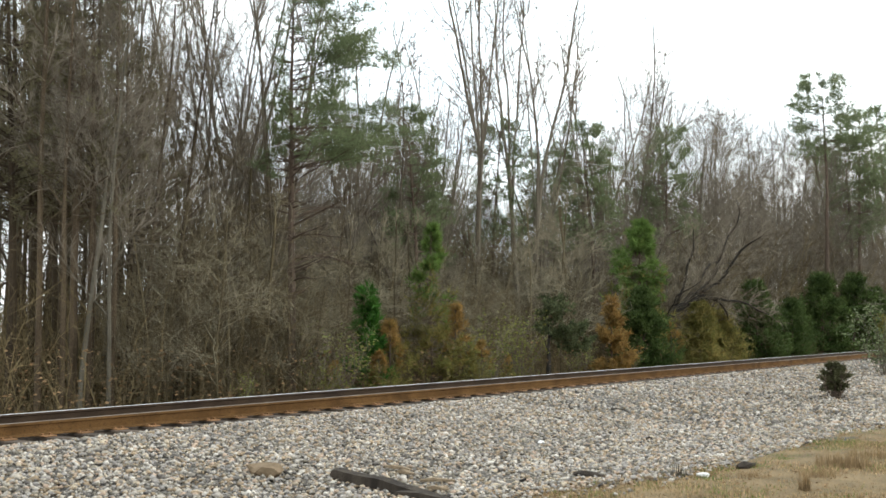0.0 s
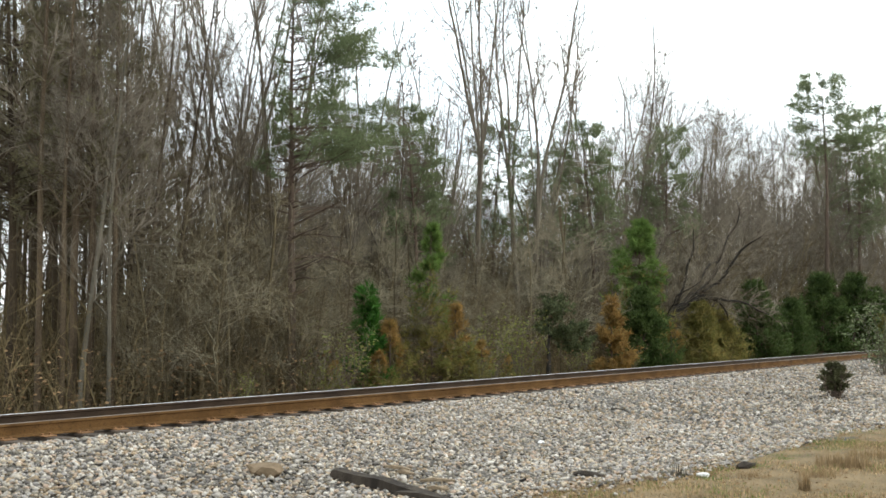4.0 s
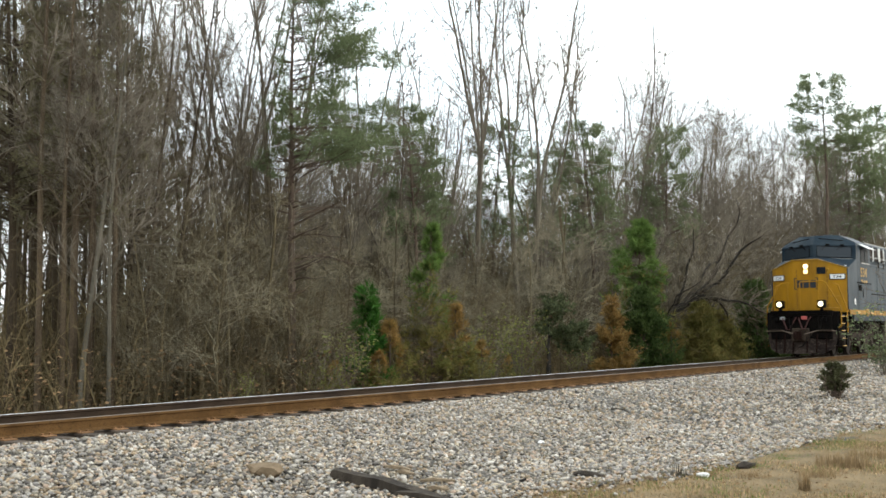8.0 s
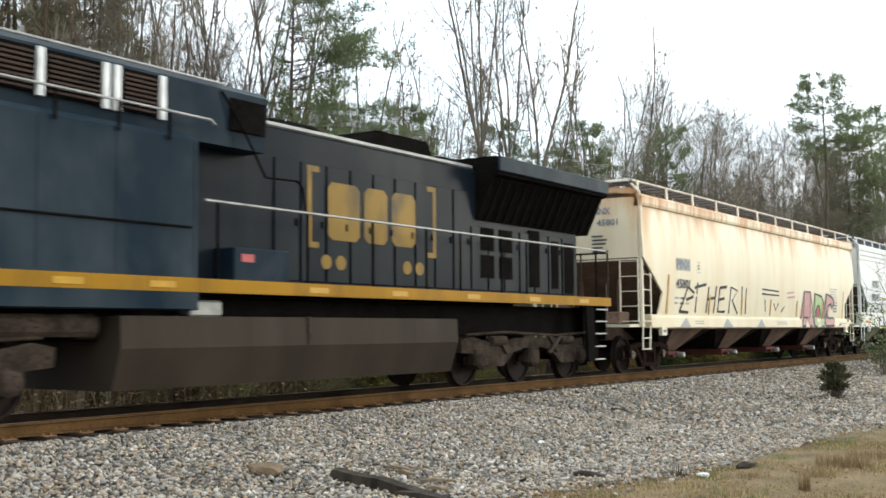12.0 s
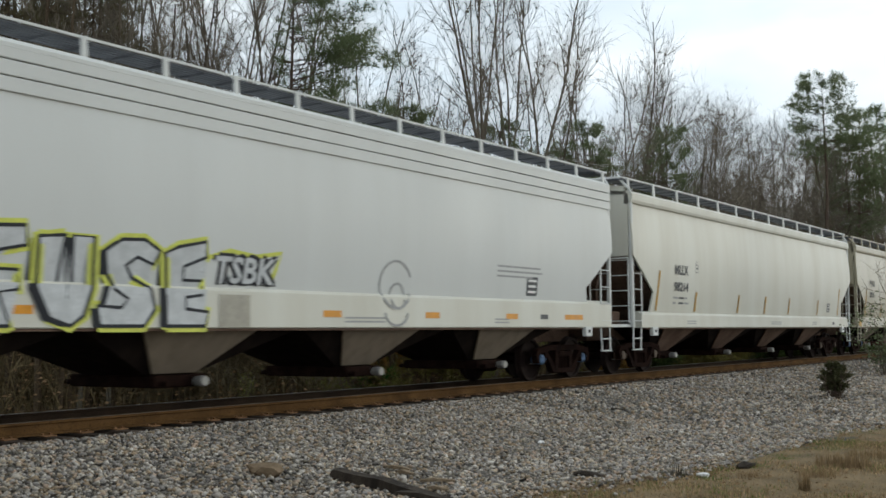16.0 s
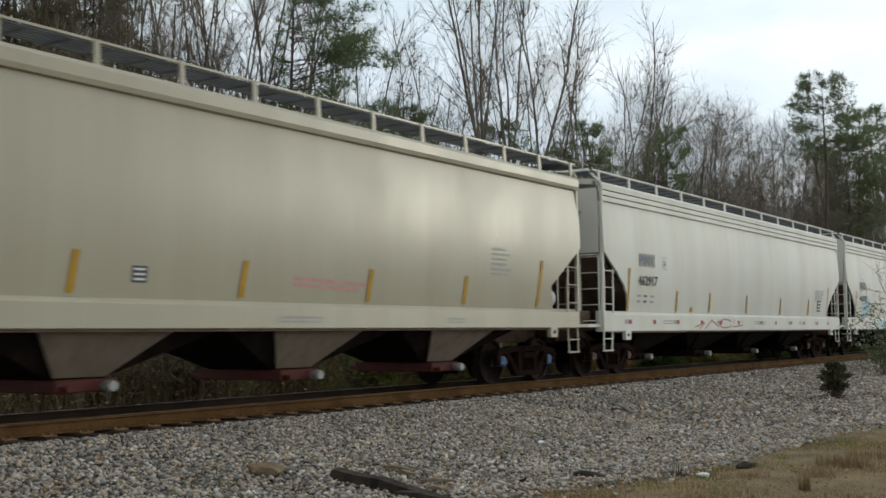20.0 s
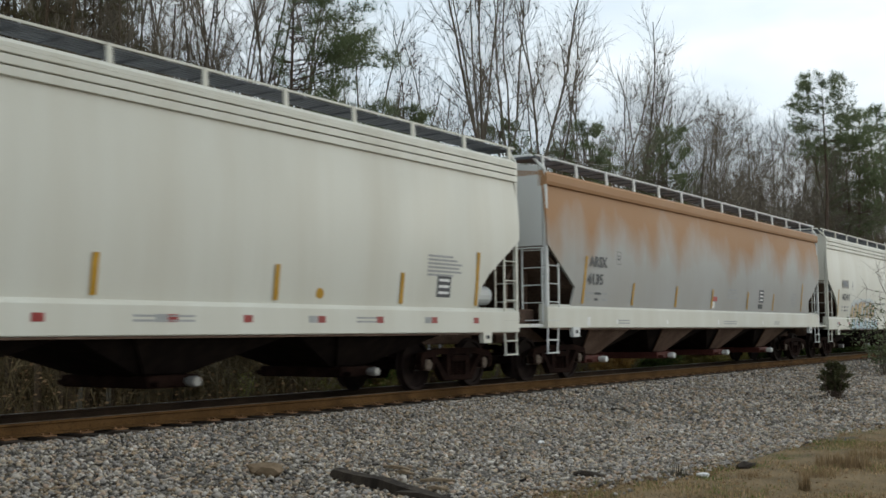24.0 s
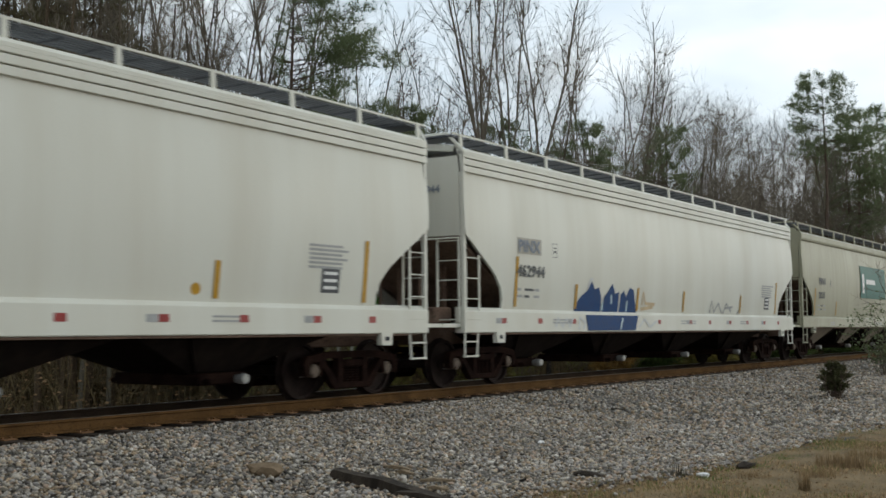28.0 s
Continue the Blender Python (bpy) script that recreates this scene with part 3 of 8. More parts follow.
def build_ballast():
    rng = np.random.default_rng(4)
    rows = []

    def strew(n, x0, x1, y0, y1, lo, hi, skip=None):
        xs, ys = rng.uniform(x0, x1, n), rng.uniform(y0, y1, n)
        for x, y in zip(xs, ys):
            gone = grass_edge(x) - y
            if gone > 0 and rng.random() > 0.75 * math.exp(-gone * 4.5):
                continue
            s = (lo + (hi - lo) * rng.random() ** 1.6) * (1.35 if rng.random() < 0.06 else 1.0)
            rows.append((x, y, ground_height(x, y) + s * 0.12 + rng.uniform(0, 0.026), s * rng.uniform(0.85, 1.6), s * rng.uniform(0.7, 1.05), s * rng.uniform(0.5, 1.0), rng.uniform(0, 6.28), rng.uniform(-1.1, 1.1)))
    strew(46000, 6.0, 19, -8.4, -1.08, 0.03, 0.082)
    strew(26000, 19, 42, -8.8, -1.08, 0.042, 0.098)
    strew(8000, 42, 100, -7.5, -1.08, 0.07, 0.13)
    strew(1500, 8, 60, 0.9, 3.0, 0.05, 0.10)
    me = scatter_mesh("ballast", STONE_V, STONE_F, rows, M["ballast"])
    tagged(new("ballast", me), "loose pale grey crushed stone along the track", "ballast", kind="stuff")


def build_grass():
    rng = np.random.default_rng(9)
    blade_v = [(-0.5, 0, 0), (0.5, 0, 0), (0, 0.5, 1.0)]
    blade_f = [(0, 1, 2)]

    def field(name, n, label, mat, green, tall=1.0):
        rows = []
        while len(rows) < n:
            x = 8 + 24 * rng.random() ** 1.6
            y = rng.uniform(-11.6, -6.4)
            if y > grass_edge(x) + 0.9 * rng.random() ** 2 - 0.1:
                continue
            tuft = noise.noise(Vector((x * 0.9, y * 1.3, 7.7))) + 0.5 * noise.noise(Vector((x * 3.1, y * 3.1, 2.2)))
            near = max(0.0, 1 - (grass_edge(x) - y) / 0.9) if x > 12.5 else 0.0
            if tuft + 0.45 * rng.random() + (0.34 * near if green else -0.2 * near) < (0.34 if green else -0.22):
                continue
            h = rng.uniform(0.014, 0.042) * (1.0 + 1.2 * max(0, tuft)) * tall
            rows.append((x, y, ground_height(x, y) - 0.015, 0.016, h * rng.uniform(0.5, 2.4), h, rng.uniform(0, 6.28), rng.uniform(-0.3, 1.0)))
        me = scatter_mesh(name, blade_v, blade_f, rows, mat)
        tagged(new(name, me), label, "grass", kind="stuff")
    field("dry_grass", 76000, "short straw-coloured winter grass on the verge", M["straw"], False)
    field("brown_grass", 30000, "flattened brown winter grass on the verge", M["brown_grass"], False)
    field("green_grass", 15000, "low green grass and weeds among the straw", M["green_grass"], True)

    def clump(name, label, x, y, n, wide, h, mat):
        rows = []
        for _ in range(n):
            a, r = rng.uniform(0, 6.28), wide * rng.random() ** 0.7
            rows.append((x + r * math.cos(a), y + r * math.sin(a), ground_height(x, y) - 0.02, 0.010, h * rng.uniform(0.2, 0.9), h * rng.uniform(0.5, 1.1), rng.uniform(0, 6.28), rng.uniform(-0.2, 0.4)))
        tagged(new(name, scatter_mesh(name, blade_v, blade_f, rows, mat)), label, "grass")
    for x, y, n, wide, h in ((14.64, -9.54, 420, 0.34, 0.22), (15.8, -9.7, 300, 0.40, 0.18), (13.4, -9.6, 220, 0.25, 0.15), (12.9, -9.0, 160, 0.2, 0.12)):
        clump("grass_tuft", "brown tuft of dead grass on the verge", x, y, n, wide, h, M["brown_grass"])
    clump("reed_tuft", "upright brown reedy tuft in the straw", 12.17, -9.79, 130, 0.07, 0.27, M["brown_grass"])
    for x, y, n, wide in ((14.9, -8.72, 240, 0.14), (14.0, -8.66, 160, 0.2), (17.6, -8.75, 420, 0.45), (19.4, -8.7, 620, 0.6), (12.6, -8.6, 120, 0.2), (15.2, -8.62, 420, 0.38), (16.2, -7.95, 200, 0.4), (16.4, -9.0, 260, 0.4), (13.5, -8.3, 160, 0.3)):
        clump("weed_clump", "low green weeds at the edge of the gravel", x, y, n, wide, 0.07, M["green_grass"])
    clump("straw_patch", "thin flattened straw round the old timber", 9.75, -6.7, 420, 0.55, 0.05, M["straw"])
    clump("straw_patch", "thin flattened straw round the old timber", 10.4, -6.0, 160, 0.35, 0.04, M["brown_grass"])
    leaf_v, leaf_f = [(-0.5, 0, 0), (0, -0.32, 0.1), (0.5, 0, 0), (0, 0.32, 0.1)], [(0, 1, 2), (0, 2, 3)]
    rows = []
    while len(rows) < 3200:
        x = 8.5 + 16 * rng.random() ** 1.5
        y = grass_edge(x) + 0.35 - 2.6 * rng.random() ** 1.6
        if noise.noise(Vector((x * 0.8, y * 0.9, 4.4))) + 0.5 * rng.random() < 0.1:
            continue
        k = rng.uniform(0.02, 0.055)
        rows.append((x, y, ground_height(x, y) + rng.uniform(0.01, 0.035), k, k, k, rng.uniform(0, 6.28), rng.uniform(-0.9, 0.9)))
    tagged(new("leaf_litter", scatter_mesh("leaf_litter", leaf_v, leaf_f, rows, M["dead_leaf"])), "small brown leaves strewn over the verge", "leaves", kind="stuff")
    clump("dead_weed", "dead grey weed stalks in the gravel", 12.65, -8.22, 40, 0.12, 0.24, M["pale_bark"])


# ---- the track ----
def build_track():
    track = thing("railway_track", "single railway track with rusty rails on dark timber ties", "track", kind="structure")
    head = [(-0.034, -0.006), (-0.026, 0.0), (0.026, 0.0), (0.034, -0.006), (0.037, -0.036), (0.010, -0.048), (0.009, -0.145), (0.074, -0.168), (0.076, -0.18), (-0.076, -0.18), (-0.074, -0.168), (-0.009, -0.145), (-0.010, -0.048), (-0.037, -0.036)]
    for yc in (-0.755, 0.755):
        g = Geo()
        n = len(head)
        prof = [(yc + y, z) for y, z in head]
        xs = [-60, 220]
        vs = [(x, y, z) for x in xs for y, z in prof]
        fs, sl = [], []
        for i in range(n):
            j = (i + 1) % n
            fs.append((i, i + n, j + n, j))
            sl.append(1 if i in (0, 1) else 0)
        fs += [tuple(range(n)), tuple(range(2 * n - 1, n - 1, -1))]
        sl += [0, 0]
        g.v, g.f, g.s = vs, fs, sl
        # only the near head has the dim reflection in its colour
        part("rail", g.mesh("rail", M["rail_side" if yc < 0 else "rail_dark"], M["rail_head_dim" if yc < 0 else "rail_top"]), None, track, "rusty steel rail with a polished head")
    tie = Geo().box(-0.115, 0.115, -1.3, 1.3, -0.375, -0.196, cut=0.012).mesh("tie", M["tie"])
    plate = Geo()
    plate.box(-0.10, 0.10, -0.18, 0.18, -0.197, -0.181, cut=0.003)
    for sx in (-0.06, 0.06):
        for sy in (-0.088, 0.088):
            plate.box(sx - 0.012, sx + 0.012, sy - 0.018, sy + 0.018, -0.181, -0.158)
    plate = plate.mesh("tie_plate", M["plate"])
    rng = random.Random(3)
    for i in range(-4, 170):
        x = i * 0.59
        part("tie", tie, None, track, at=pose(x + rng.uniform(-0.02, 0.02), rng.uniform(-0.03, 0.03), rng.uniform(-0.008, 0.0), 0, 0, rng.uniform(-1, 1)))
        if i < 120:
            for yc in (-0.755, 0.755):
                part("tie_plate", plate, None, track, at=pose(x, yc, 0))


# ---- covered hopper cars ----
CAR_L = 19.0      # roof length
WHEEL_R = 0.483


def side_depth(z):
    """The y of a hopper's near side sheet at height z: it bellies out a little."""
    t = min(1, max(0, (z - 1.45) / 3.1))
    return -1.50 - 0.125 * math.sin(math.pi * t) ** 0.9


def wheelset_mesh(r, cap):
    g = Geo()
    g.tube([(0, -1.0, 0), (0, 1.0, 0)], 0.09, 12)
    for s in (-1, 1):
        g.disc_y(0, 0, [(s * 0.685, r + 0.028), (s * 0.715, r + 0.028), (s * 0.725, r), (s * 0.82, r - 0.008), (s * 0.82, r - 0.06), (s * 0.77, r - 0.075), (s * 0.76, 0.17), (s * 0.80, 0.15), (s * 0.80, 0.09)], 32)
    for s in (-1, 1):
        g.disc_y(0, 0, [(s * 0.86, 0.10), (s * 1.10, 0.115), (s * 1.12, 0.10), (s * 1.13, 0.03)], 14, slot=1)
        for a in range(3):
            c = 2.094 * a
            g.box(0.065 * math.cos(c) - 0.014, 0.065 * math.cos(c) + 0.014, s * 1.135 - 0.012, s * 1.135 + 0.012, 0.065 * math.sin(c) - 0.014, 0.065 * math.sin(c) + 0.014, slot=1)
    return g.mesh("wheelset", M["wheel"], cap)


def freight_truck(parent, x, mat, cap):
    """A two-axle freight truck: cast side frames, bolster, spring nests and two wheelsets. Returns the wheelsets."""
    base = part("truck", Geo().box(-0.16, 0.16, -0.98, 0.98, 0.36, 0.62, cut=0.04), mat, parent, "grimy cast steel truck, darkened for the shade under the car", at=pose(x, 0, 0))
    for s in (-1, 1):
        g = Geo()
        # the frame as struts, so that the openings are real
        y0, y1 = (s * 1.06 - 0.07, s * 1.06 + 0.07)
        g.prism([(-1.16, 0.56), (-1.10, 0.72), (-0.60, 0.80), (0.60, 0.80), (1.10, 0.72), (1.16, 0.56), (1.02, 0.60), (0.58, 0.68), (-0.58, 0.68), (-1.02, 0.60)], y0, y1)
        for k in (-1, 1):
            g.prism([(k * 1.16, 0.58), (k * 1.12, 0.40), (k * 1.03, 0.40), (k * 1.03, 0.62)][::k], y0, y1)
            g.prism([(k * 0.80, 0.64), (k * 0.70, 0.66), (k * 0.36, 0.28), (k * 0.46, 0.19)][::-k], y0, y1)
            g.prism([(k * 0.36, 0.70), (k * 0.24, 0.70), (k * 0.24, 0.20), (k * 0.36, 0.20)][::-k], y0, y1)
            g.prism([(k * 0.80, 0.64), (k * 0.72, 0.66), (k * 0.76, 0.40), (k * 0.82, 0.40)][::-k], y0, y1)
        g.box(-0.46, 0.46, y0, y1, 0.16, 0.27, cut=0.02)
        part("side_frame", g, mat, base)
        spring = Geo()
        for dx in (-0.14, 0.0, 0.14):
            path = [(dx + 0.055 * math.cos(a * 1.05), s * 1.05 + 0.055 * math.sin(a * 1.05), 0.27 + a * 0.0072) for a in range(36)]
            spring.tube(path, 0.014, 4)
        spring.box(-0.23, 0.23, s * 1.05 - 0.10, s * 1.05 + 0.10, 0.53, 0.66, cut=0.02)
        part("spring_nest", spring, mat, base)
        cyl = Geo().tube([(-0.35, s * 0.9, 0.42), (-0.92, s * 0.80, 0.40)], 0.03, 6)
        part("brake_rod", cyl, M["steel"], base)
    sets = []
    me = WHEELS[cap]
    for k in (-0.9, 0.9):
        sets.append(part("wheelset", me, None, base, at=pose(k, 0, WHEEL_R)))
    return sets


def ladder(parent, x, y, z0, z1, mat, wide=0.40, along="x", rungs=None):
    g = Geo()
    n = rungs or int((z1 - z0) / 0.38) + 1
    for k in (0, wide):
        a = (x + k, y, z0) if along == "x" else (x, y + k, z0)
        g.box(a[0] - 0.022, a[0] + 0.022, a[1] - 0.012, a[1] + 0.012, z0, z1)
    for i in range(n):
        z = z0 + 0.05 + (z1 - z0 - 0.12) * i / max(1, n - 1)
        e = (x + wide, y - 0.012, z) if along == "x" else (x, y + wide, z)
        g.tube([(x - 0.03 if along == "x" else x, y - 0.012, z), e], 0.013, 5)
    return part("ladder", g, mat, parent)


def coupler(parent, x, s, z=0.86):
    """A knuckle coupler whose shank points along s."""
    g = Geo()
    g.box(min(x, x - s * 0.5), max(x, x - s * 0.5), -0.09, 0.09, z - 0.09, z + 0.09, cut=0.02)
    g.prism([(x - s * 0.02, z - 0.17), (x + s * 0.12, z - 0.17), (x + s * 0.12, z + 0.17), (x - s * 0.02, z + 0.17)][::s], -0.14, 0.10)
    g.box(min(x + s * 0.10, x + s * 0.2), max(x + s * 0.10, x + s * 0.2), 0.02, 0.15, z - 0.14, z + 0.14, cut=0.03)
    h = part("coupler", g, M["truck_shaded"], parent)
    hose = Geo().tube([(x - s * 0.25, -0.28, z - 0.02), (x - s * 0.05, -0.30, z - 0.22), (x + s * 0.10, -0.2, z - 0.42), (x + s * 0.19, -0.06, z - 0.46)], 0.026, 6)
    part("air_hose", hose, M["loco_black"], parent)
    return h


def hopper_body(car, spec):
    """Side sheets, roof, ends, slope sheets, chords, sills and bays of one covered hopper."""
    paint, L = spec["paint"], CAR_L
    if spec["round_end"]:
        foot = [(1.45, 1.34), (1.75, 1.36), (2.0, 1.27), (2.25, 1.05), (2.5, 0.72), (2.75, 0.36), (3.0, 0.02)]
    else:
        foot = [(1.45, 1.02), (1.75, 1.10), (2.1, 1.20), (2.3, 0.93), (2.55, 0.60), (2.8, 0.27), (3.0, 0.0)]
    zs = foot + [(z, 0.0) for z in (3.2, 3.4, 3.6, 3.8, 4.0, 4.2, 4.4, 4.56)]
    cols = 10
    for s in (1, -1):
        g = Geo()
        for layer, inset in ((0, 0.0), (1, 0.05)):
            for z, e in zs:
                for c in range(cols):
                    x = e + (L - 2 * e) * c / (cols - 1)
                    seam = 0.006 * (c % 2)
                    g.v.append((x, s * (side_depth(z) + inset - seam * (1 - layer)), z))
        nz = len(zs)
        k0 = nz * cols
        for r in range(nz - 1):
            for c in range(cols - 1):
                a = r * cols + c
                g.f.append((a, a + 1, a + cols + 1, a + cols) if s > 0 else (a, a + cols, a + cols + 1, a + 1))
                g.f.append((k0 + a, k0 + a + cols, k0 + a + cols + 1, k0 + a + 1) if s > 0 else (k0 + a, k0 + a + 1, k0 + a + cols + 1, k0 + a + cols))
            for c in (0, cols - 1):
                a = r * cols + c
                g.f.append((a, a + cols, k0 + a + cols, k0 + a))
        g.s = [0] * len(g.f)
        part("side_sheet", g, paint, car, smooth=True)
    # roof with a shallow crown, round-edged
    roof = Geo()
    roof.beam([(-1.50, 4.55), (-1.42, 4.62), (-0.8, 4.70), (0, 4.73), (0.8, 4.70), (1.42, 4.62), (1.50, 4.55)], 0.0, L)
    part("roof", roof, paint, car)
    for sx, x0 in ((1, 0.0), (-1, L)):
        e = Geo()
        e.box(min(x0, x0 + sx * 0.05), max(x0, x0 + sx * 0.05), -1.49, 1.49, 2.98, 4.58, cut=0.01)
        part("end_sheet", e, spec.get("end_paint", paint), car)
        sl = Geo()
        a, b = x0 + sx * 0.03, x0 + sx * 2.55
        pts = [(a, 3.0), (b, 1.42), (b, 1.34), (a, 2.9)]
        sl.prism(pts if sx > 0 else pts[::-1], -1.46, 1.46)
        part("slope_sheet", sl, M["slope"], car)
        sh = Geo()
        sh.box(min(x0 - sx * 0.1, x0 + sx * 2.6), max(x0 - sx * 0.1, x0 + sx * 2.6), -0.36, 0.36, 0.86, 1.22, cut=0.02)
        part("centre_sill", sh, M["slope"], car)
        for k in (-1, 1):
            st = Geo().prism([(x0 + sx * 0.72, 1.3), (x0 + sx * 0.80, 1.3), (x0 + sx * 0.80, 2.5), (x0 + sx * 0.72, 2.55)][::sx], k * 0.55 - 0.04, k * 0.55 + 0.04)
            part("slope_brace", st, M["slope"], car)
    # top chord
    for s in (-1, 1):
        if spec["style"] == "chord":
            g = Geo().beam([(s * 1.47, 4.30), (s * 1.60, 4.33), (s * 1.62, 4.40), (s * 1.62, 4.56), (s * 1.54, 4.63), (s * 1.40, 4.66), (s * 1.40, 4.30)][::s], 0.0, L)
            part("top_chord", g, spec.get("chord", paint), car)
        else:
            for z0, z1 in spec.get("bands", ((4.432, 4.64), (4.227, 4.42), (4.03, 4.215))):
                g = Geo().beam([(s * 1.48, z0), (s * 1.592, z0 + 0.003), (s * 1.60, z0 + 0.012), (s * 1.60, z1 - 0.012), (s * 1.592, z1 - 0.003), (s * 1.48, z1)][::s], 0.0, L)
                part("top_rib", g, spec.get("chord", paint), car)
            eave = Geo().beam([(s * 1.605, 4.575), (s * 1.50, 4.70), (s * 1.36, 4.725), (s * 1.36, 4.575)][::s], 0.0, L)
            part("eave", eave, spec.get("chord", paint), car)
    # side sills
    for s in (-1, 1):
        x0, x1 = spec["sill"]
        b, top = spec.get("sill_bottom", 1.20), spec.get("sill_top", 1.53)
        g = Geo().beam([(s * 1.38, b), (s * 1.585, b), (s * 1.60, b + 0.015), (s * 1.60, top - 0.09), (s * 1.57, top - 0.055), (s * 1.49, top), (s * 1.38, top)][::s], x0, x1)
        part("side_sill", g, spec.get("sill_paint", paint), car)
        lip = Geo().box(x0 + 0.3, x1 - 0.3, s * 1.52 - 0.04, s * 1.52 + 0.04, b - 0.035, b - 0.002)
        part("sill_flange", lip, M["slope"], car)
    # corner posts, ladders and steps
    for sx, x0 in ((1, 0.0), (-1, L)):
        for s in (-1, 1):
            post = Geo().box(x0 + sx * 0.04 - 0.038, x0 + sx * 0.04 + 0.038, s * 1.55 - 0.04, s * 1.55 + 0.04, 1.2, 4.6, cut=0.008)
            part("corner_post", post, spec.get("trim", paint), car)
            ladder(car, x0 + sx * 0.06 - (0.44 if sx < 0 else 0), s * 1.58, 1.30, 2.62, spec.get("trim", paint), 0.44, rungs=4)
            ladder(car, x0 - sx * 0.04, s * 1.50 - (0.5 if s > 0 else 0), 1.30, 2.95, spec.get("trim", paint), 0.5, along="y", rungs=5)
            stp = Geo()
            for k in (0.0, 0.44):
                stp.tube([(x0 + sx * (0.06 + k), s * 1.56, 1.25), (x0 + sx * (0.04 + k * 0.9), s * 1.56, 0.62)], 0.022, 5)
            for z in (0.64, 0.92):
                stp.box(min(x0 + sx * 0.04, x0 + sx * 0.46), max(x0 + sx * 0.04, x0 + sx * 0.46), s * 1.56 - 0.04, s * 1.56 + 0.04, z - 0.014, z + 0.014)
            part("step", stp, spec.get("trim", paint), car)
            jack = Geo().prism([(x0 + sx * 1.02, b + 0.02), (x0 + sx * 1.32, b + 0.02), (x0 + sx * 1.30, b - 0.20), (x0 + sx * 1.04, b - 0.20)][::-sx], s * 1.58 - 0.05, s * 1.58 + 0.05)
            jack = part("jacking_pad", jack, spec.get("trim", paint), car)
            # no real hole: a black plate paints its shaded inside
            eye = Geo().box(x0 + sx * 1.17 - 0.05, x0 + sx * 1.17 + 0.05, s * 1.635 - 0.004, s * 1.635 + 0.004, b - 0.12, b - 0.05)
            part("pad_hole", eye, M["black_paint"], jack)
        plat = Geo().box(min(x0 - sx * 0.55, x0 + sx * 0.3), max(x0 - sx * 0.55, x0 + sx * 0.3), -1.5, 1.5, 1.20, 1.27)
        part("end_platform", plat, spec.get("trim", paint), car)
        rail = Geo().tube([(x0 - sx * 0.06, -1.5, 2.93), (x0 - sx * 0.10, 0, 2.93), (x0 - sx * 0.06, 1.5, 2.93)], 0.018, 5)
        part("end_handrail", rail, spec.get("trim", paint), car)
        coupler(car, x0 - sx * 0.58, -sx)
    # running boards along both roof edges
    for s in (-1, 1):
        g = Geo()
        for j in range(6):
            y = s * (0.88 + 0.1 * j)
            g.box(-0.15, L + 0.15, y - 0.032, y + 0.032, 4.925, 4.945)
        for j in range(33):
            x = -0.12 + (L + 0.2) * j / 32
            g.box(x, x + 0.03, min(s * 0.86, s * 1.41), max(s * 0.86, s * 1.41), 4.905, 4.924)
        board = part("running_board", g, M["grating"], car)
        part("edge_rail", Geo().box(-0.15, L + 0.15, s * 1.44 - 0.012, s * 1.44 + 0.012, 4.95, 4.985), spec.get("trim", paint), board)
        n = spec.get("posts", 13)
        for i in range(n):
            x = 0.1 + (L - 0.2) * i / (n - 1)
            br = Geo().add([(x - 0.042, s * 1.50, 4.60), (x + 0.042, s * 1.50, 4.60), (x + 0.042, s * 1.455, 4.60), (x - 0.042, s * 1.455, 4.60), (x - 0.038, s * 1.475, 4.98), (x + 0.038, s * 1.475, 4.98), (x + 0.038, s * 1.44, 4.98), (x - 0.038, s * 1.44, 4.98)],
                           [(3, 2, 1, 0), (4, 5, 6, 7), (0, 1, 5, 4), (1, 2, 6, 5), (2, 3, 7, 6), (3, 0, 4, 7)])
            part("bracket", br, spec.get("trim", paint), board)
    for sx, x0 in ((1, 0.0), (-1, L)):
        cap = Geo().beam([(-1.46, 4.57), (1.46, 4.57), (1.40, 4.76), (0.7, 4.84), (-0.7, 4.84), (-1.40, 4.76)], min(x0, x0 + sx * 0.07), max(x0, x0 + sx * 0.07))
        part("end_cap", cap, spec.get("end_paint", paint), car)
    part("hatch_trough", Geo().box(0.8, L - 0.8, -0.36, 0.36, 4.71, 4.86, cut=0.03), paint, car)
    for i in range(10):
        x = 1.5 + (L - 3.0) * i / 9
        part("batten", Geo().box(x - 0.03, x + 0.03, -0.42, 0.42, 4.855, 4.885), M["steel"], car)
    for sx, x0 in ((1, 0.0), (-1, L)):
        g = Geo().box(min(x0 - sx * 0.12, x0 + sx * 0.35), max(x0 - sx * 0.12, x0 + sx * 0.35), -1.42, 1.42, 4.90, 4.94)
        part("end_walk", g, M["grating"], car)
        gr = Geo().tube([(x0 + sx * 0.04, -1.56, 4.50), (x0 + sx * 0.02, -1.55, 4.66), (x0 - sx * 0.10, -1.30, 4.97), (x0 - sx * 0.10, 1.30, 4.97), (x0 + sx * 0.02, 1.55, 4.66), (x0 + sx * 0.04, 1.56, 4.50)], 0.038, 6)
        part("roof_grab", gr, spec.get("trim", paint), car)
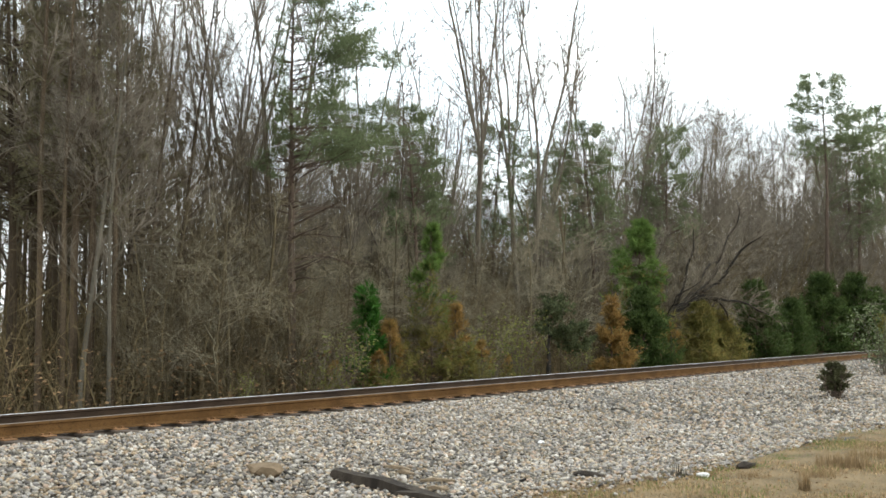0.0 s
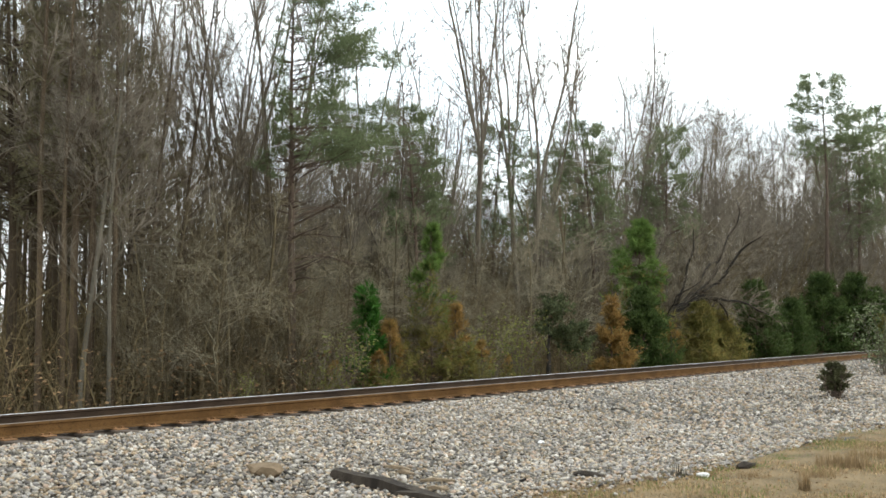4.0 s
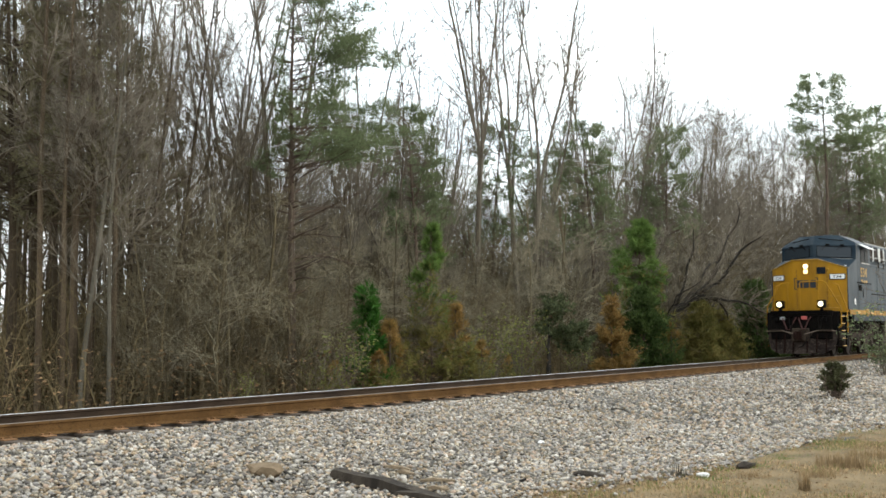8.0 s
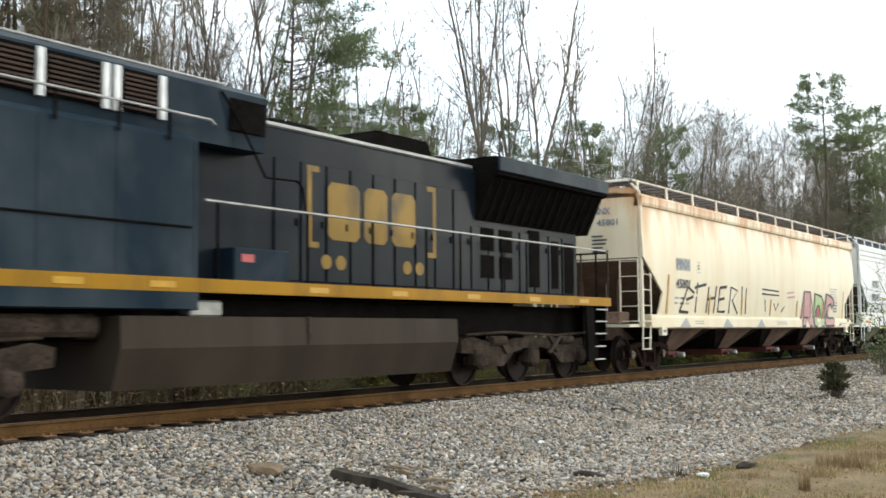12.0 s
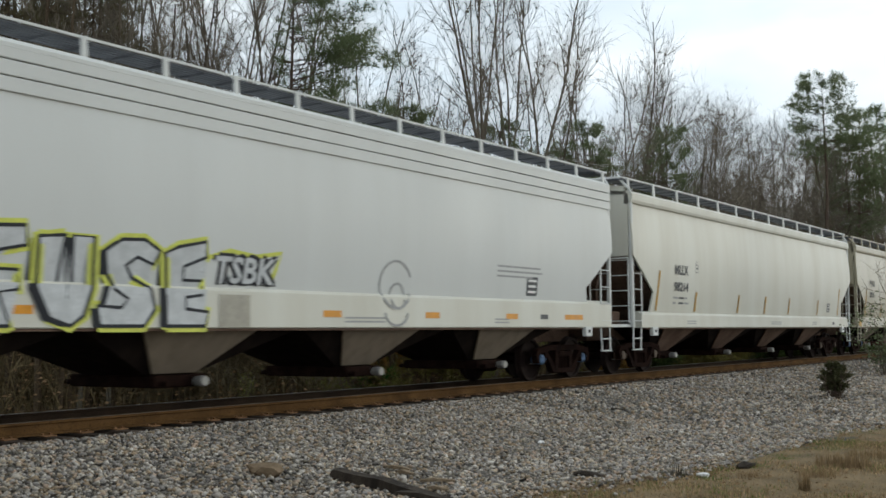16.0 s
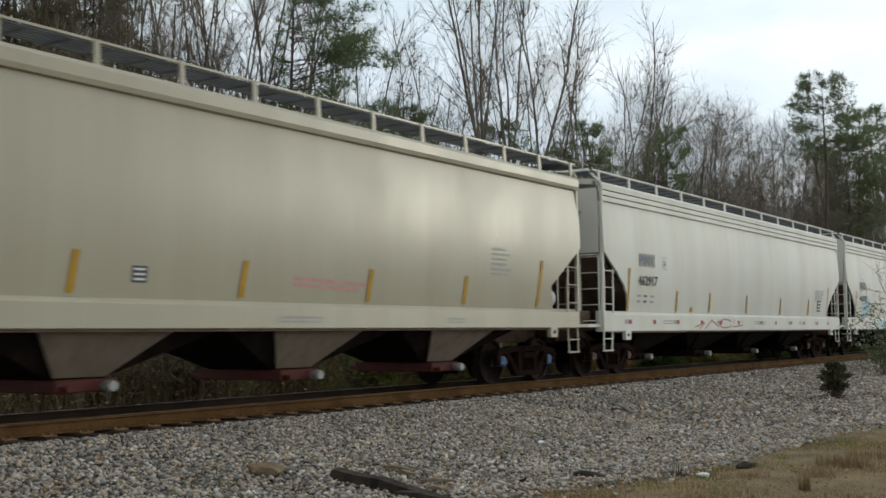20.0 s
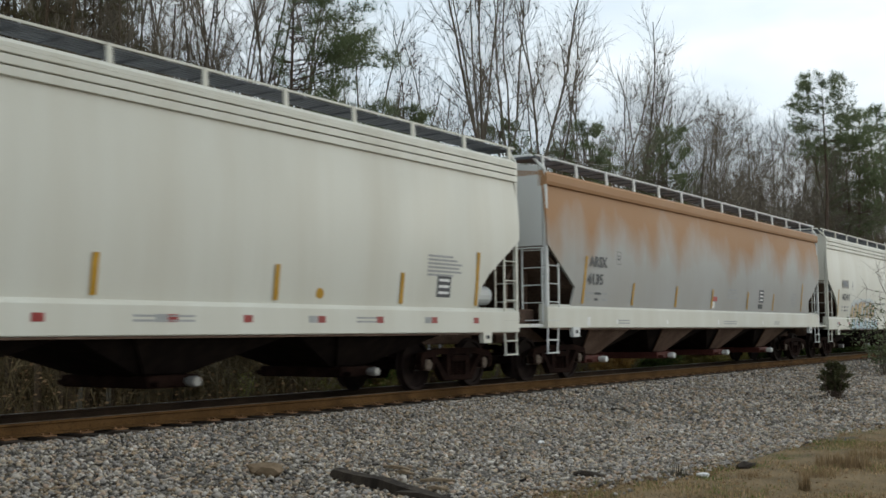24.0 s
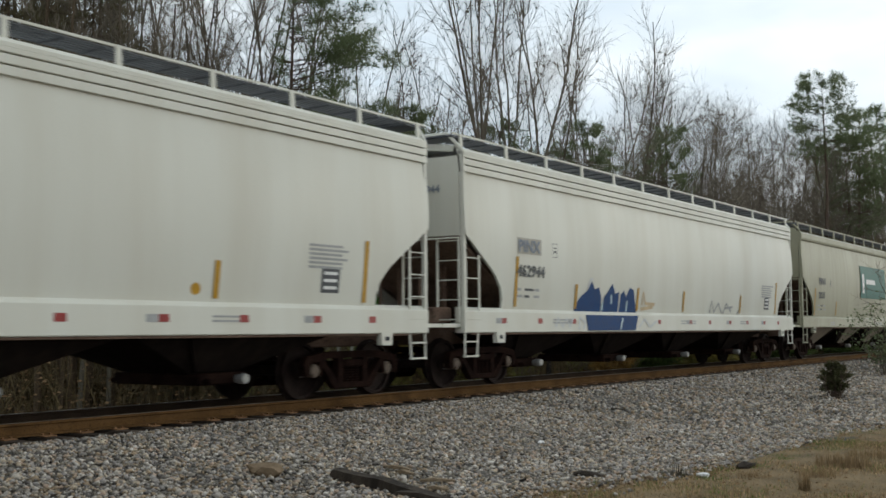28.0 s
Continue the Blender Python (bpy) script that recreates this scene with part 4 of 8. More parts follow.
    # four hopper bays with their outlets
    for i, xc in enumerate((3.2, 7.12, 11.0, 14.9)):
        bay = Geo()
        wt, wb, zt, zb = 1.95, 0.42, spec.get("sill_bottom", 1.2) + 0.02, 0.52
        yt, yb = 1.38, 0.70
        bay.add([(xc - wt, -yt, zt), (xc + wt, -yt, zt), (xc + wt, yt, zt), (xc - wt, yt, zt), (xc - wb, -yb, zb), (xc + wb, -yb, zb), (xc + wb, yb, zb), (xc - wb, yb, zb)],
                [(0, 1, 2, 3), (7, 6, 5, 4), (0, 4, 5, 1), (1, 5, 6, 2), (2, 6, 7, 3), (3, 7, 4, 0)])
        # the bay's paint carries the under-car shade
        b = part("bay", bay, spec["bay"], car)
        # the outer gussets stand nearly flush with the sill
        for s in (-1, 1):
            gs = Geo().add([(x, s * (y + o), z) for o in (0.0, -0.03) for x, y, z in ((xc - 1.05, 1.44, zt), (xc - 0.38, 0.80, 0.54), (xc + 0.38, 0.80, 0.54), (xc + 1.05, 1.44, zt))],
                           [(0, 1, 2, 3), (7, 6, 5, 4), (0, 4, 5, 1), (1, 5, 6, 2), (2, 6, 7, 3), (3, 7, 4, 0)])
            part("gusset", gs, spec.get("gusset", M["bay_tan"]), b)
        gate = Geo().box(xc - 0.45, xc + 0.45, -0.95, 0.95, 0.34, 0.52, cut=0.02)
        gate.tube([(xc - 0.36, -1.1, 0.40), (xc - 0.36, 1.1, 0.40)], 0.04, 8)
        gt = part("outlet_gate", gate, spec.get("gate", M["truck_shaded"]), b)
        for s in (-1, 1):
            cap = Geo().disc_y(xc + 0.26, 0.42, [(s * 0.95, 0.07), (s * 1.08, 0.085), (s * 1.14, 0.07)], 14)
            part("outlet_cap", cap, spec.get("cap", M["steel"]), gt)


def block_letters(text, x, z, h, w, depth, slant=0.0):
    vs, fs = lettering(text, h, w)
    return on_side(Geo(), vs, fs, x, z, depth, 0.022, slant)


def hopper(k, spec):
    car = thing("hopper_car", spec["label"], "hopper car", "hopper cars of the freight train")
    hopper_body(car, spec)
    rng = random.Random(k)
    trucks = []
    for x in (1.3, CAR_L - 1.45):
        trucks += freight_truck(car, x, M["truck_shaded"], spec["bearing"])
    # lettering: owner's mark and number
    x0, zm = spec.get("mark_x", 1.83), spec.get("mark_z", 2.77)
    if spec.get("patch"):
        on = on_side(Geo(), *rect(0.92, 0.34), x0 - 0.03, zm - 0.04, side_depth, 0.012)
        part("mark_patch", on, M["patch"], car)
    part("owner_mark", block_letters(spec["mark"], x0, zm, 0.26 * spec.get("big", 1), 0.84 * spec.get("big", 1), side_depth), M["slate_paint" if spec.get("patch") else "lettering"], car, spec["mark"])
    part("car_number", block_letters(spec["number"], spec.get("num_x", x0 - 0.04), spec.get("num_z", 2.25), 0.26 * spec.get("big", 1), (0.17 * len(spec["number"]) + 0.06) * spec.get("big", 1), side_depth), M["lettering"], car, spec["number"])
    for j in range(2):
        for i in range(3):
            small = on_side(Geo(), *rect(rng.uniform(0.18, 0.34), 0.055), x0 - 0.05 + i * 0.36, 1.96 - j * 0.14, side_depth)
            part("weight_line", small, M["lettering" if i == 1 else "pale_lettering"], car)
    box = Geo()
    for a, b, w, h in ((0, 0, 0.2, 0.012), (0, 0.3, 0.2, 0.012), (0, 0, 0.012, 0.3), (0.19, 0, 0.012, 0.31), (0.05, 0.1, 0.1, 0.05), (0.05, 0.19, 0.1, 0.03)):
        on_side(box, *rect(w, h), x0 + 1.35 + a, 2.72 + b, side_depth)
    part("stencil_box", box, M["lettering"], car)
    # data panels towards the far end
    for j in range(spec.get("data_rows", 6)):
        part("data_line", on_side(Geo(), *rect(rng.uniform(0.7, 1.0) * spec.get("data_w", 1.0), 0.04), spec.get("data_x", 15.75), spec.get("data_z", 2.62) - j * spec.get("data_step", 0.1), side_depth), M["pale_lettering"], car)
    tag = Geo()
    tw = spec.get("tag_w", 0.42)
    on_side(tag, *rect(tw, tw * 0.95), spec.get("tag_x", 16.3), spec.get("tag_z", 1.76), side_depth)
    tagp = part("route_tag", tag, M["lettering"], car)
    for j in range(3):
        part("tag_line", on_side(Geo(), *rect(tw * 0.72, tw * 0.12), spec.get("tag_x", 16.3) + tw * 0.14, spec.get("tag_z", 1.76) + tw * (0.14 + j * 0.28), side_depth, 0.011), M["white"], tagp)
    # reflector strips
    for x, h in spec["strips"]:
        g = on_side(Geo(), *rect(0.10, h * 1.1), x, spec.get("sill_top", 1.53) + 0.03, side_depth, 0.02, spec.get("strip_slant", 0.0))
        part("reflector_strip", g, M["bar_yellow"], car)
    sill_at = lambda z: -1.60
    for x, w, h, m in spec["sill_marks"]:
        g = on_side(Geo(), *rect(w, h), x, spec.get("mark_line", 1.33) - h / 2, sill_at, 0.005)
        part("sill_reflector", g, M[m], car)
    for x, w in spec.get("sill_text", ((3.2, 0.6), (9.8, 1.0), (14.1, 0.5))):
        for z in (1.28, 1.345):
            part("sill_line", on_side(Geo(), *rect(w, 0.03), x, z, sill_at, 0.005), M["pale_lettering"], car)
    for x, z, m in spec.get("dots", ()):
        pts = [(0.09 * math.cos(a * 0.6283), 0.09 * math.sin(a * 0.6283)) for a in range(10)]
        part("round_sticker", on_side(Geo(), pts, [tuple(range(10))], x, z, side_depth), M[m], car)
    # end lettering
    vs, fs = lettering(spec["mark"], 0.17, 0.5)
    part("end_mark", Geo().add([(-0.012, -0.25 - a, 4.14 + b) for a, b in vs], fs), M["slate_paint"], car, spec["mark"])
    vs, fs = lettering(spec["number"], 0.17, 0.1 * len(spec["number"]) + 0.1)
    part("end_number", Geo().add([(-0.012, -0.35 - a, 3.84 + b) for a, b in vs], fs), M["slate_paint"], car, spec["number"])
    for j in range(spec.get("end_lines", 0)):
        w = rng.uniform(0.25, 0.5)
        part("end_line", Geo().add([(-0.012, -0.2 - a, 3.55 - j * 0.1 + b) for a, b in rect(w, 0.045)[0]], [(0, 1, 2, 3)]), M["lettering"], car)
    # hand brake gear and pipes on the front end
    part("brake_pipe", Geo().tube([(-0.2, -0.7, 1.3), (-0.2, -0.7, 2.2), (0.3, -0.5, 2.5)], 0.025, 6), M["slope"], car)
    part("brake_pipe", Geo().tube([(-0.15, 0.3, 1.3), (-0.15, 0.3, 2.6)], 0.03, 6), M["slope"], car)
    part("brake_valve", Geo().box(-0.2, 0.35, -1.05, -0.6, 1.28, 1.6, cut=0.03), M["slope"], car)
    if spec.get("cylinder"):
        part("air_reservoir", Geo().tube([(CAR_L - 1.5, -1.05, 1.85), (CAR_L - 0.45, -1.05, 1.85)], 0.2, 14), M["car_grey"], car)
    for name, mat, fn in spec.get("graffiti", ()):
        for draw in fn:
            g = Geo()
            draw(g)
            part(name, g, M[mat], car)
    return car, trucks


# ---- spray-painted pictures, as flat strokes and fills on the side sheets ----
def fills(shapes, proud=0.010, edge=1.5):
    """Filled outlines laid on the side: cut into level bands so that they follow the belly, and stepping out onto the sill."""
    def lay(g, outline):
        bm = bmesh.new()
        bm.faces.new([bm.verts.new((x, 0, z)) for x, z in outline])
        bmesh.ops.triangulate(bm, faces=bm.faces[:])
        for z in (edge, 1.75, 2.0, 2.25, 2.5, 3.0, 3.5):
            bmesh.ops.bisect_plane(bm, geom=bm.verts[:] + bm.edges[:] + bm.faces[:], plane_co=(0, 0, z), plane_no=(0, 0, 1))
        for f in bm.faces:
            low = f.calc_center_median().z < edge
            g.add([(v.co.x, (-1.60 if low else side_depth(v.co.z)) - proud, v.co.z) for v in f.verts], [tuple(range(len(f.verts)))])
        bm.free()
    return [lambda g, o=outline: lay(g, o) for outline in shapes]


def strokes(lines, w, proud=0.013, on=side_depth):
    return [lambda g, o=line: on_side(g, *stroke(o, w), 0, 0, on, proud) for line in lines]


def flat_sill(z):
    return -1.60 if z < 1.53 else side_depth(z)


def tall_sill(z):
    return -1.60 if z < 1.74 else side_depth(z)


def fat_letter(kind, x, z, w, h):
    """Outline of a chunky graffiti letter as closed polygons."""
    P = {
        "A": [[(0, 0), (0.26, 0), (0.32, 0.25), (0.62, 0.25), (0.68, 0), (1, 0), (0.72, 1), (0.22, 1)]],
        "n": [[(0, 0), (0.28, 0), (0.30, 0.45), (0.42, 0.62), (0.60, 0.62), (0.70, 0.45), (0.72, 0), (1, 0), (1, 0.72), (0.75, 0.92), (0.1, 1)]],
        "C": [[(0, 0.1), (0.1, 0), (0.95, 0.02), (1, 0.28), (0.45, 0.27), (0.34, 0.4), (0.38, 0.66), (0.66, 0.74), (0.82, 0.6), (1.02, 0.82), (0.7, 0.97), (0.18, 1.05)]],
    }[kind]
    return [[(x + a * w, z + b * h) for a, b in o] for o in P]


def closed(o):
    return list(o) + [o[0], o[1]]


def car_specs():
    band = dict(style="band", paint=M["car_white"], round_end=True, sill_top=1.59, data_x=16.0, data_z=2.5, data_step=0.07, data_w=1.05, sill=(0.0, 19.0), sill_bottom=1.09, bay=M["bay_shaded"], gusset=M["bay_shaded"], bearing="brown", posts=13, patch=True, mark="PINX", bands=((4.50, 4.64), (4.36, 4.485), (4.22, 4.345)),
                strips=((1.25, 0.95), (4.07, 0.5), (6.3, 0.5), (9.2, 0.5), (12.3, 0.5), (15.25, 0.5), (17.5, 0.95)), cap=M["steel"])
    reds = tuple((x, 0.17, 0.11, "bar_red") for x in (1.24, 2.6, 4.02, 5.61, 7.01, 8.39, 10.35, 11.68, 13.2, 14.6, 16.1, 17.4)) + tuple((x - 0.2, 0.19, 0.11, "pale_lettering") for x in (1.24, 4.02, 7.01, 10.35, 13.2, 16.1))
    lo = flat_sill
    A, N, C = fat_letter("A", 12.45, 1.22, 1.3, 1.24), fat_letter("n", 13.8, 1.22, 1.22, 1.2), fat_letter("C", 15.08, 1.22, 1.22, 1.16)
    scrawl = [[(2.3, 1.6), (2.75, 2.3), (3.2, 2.15)], [(2.7, 1.95), (3.15, 2.05)], [(2.3, 1.62), (2.9, 1.6)], [(3.4, 2.45), (3.35, 1.6)], [(3.2, 2.3), (4.0, 2.42)], [(4.1, 1.6), (4.2, 2.35)], [(4.15, 2.0), (4.7, 2.05)], [(4.65, 1.6), (4.75, 2.4)], [(5.0, 2.35), (4.95, 1.65), (5.5, 1.65)], [(5.0, 2.0), (5.4, 2.05)], [(5.0, 2.35), (5.55, 2.4)], [(5.8, 1.6), (5.85, 2.4), (6.4, 2.3), (6.0, 2.0), (6.5, 1.6)], [(6.75, 2.45), (6.8, 1.7)], [(7.1, 2.4), (7.15, 1.6)]]
    fuse = [[(2.82, 1.22), (3.45, 1.22), (3.42, 1.6), (2.95, 1.66), (2.8, 1.5)],
            [(3.62, 1.22), (4.1, 1.22), (3.95, 1.62), (4.2, 1.66), (4.22, 1.9), (3.9, 1.9), (3.95, 2.12), (4.3, 2.2), (4.28, 2.44), (3.45, 2.38), (3.3, 2.1), (3.6, 2.0)],
            [(4.45, 2.32), (4.8, 2.36), (4.72, 1.75), (4.83, 1.58), (4.92, 1.75), (4.9, 2.36), (5.2, 2.36), (5.18, 1.7), (5.06, 1.35), (4.88, 1.22), (4.6, 1.32), (4.42, 1.7)],
            [(5.4, 1.9), (5.36, 2.2), (5.6, 2.36), (5.95, 2.38), (6.2, 2.24), (6.1, 2.05), (5.85, 2.14), (5.68, 2.02), (5.78, 1.86), (6.05, 1.72), (6.12, 1.45), (5.95, 1.22), (5.3, 1.22), (5.25, 1.48), (5.6, 1.46), (5.7, 1.58), (5.5, 1.7)],
            [(6.3, 1.22), (6.95, 1.22), (7.0, 1.42), (6.62, 1.46), (6.62, 1.62), (6.9, 1.66), (6.92, 1.86), (6.6, 1.86), (6.6, 2.05), (6.98, 2.2), (6.96, 2.42), (6.5, 2.32), (6.28, 2.22)]]
    shade = [[(x - 0.10, max(1.2, z - 0.03)) for x, z in o] for o in fuse]
    tsbk = lambda dx, dz, h, proud: lambda g: on_side(g, *lettering("TSBK", h, 1.16), 7.1 + dx, 1.84 + dz, side_depth, proud, 0.12)
    humps = [[(3.0, 1.56), (3.25, 1.7), (3.15, 1.95), (3.3, 2.08), (3.5, 1.98), (3.55, 1.56)], [(3.6, 1.56), (3.6, 2.05), (3.8, 2.18), (4.02, 2.1), (4.1, 1.85), (3.95, 1.56)], [(4.2, 1.56), (4.45, 1.7), (4.2, 1.95), (4.4, 2.22), (4.75, 2.28), (4.78, 2.1), (4.55, 2.02), (4.72, 1.84), (4.7, 1.56)],
             [(4.85, 1.56), (4.95, 1.95), (4.78, 2.05), (4.85, 2.25), (5.2, 2.24), (5.3, 2.05), (5.2, 1.95), (5.2, 1.56)], [(5.35, 1.56), (5.35, 1.95), (5.5, 2.12), (5.7, 2.1), (5.75, 1.56)], [(5.8, 1.86), (5.75, 2.18), (5.95, 2.3), (6.15, 2.2), (6.1, 1.92)], [(5.82, 1.56), (5.86, 1.8), (6.2, 1.8), (6.35, 1.56)], [(6.3, 1.66), (6.25, 2.0), (6.45, 2.16), (6.7, 2.05), (6.75, 1.7), (6.55, 1.56)]]
    halo = [[(2.88, 1.56), (3.1, 2.1), (3.45, 2.3), (4.0, 2.3), (4.4, 2.38), (5.3, 2.36), (5.95, 2.42), (6.5, 2.3), (6.95, 1.95), (7.05, 1.56)]]
    low = [[(x, 1.12), (x + 0.04, 1.36), (x + 0.18, 1.48), (x + w, 1.48), (x + w - 0.12, 1.3), (x + w + 0.02, 1.12)] for x, w in ((3.0, 0.5), (3.62, 0.42), (4.14, 0.6), (4.84, 0.44), (5.4, 0.36), (5.86, 0.5), (6.46, 0.5))]
    ring = lambda x, z, rx, rz, a0, a1: [(x + rx * math.cos(radians(a)), z + rz * math.sin(radians(a))) for a in range(a0, a1 + 1, 20)]
    flames = [[(4.2, 1.52), (4.3, 1.75), (4.5, 1.92), (4.75, 2.04), (4.95, 2.26), (5.1, 2.08), (5.28, 2.14), (5.42, 1.94), (5.45, 1.52)], [(5.5, 1.52), (5.56, 1.9), (5.76, 2.06), (5.95, 2.24), (6.12, 2.0), (6.3, 2.06), (6.3, 1.52)], [(6.36, 1.52), (6.38, 1.98), (6.55, 2.1), (6.66, 1.94), (6.86, 2.18), (7.06, 2.12), (7.16, 1.86), (7.3, 1.52)], [(4.72, 1.12), (7.1, 1.12), (7.24, 1.48), (4.62, 1.48)]]
    drips = [[(5.5, 1.58), (5.52, 1.8)], [(5.95, 1.75), (5.9, 1.98)], [(6.72, 1.58), (6.75, 1.85)], [(6.3, 1.15), (6.42, 1.42)]]
    smears = [[(4.78, 2.1), (4.9, 2.32), (5.0, 2.3)], [(4.3, 1.15), (4.35, 1.42), (4.6, 1.3), (4.5, 1.16)], [(7.3, 1.2), (7.6, 1.4), (7.9, 1.2), (8.3, 1.36)], [(3.3, 1.2), (3.4, 1.4), (3.6, 1.2), (3.75, 1.4), (3.9, 1.2), (4.05, 1.4)]]
    specs = [
        dict(style="chord", paint=M["car_cream"], trim=M["cream_trim"], chord=M["cream_chord"], round_end=False, sill=(0.5, 18.55), sill_bottom=1.18, bay=M["bay_shaded"], bearing="brown", posts=12, patch=True, mark="PINX", number="45801", end_lines=5, label="rust-streaked cream covered hopper car with pink and mint graffiti", mark_x=2.0, mark_z=2.78,
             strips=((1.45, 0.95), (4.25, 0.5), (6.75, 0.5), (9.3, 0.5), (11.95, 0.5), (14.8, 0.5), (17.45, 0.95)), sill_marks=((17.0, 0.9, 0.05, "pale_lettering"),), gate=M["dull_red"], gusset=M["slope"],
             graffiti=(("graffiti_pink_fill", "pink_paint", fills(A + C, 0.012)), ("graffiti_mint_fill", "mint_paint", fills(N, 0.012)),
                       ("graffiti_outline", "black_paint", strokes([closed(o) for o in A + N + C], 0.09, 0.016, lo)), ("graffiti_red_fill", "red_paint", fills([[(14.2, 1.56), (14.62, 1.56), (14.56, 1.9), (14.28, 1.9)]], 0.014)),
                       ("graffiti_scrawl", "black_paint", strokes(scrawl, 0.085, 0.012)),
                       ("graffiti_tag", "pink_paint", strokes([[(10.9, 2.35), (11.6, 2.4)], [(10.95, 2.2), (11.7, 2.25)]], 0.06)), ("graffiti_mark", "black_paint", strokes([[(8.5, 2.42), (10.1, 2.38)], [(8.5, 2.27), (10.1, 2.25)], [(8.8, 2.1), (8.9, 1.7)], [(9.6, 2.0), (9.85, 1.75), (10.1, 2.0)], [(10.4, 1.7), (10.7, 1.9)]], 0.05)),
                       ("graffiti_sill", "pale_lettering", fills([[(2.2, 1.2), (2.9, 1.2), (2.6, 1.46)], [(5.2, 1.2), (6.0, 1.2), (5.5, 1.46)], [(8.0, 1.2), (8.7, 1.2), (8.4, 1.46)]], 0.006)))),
        dict(style="band", paint=M["car_grey"], round_end=False, sill=(0.0, 18.95), sill_bottom=1.19, sill_top=1.82, mark_line=1.42, bay=M["bay_shaded"], bearing="blue", posts=16, mark="AOKX", tag_x=15.3, tag_z=1.86, data_x=14.2, data_w=1.8, data_z=2.42, data_rows=3, number="90045", big=1.3, label="pale grey covered hopper car with black and yellow graffiti", mark_x=1.73, mark_z=2.88, num_x=1.62, num_z=2.3, trim=M["car_grey"], sill_paint=M["car_white"], chord=M["car_grey"],
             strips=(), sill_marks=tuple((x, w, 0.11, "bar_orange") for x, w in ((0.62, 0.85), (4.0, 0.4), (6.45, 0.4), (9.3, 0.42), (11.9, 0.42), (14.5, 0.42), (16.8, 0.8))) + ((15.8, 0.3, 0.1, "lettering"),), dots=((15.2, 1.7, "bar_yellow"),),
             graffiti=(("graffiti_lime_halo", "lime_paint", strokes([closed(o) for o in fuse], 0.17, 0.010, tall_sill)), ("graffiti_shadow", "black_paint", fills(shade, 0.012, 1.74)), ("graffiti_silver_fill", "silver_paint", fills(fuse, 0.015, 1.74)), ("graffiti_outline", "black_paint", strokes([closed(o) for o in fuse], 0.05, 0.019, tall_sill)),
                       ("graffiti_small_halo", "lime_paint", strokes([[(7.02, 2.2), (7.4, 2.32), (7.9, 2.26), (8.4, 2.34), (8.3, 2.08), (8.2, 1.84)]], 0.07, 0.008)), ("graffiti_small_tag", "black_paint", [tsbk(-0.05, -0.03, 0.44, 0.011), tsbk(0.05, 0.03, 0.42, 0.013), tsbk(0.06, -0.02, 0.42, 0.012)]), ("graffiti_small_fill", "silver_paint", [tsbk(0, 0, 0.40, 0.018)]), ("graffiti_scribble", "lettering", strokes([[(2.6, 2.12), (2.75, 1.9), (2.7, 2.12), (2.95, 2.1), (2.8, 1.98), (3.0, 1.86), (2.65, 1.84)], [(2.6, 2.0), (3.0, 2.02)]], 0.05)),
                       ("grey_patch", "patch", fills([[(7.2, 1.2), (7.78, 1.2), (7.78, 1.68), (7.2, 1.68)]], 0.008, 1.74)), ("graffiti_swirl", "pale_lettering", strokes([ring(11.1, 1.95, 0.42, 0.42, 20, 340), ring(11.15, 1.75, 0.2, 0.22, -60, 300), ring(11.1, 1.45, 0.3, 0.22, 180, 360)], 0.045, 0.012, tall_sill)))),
        dict(style="chord", paint=M["car_white"], round_end=False, sill_top=1.60, sill=(0.45, 18.6), sill_bottom=1.18, bay=M["bay_shaded"], gusset=M["slope"], data_rows=0, tag_x=16.0, tag_w=0.34, bearing="brown", posts=14, mark="MLLX", number="98214", mark_x=2.42, mark_z=2.62, num_z=2.16, label="clean off-white covered hopper car with ochre reflector strips", trim=M["car_grey"], chord=M["car_white"],
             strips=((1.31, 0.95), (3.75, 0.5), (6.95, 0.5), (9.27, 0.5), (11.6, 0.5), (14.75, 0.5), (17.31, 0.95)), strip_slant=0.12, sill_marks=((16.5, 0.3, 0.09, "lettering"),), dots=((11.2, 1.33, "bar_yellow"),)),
        dict(style="chord", paint=M["car_beige"], round_end=False, sill_top=1.61, sill=(0.0, 18.95), sill_bottom=1.18, bay=M["bay_shaded"], bearing="blue", posts=15, mark="PINX", data_x=15.5, data_w=0.7, data_z=2.75, tag_x=7.3, tag_z=1.80, tag_w=0.24, number="2026", mark_x=1.85, mark_z=2.93, num_z=2.45, label="beige covered hopper car with ochre reflector strips", trim=M["car_beige"], cylinder=True,
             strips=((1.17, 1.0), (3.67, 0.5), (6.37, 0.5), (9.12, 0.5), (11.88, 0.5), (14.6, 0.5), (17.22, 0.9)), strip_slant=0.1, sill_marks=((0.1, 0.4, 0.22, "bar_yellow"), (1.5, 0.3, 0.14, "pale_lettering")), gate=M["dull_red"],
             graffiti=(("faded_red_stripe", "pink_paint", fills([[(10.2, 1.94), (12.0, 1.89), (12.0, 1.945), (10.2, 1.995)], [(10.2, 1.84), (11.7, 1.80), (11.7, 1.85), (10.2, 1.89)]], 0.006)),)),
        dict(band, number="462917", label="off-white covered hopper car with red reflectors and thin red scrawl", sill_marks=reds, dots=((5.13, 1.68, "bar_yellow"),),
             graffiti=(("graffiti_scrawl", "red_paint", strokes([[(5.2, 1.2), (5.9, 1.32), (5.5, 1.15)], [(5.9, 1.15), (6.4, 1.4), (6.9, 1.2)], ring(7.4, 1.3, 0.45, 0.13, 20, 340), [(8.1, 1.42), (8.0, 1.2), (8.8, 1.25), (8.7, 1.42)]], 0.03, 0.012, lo)),)),
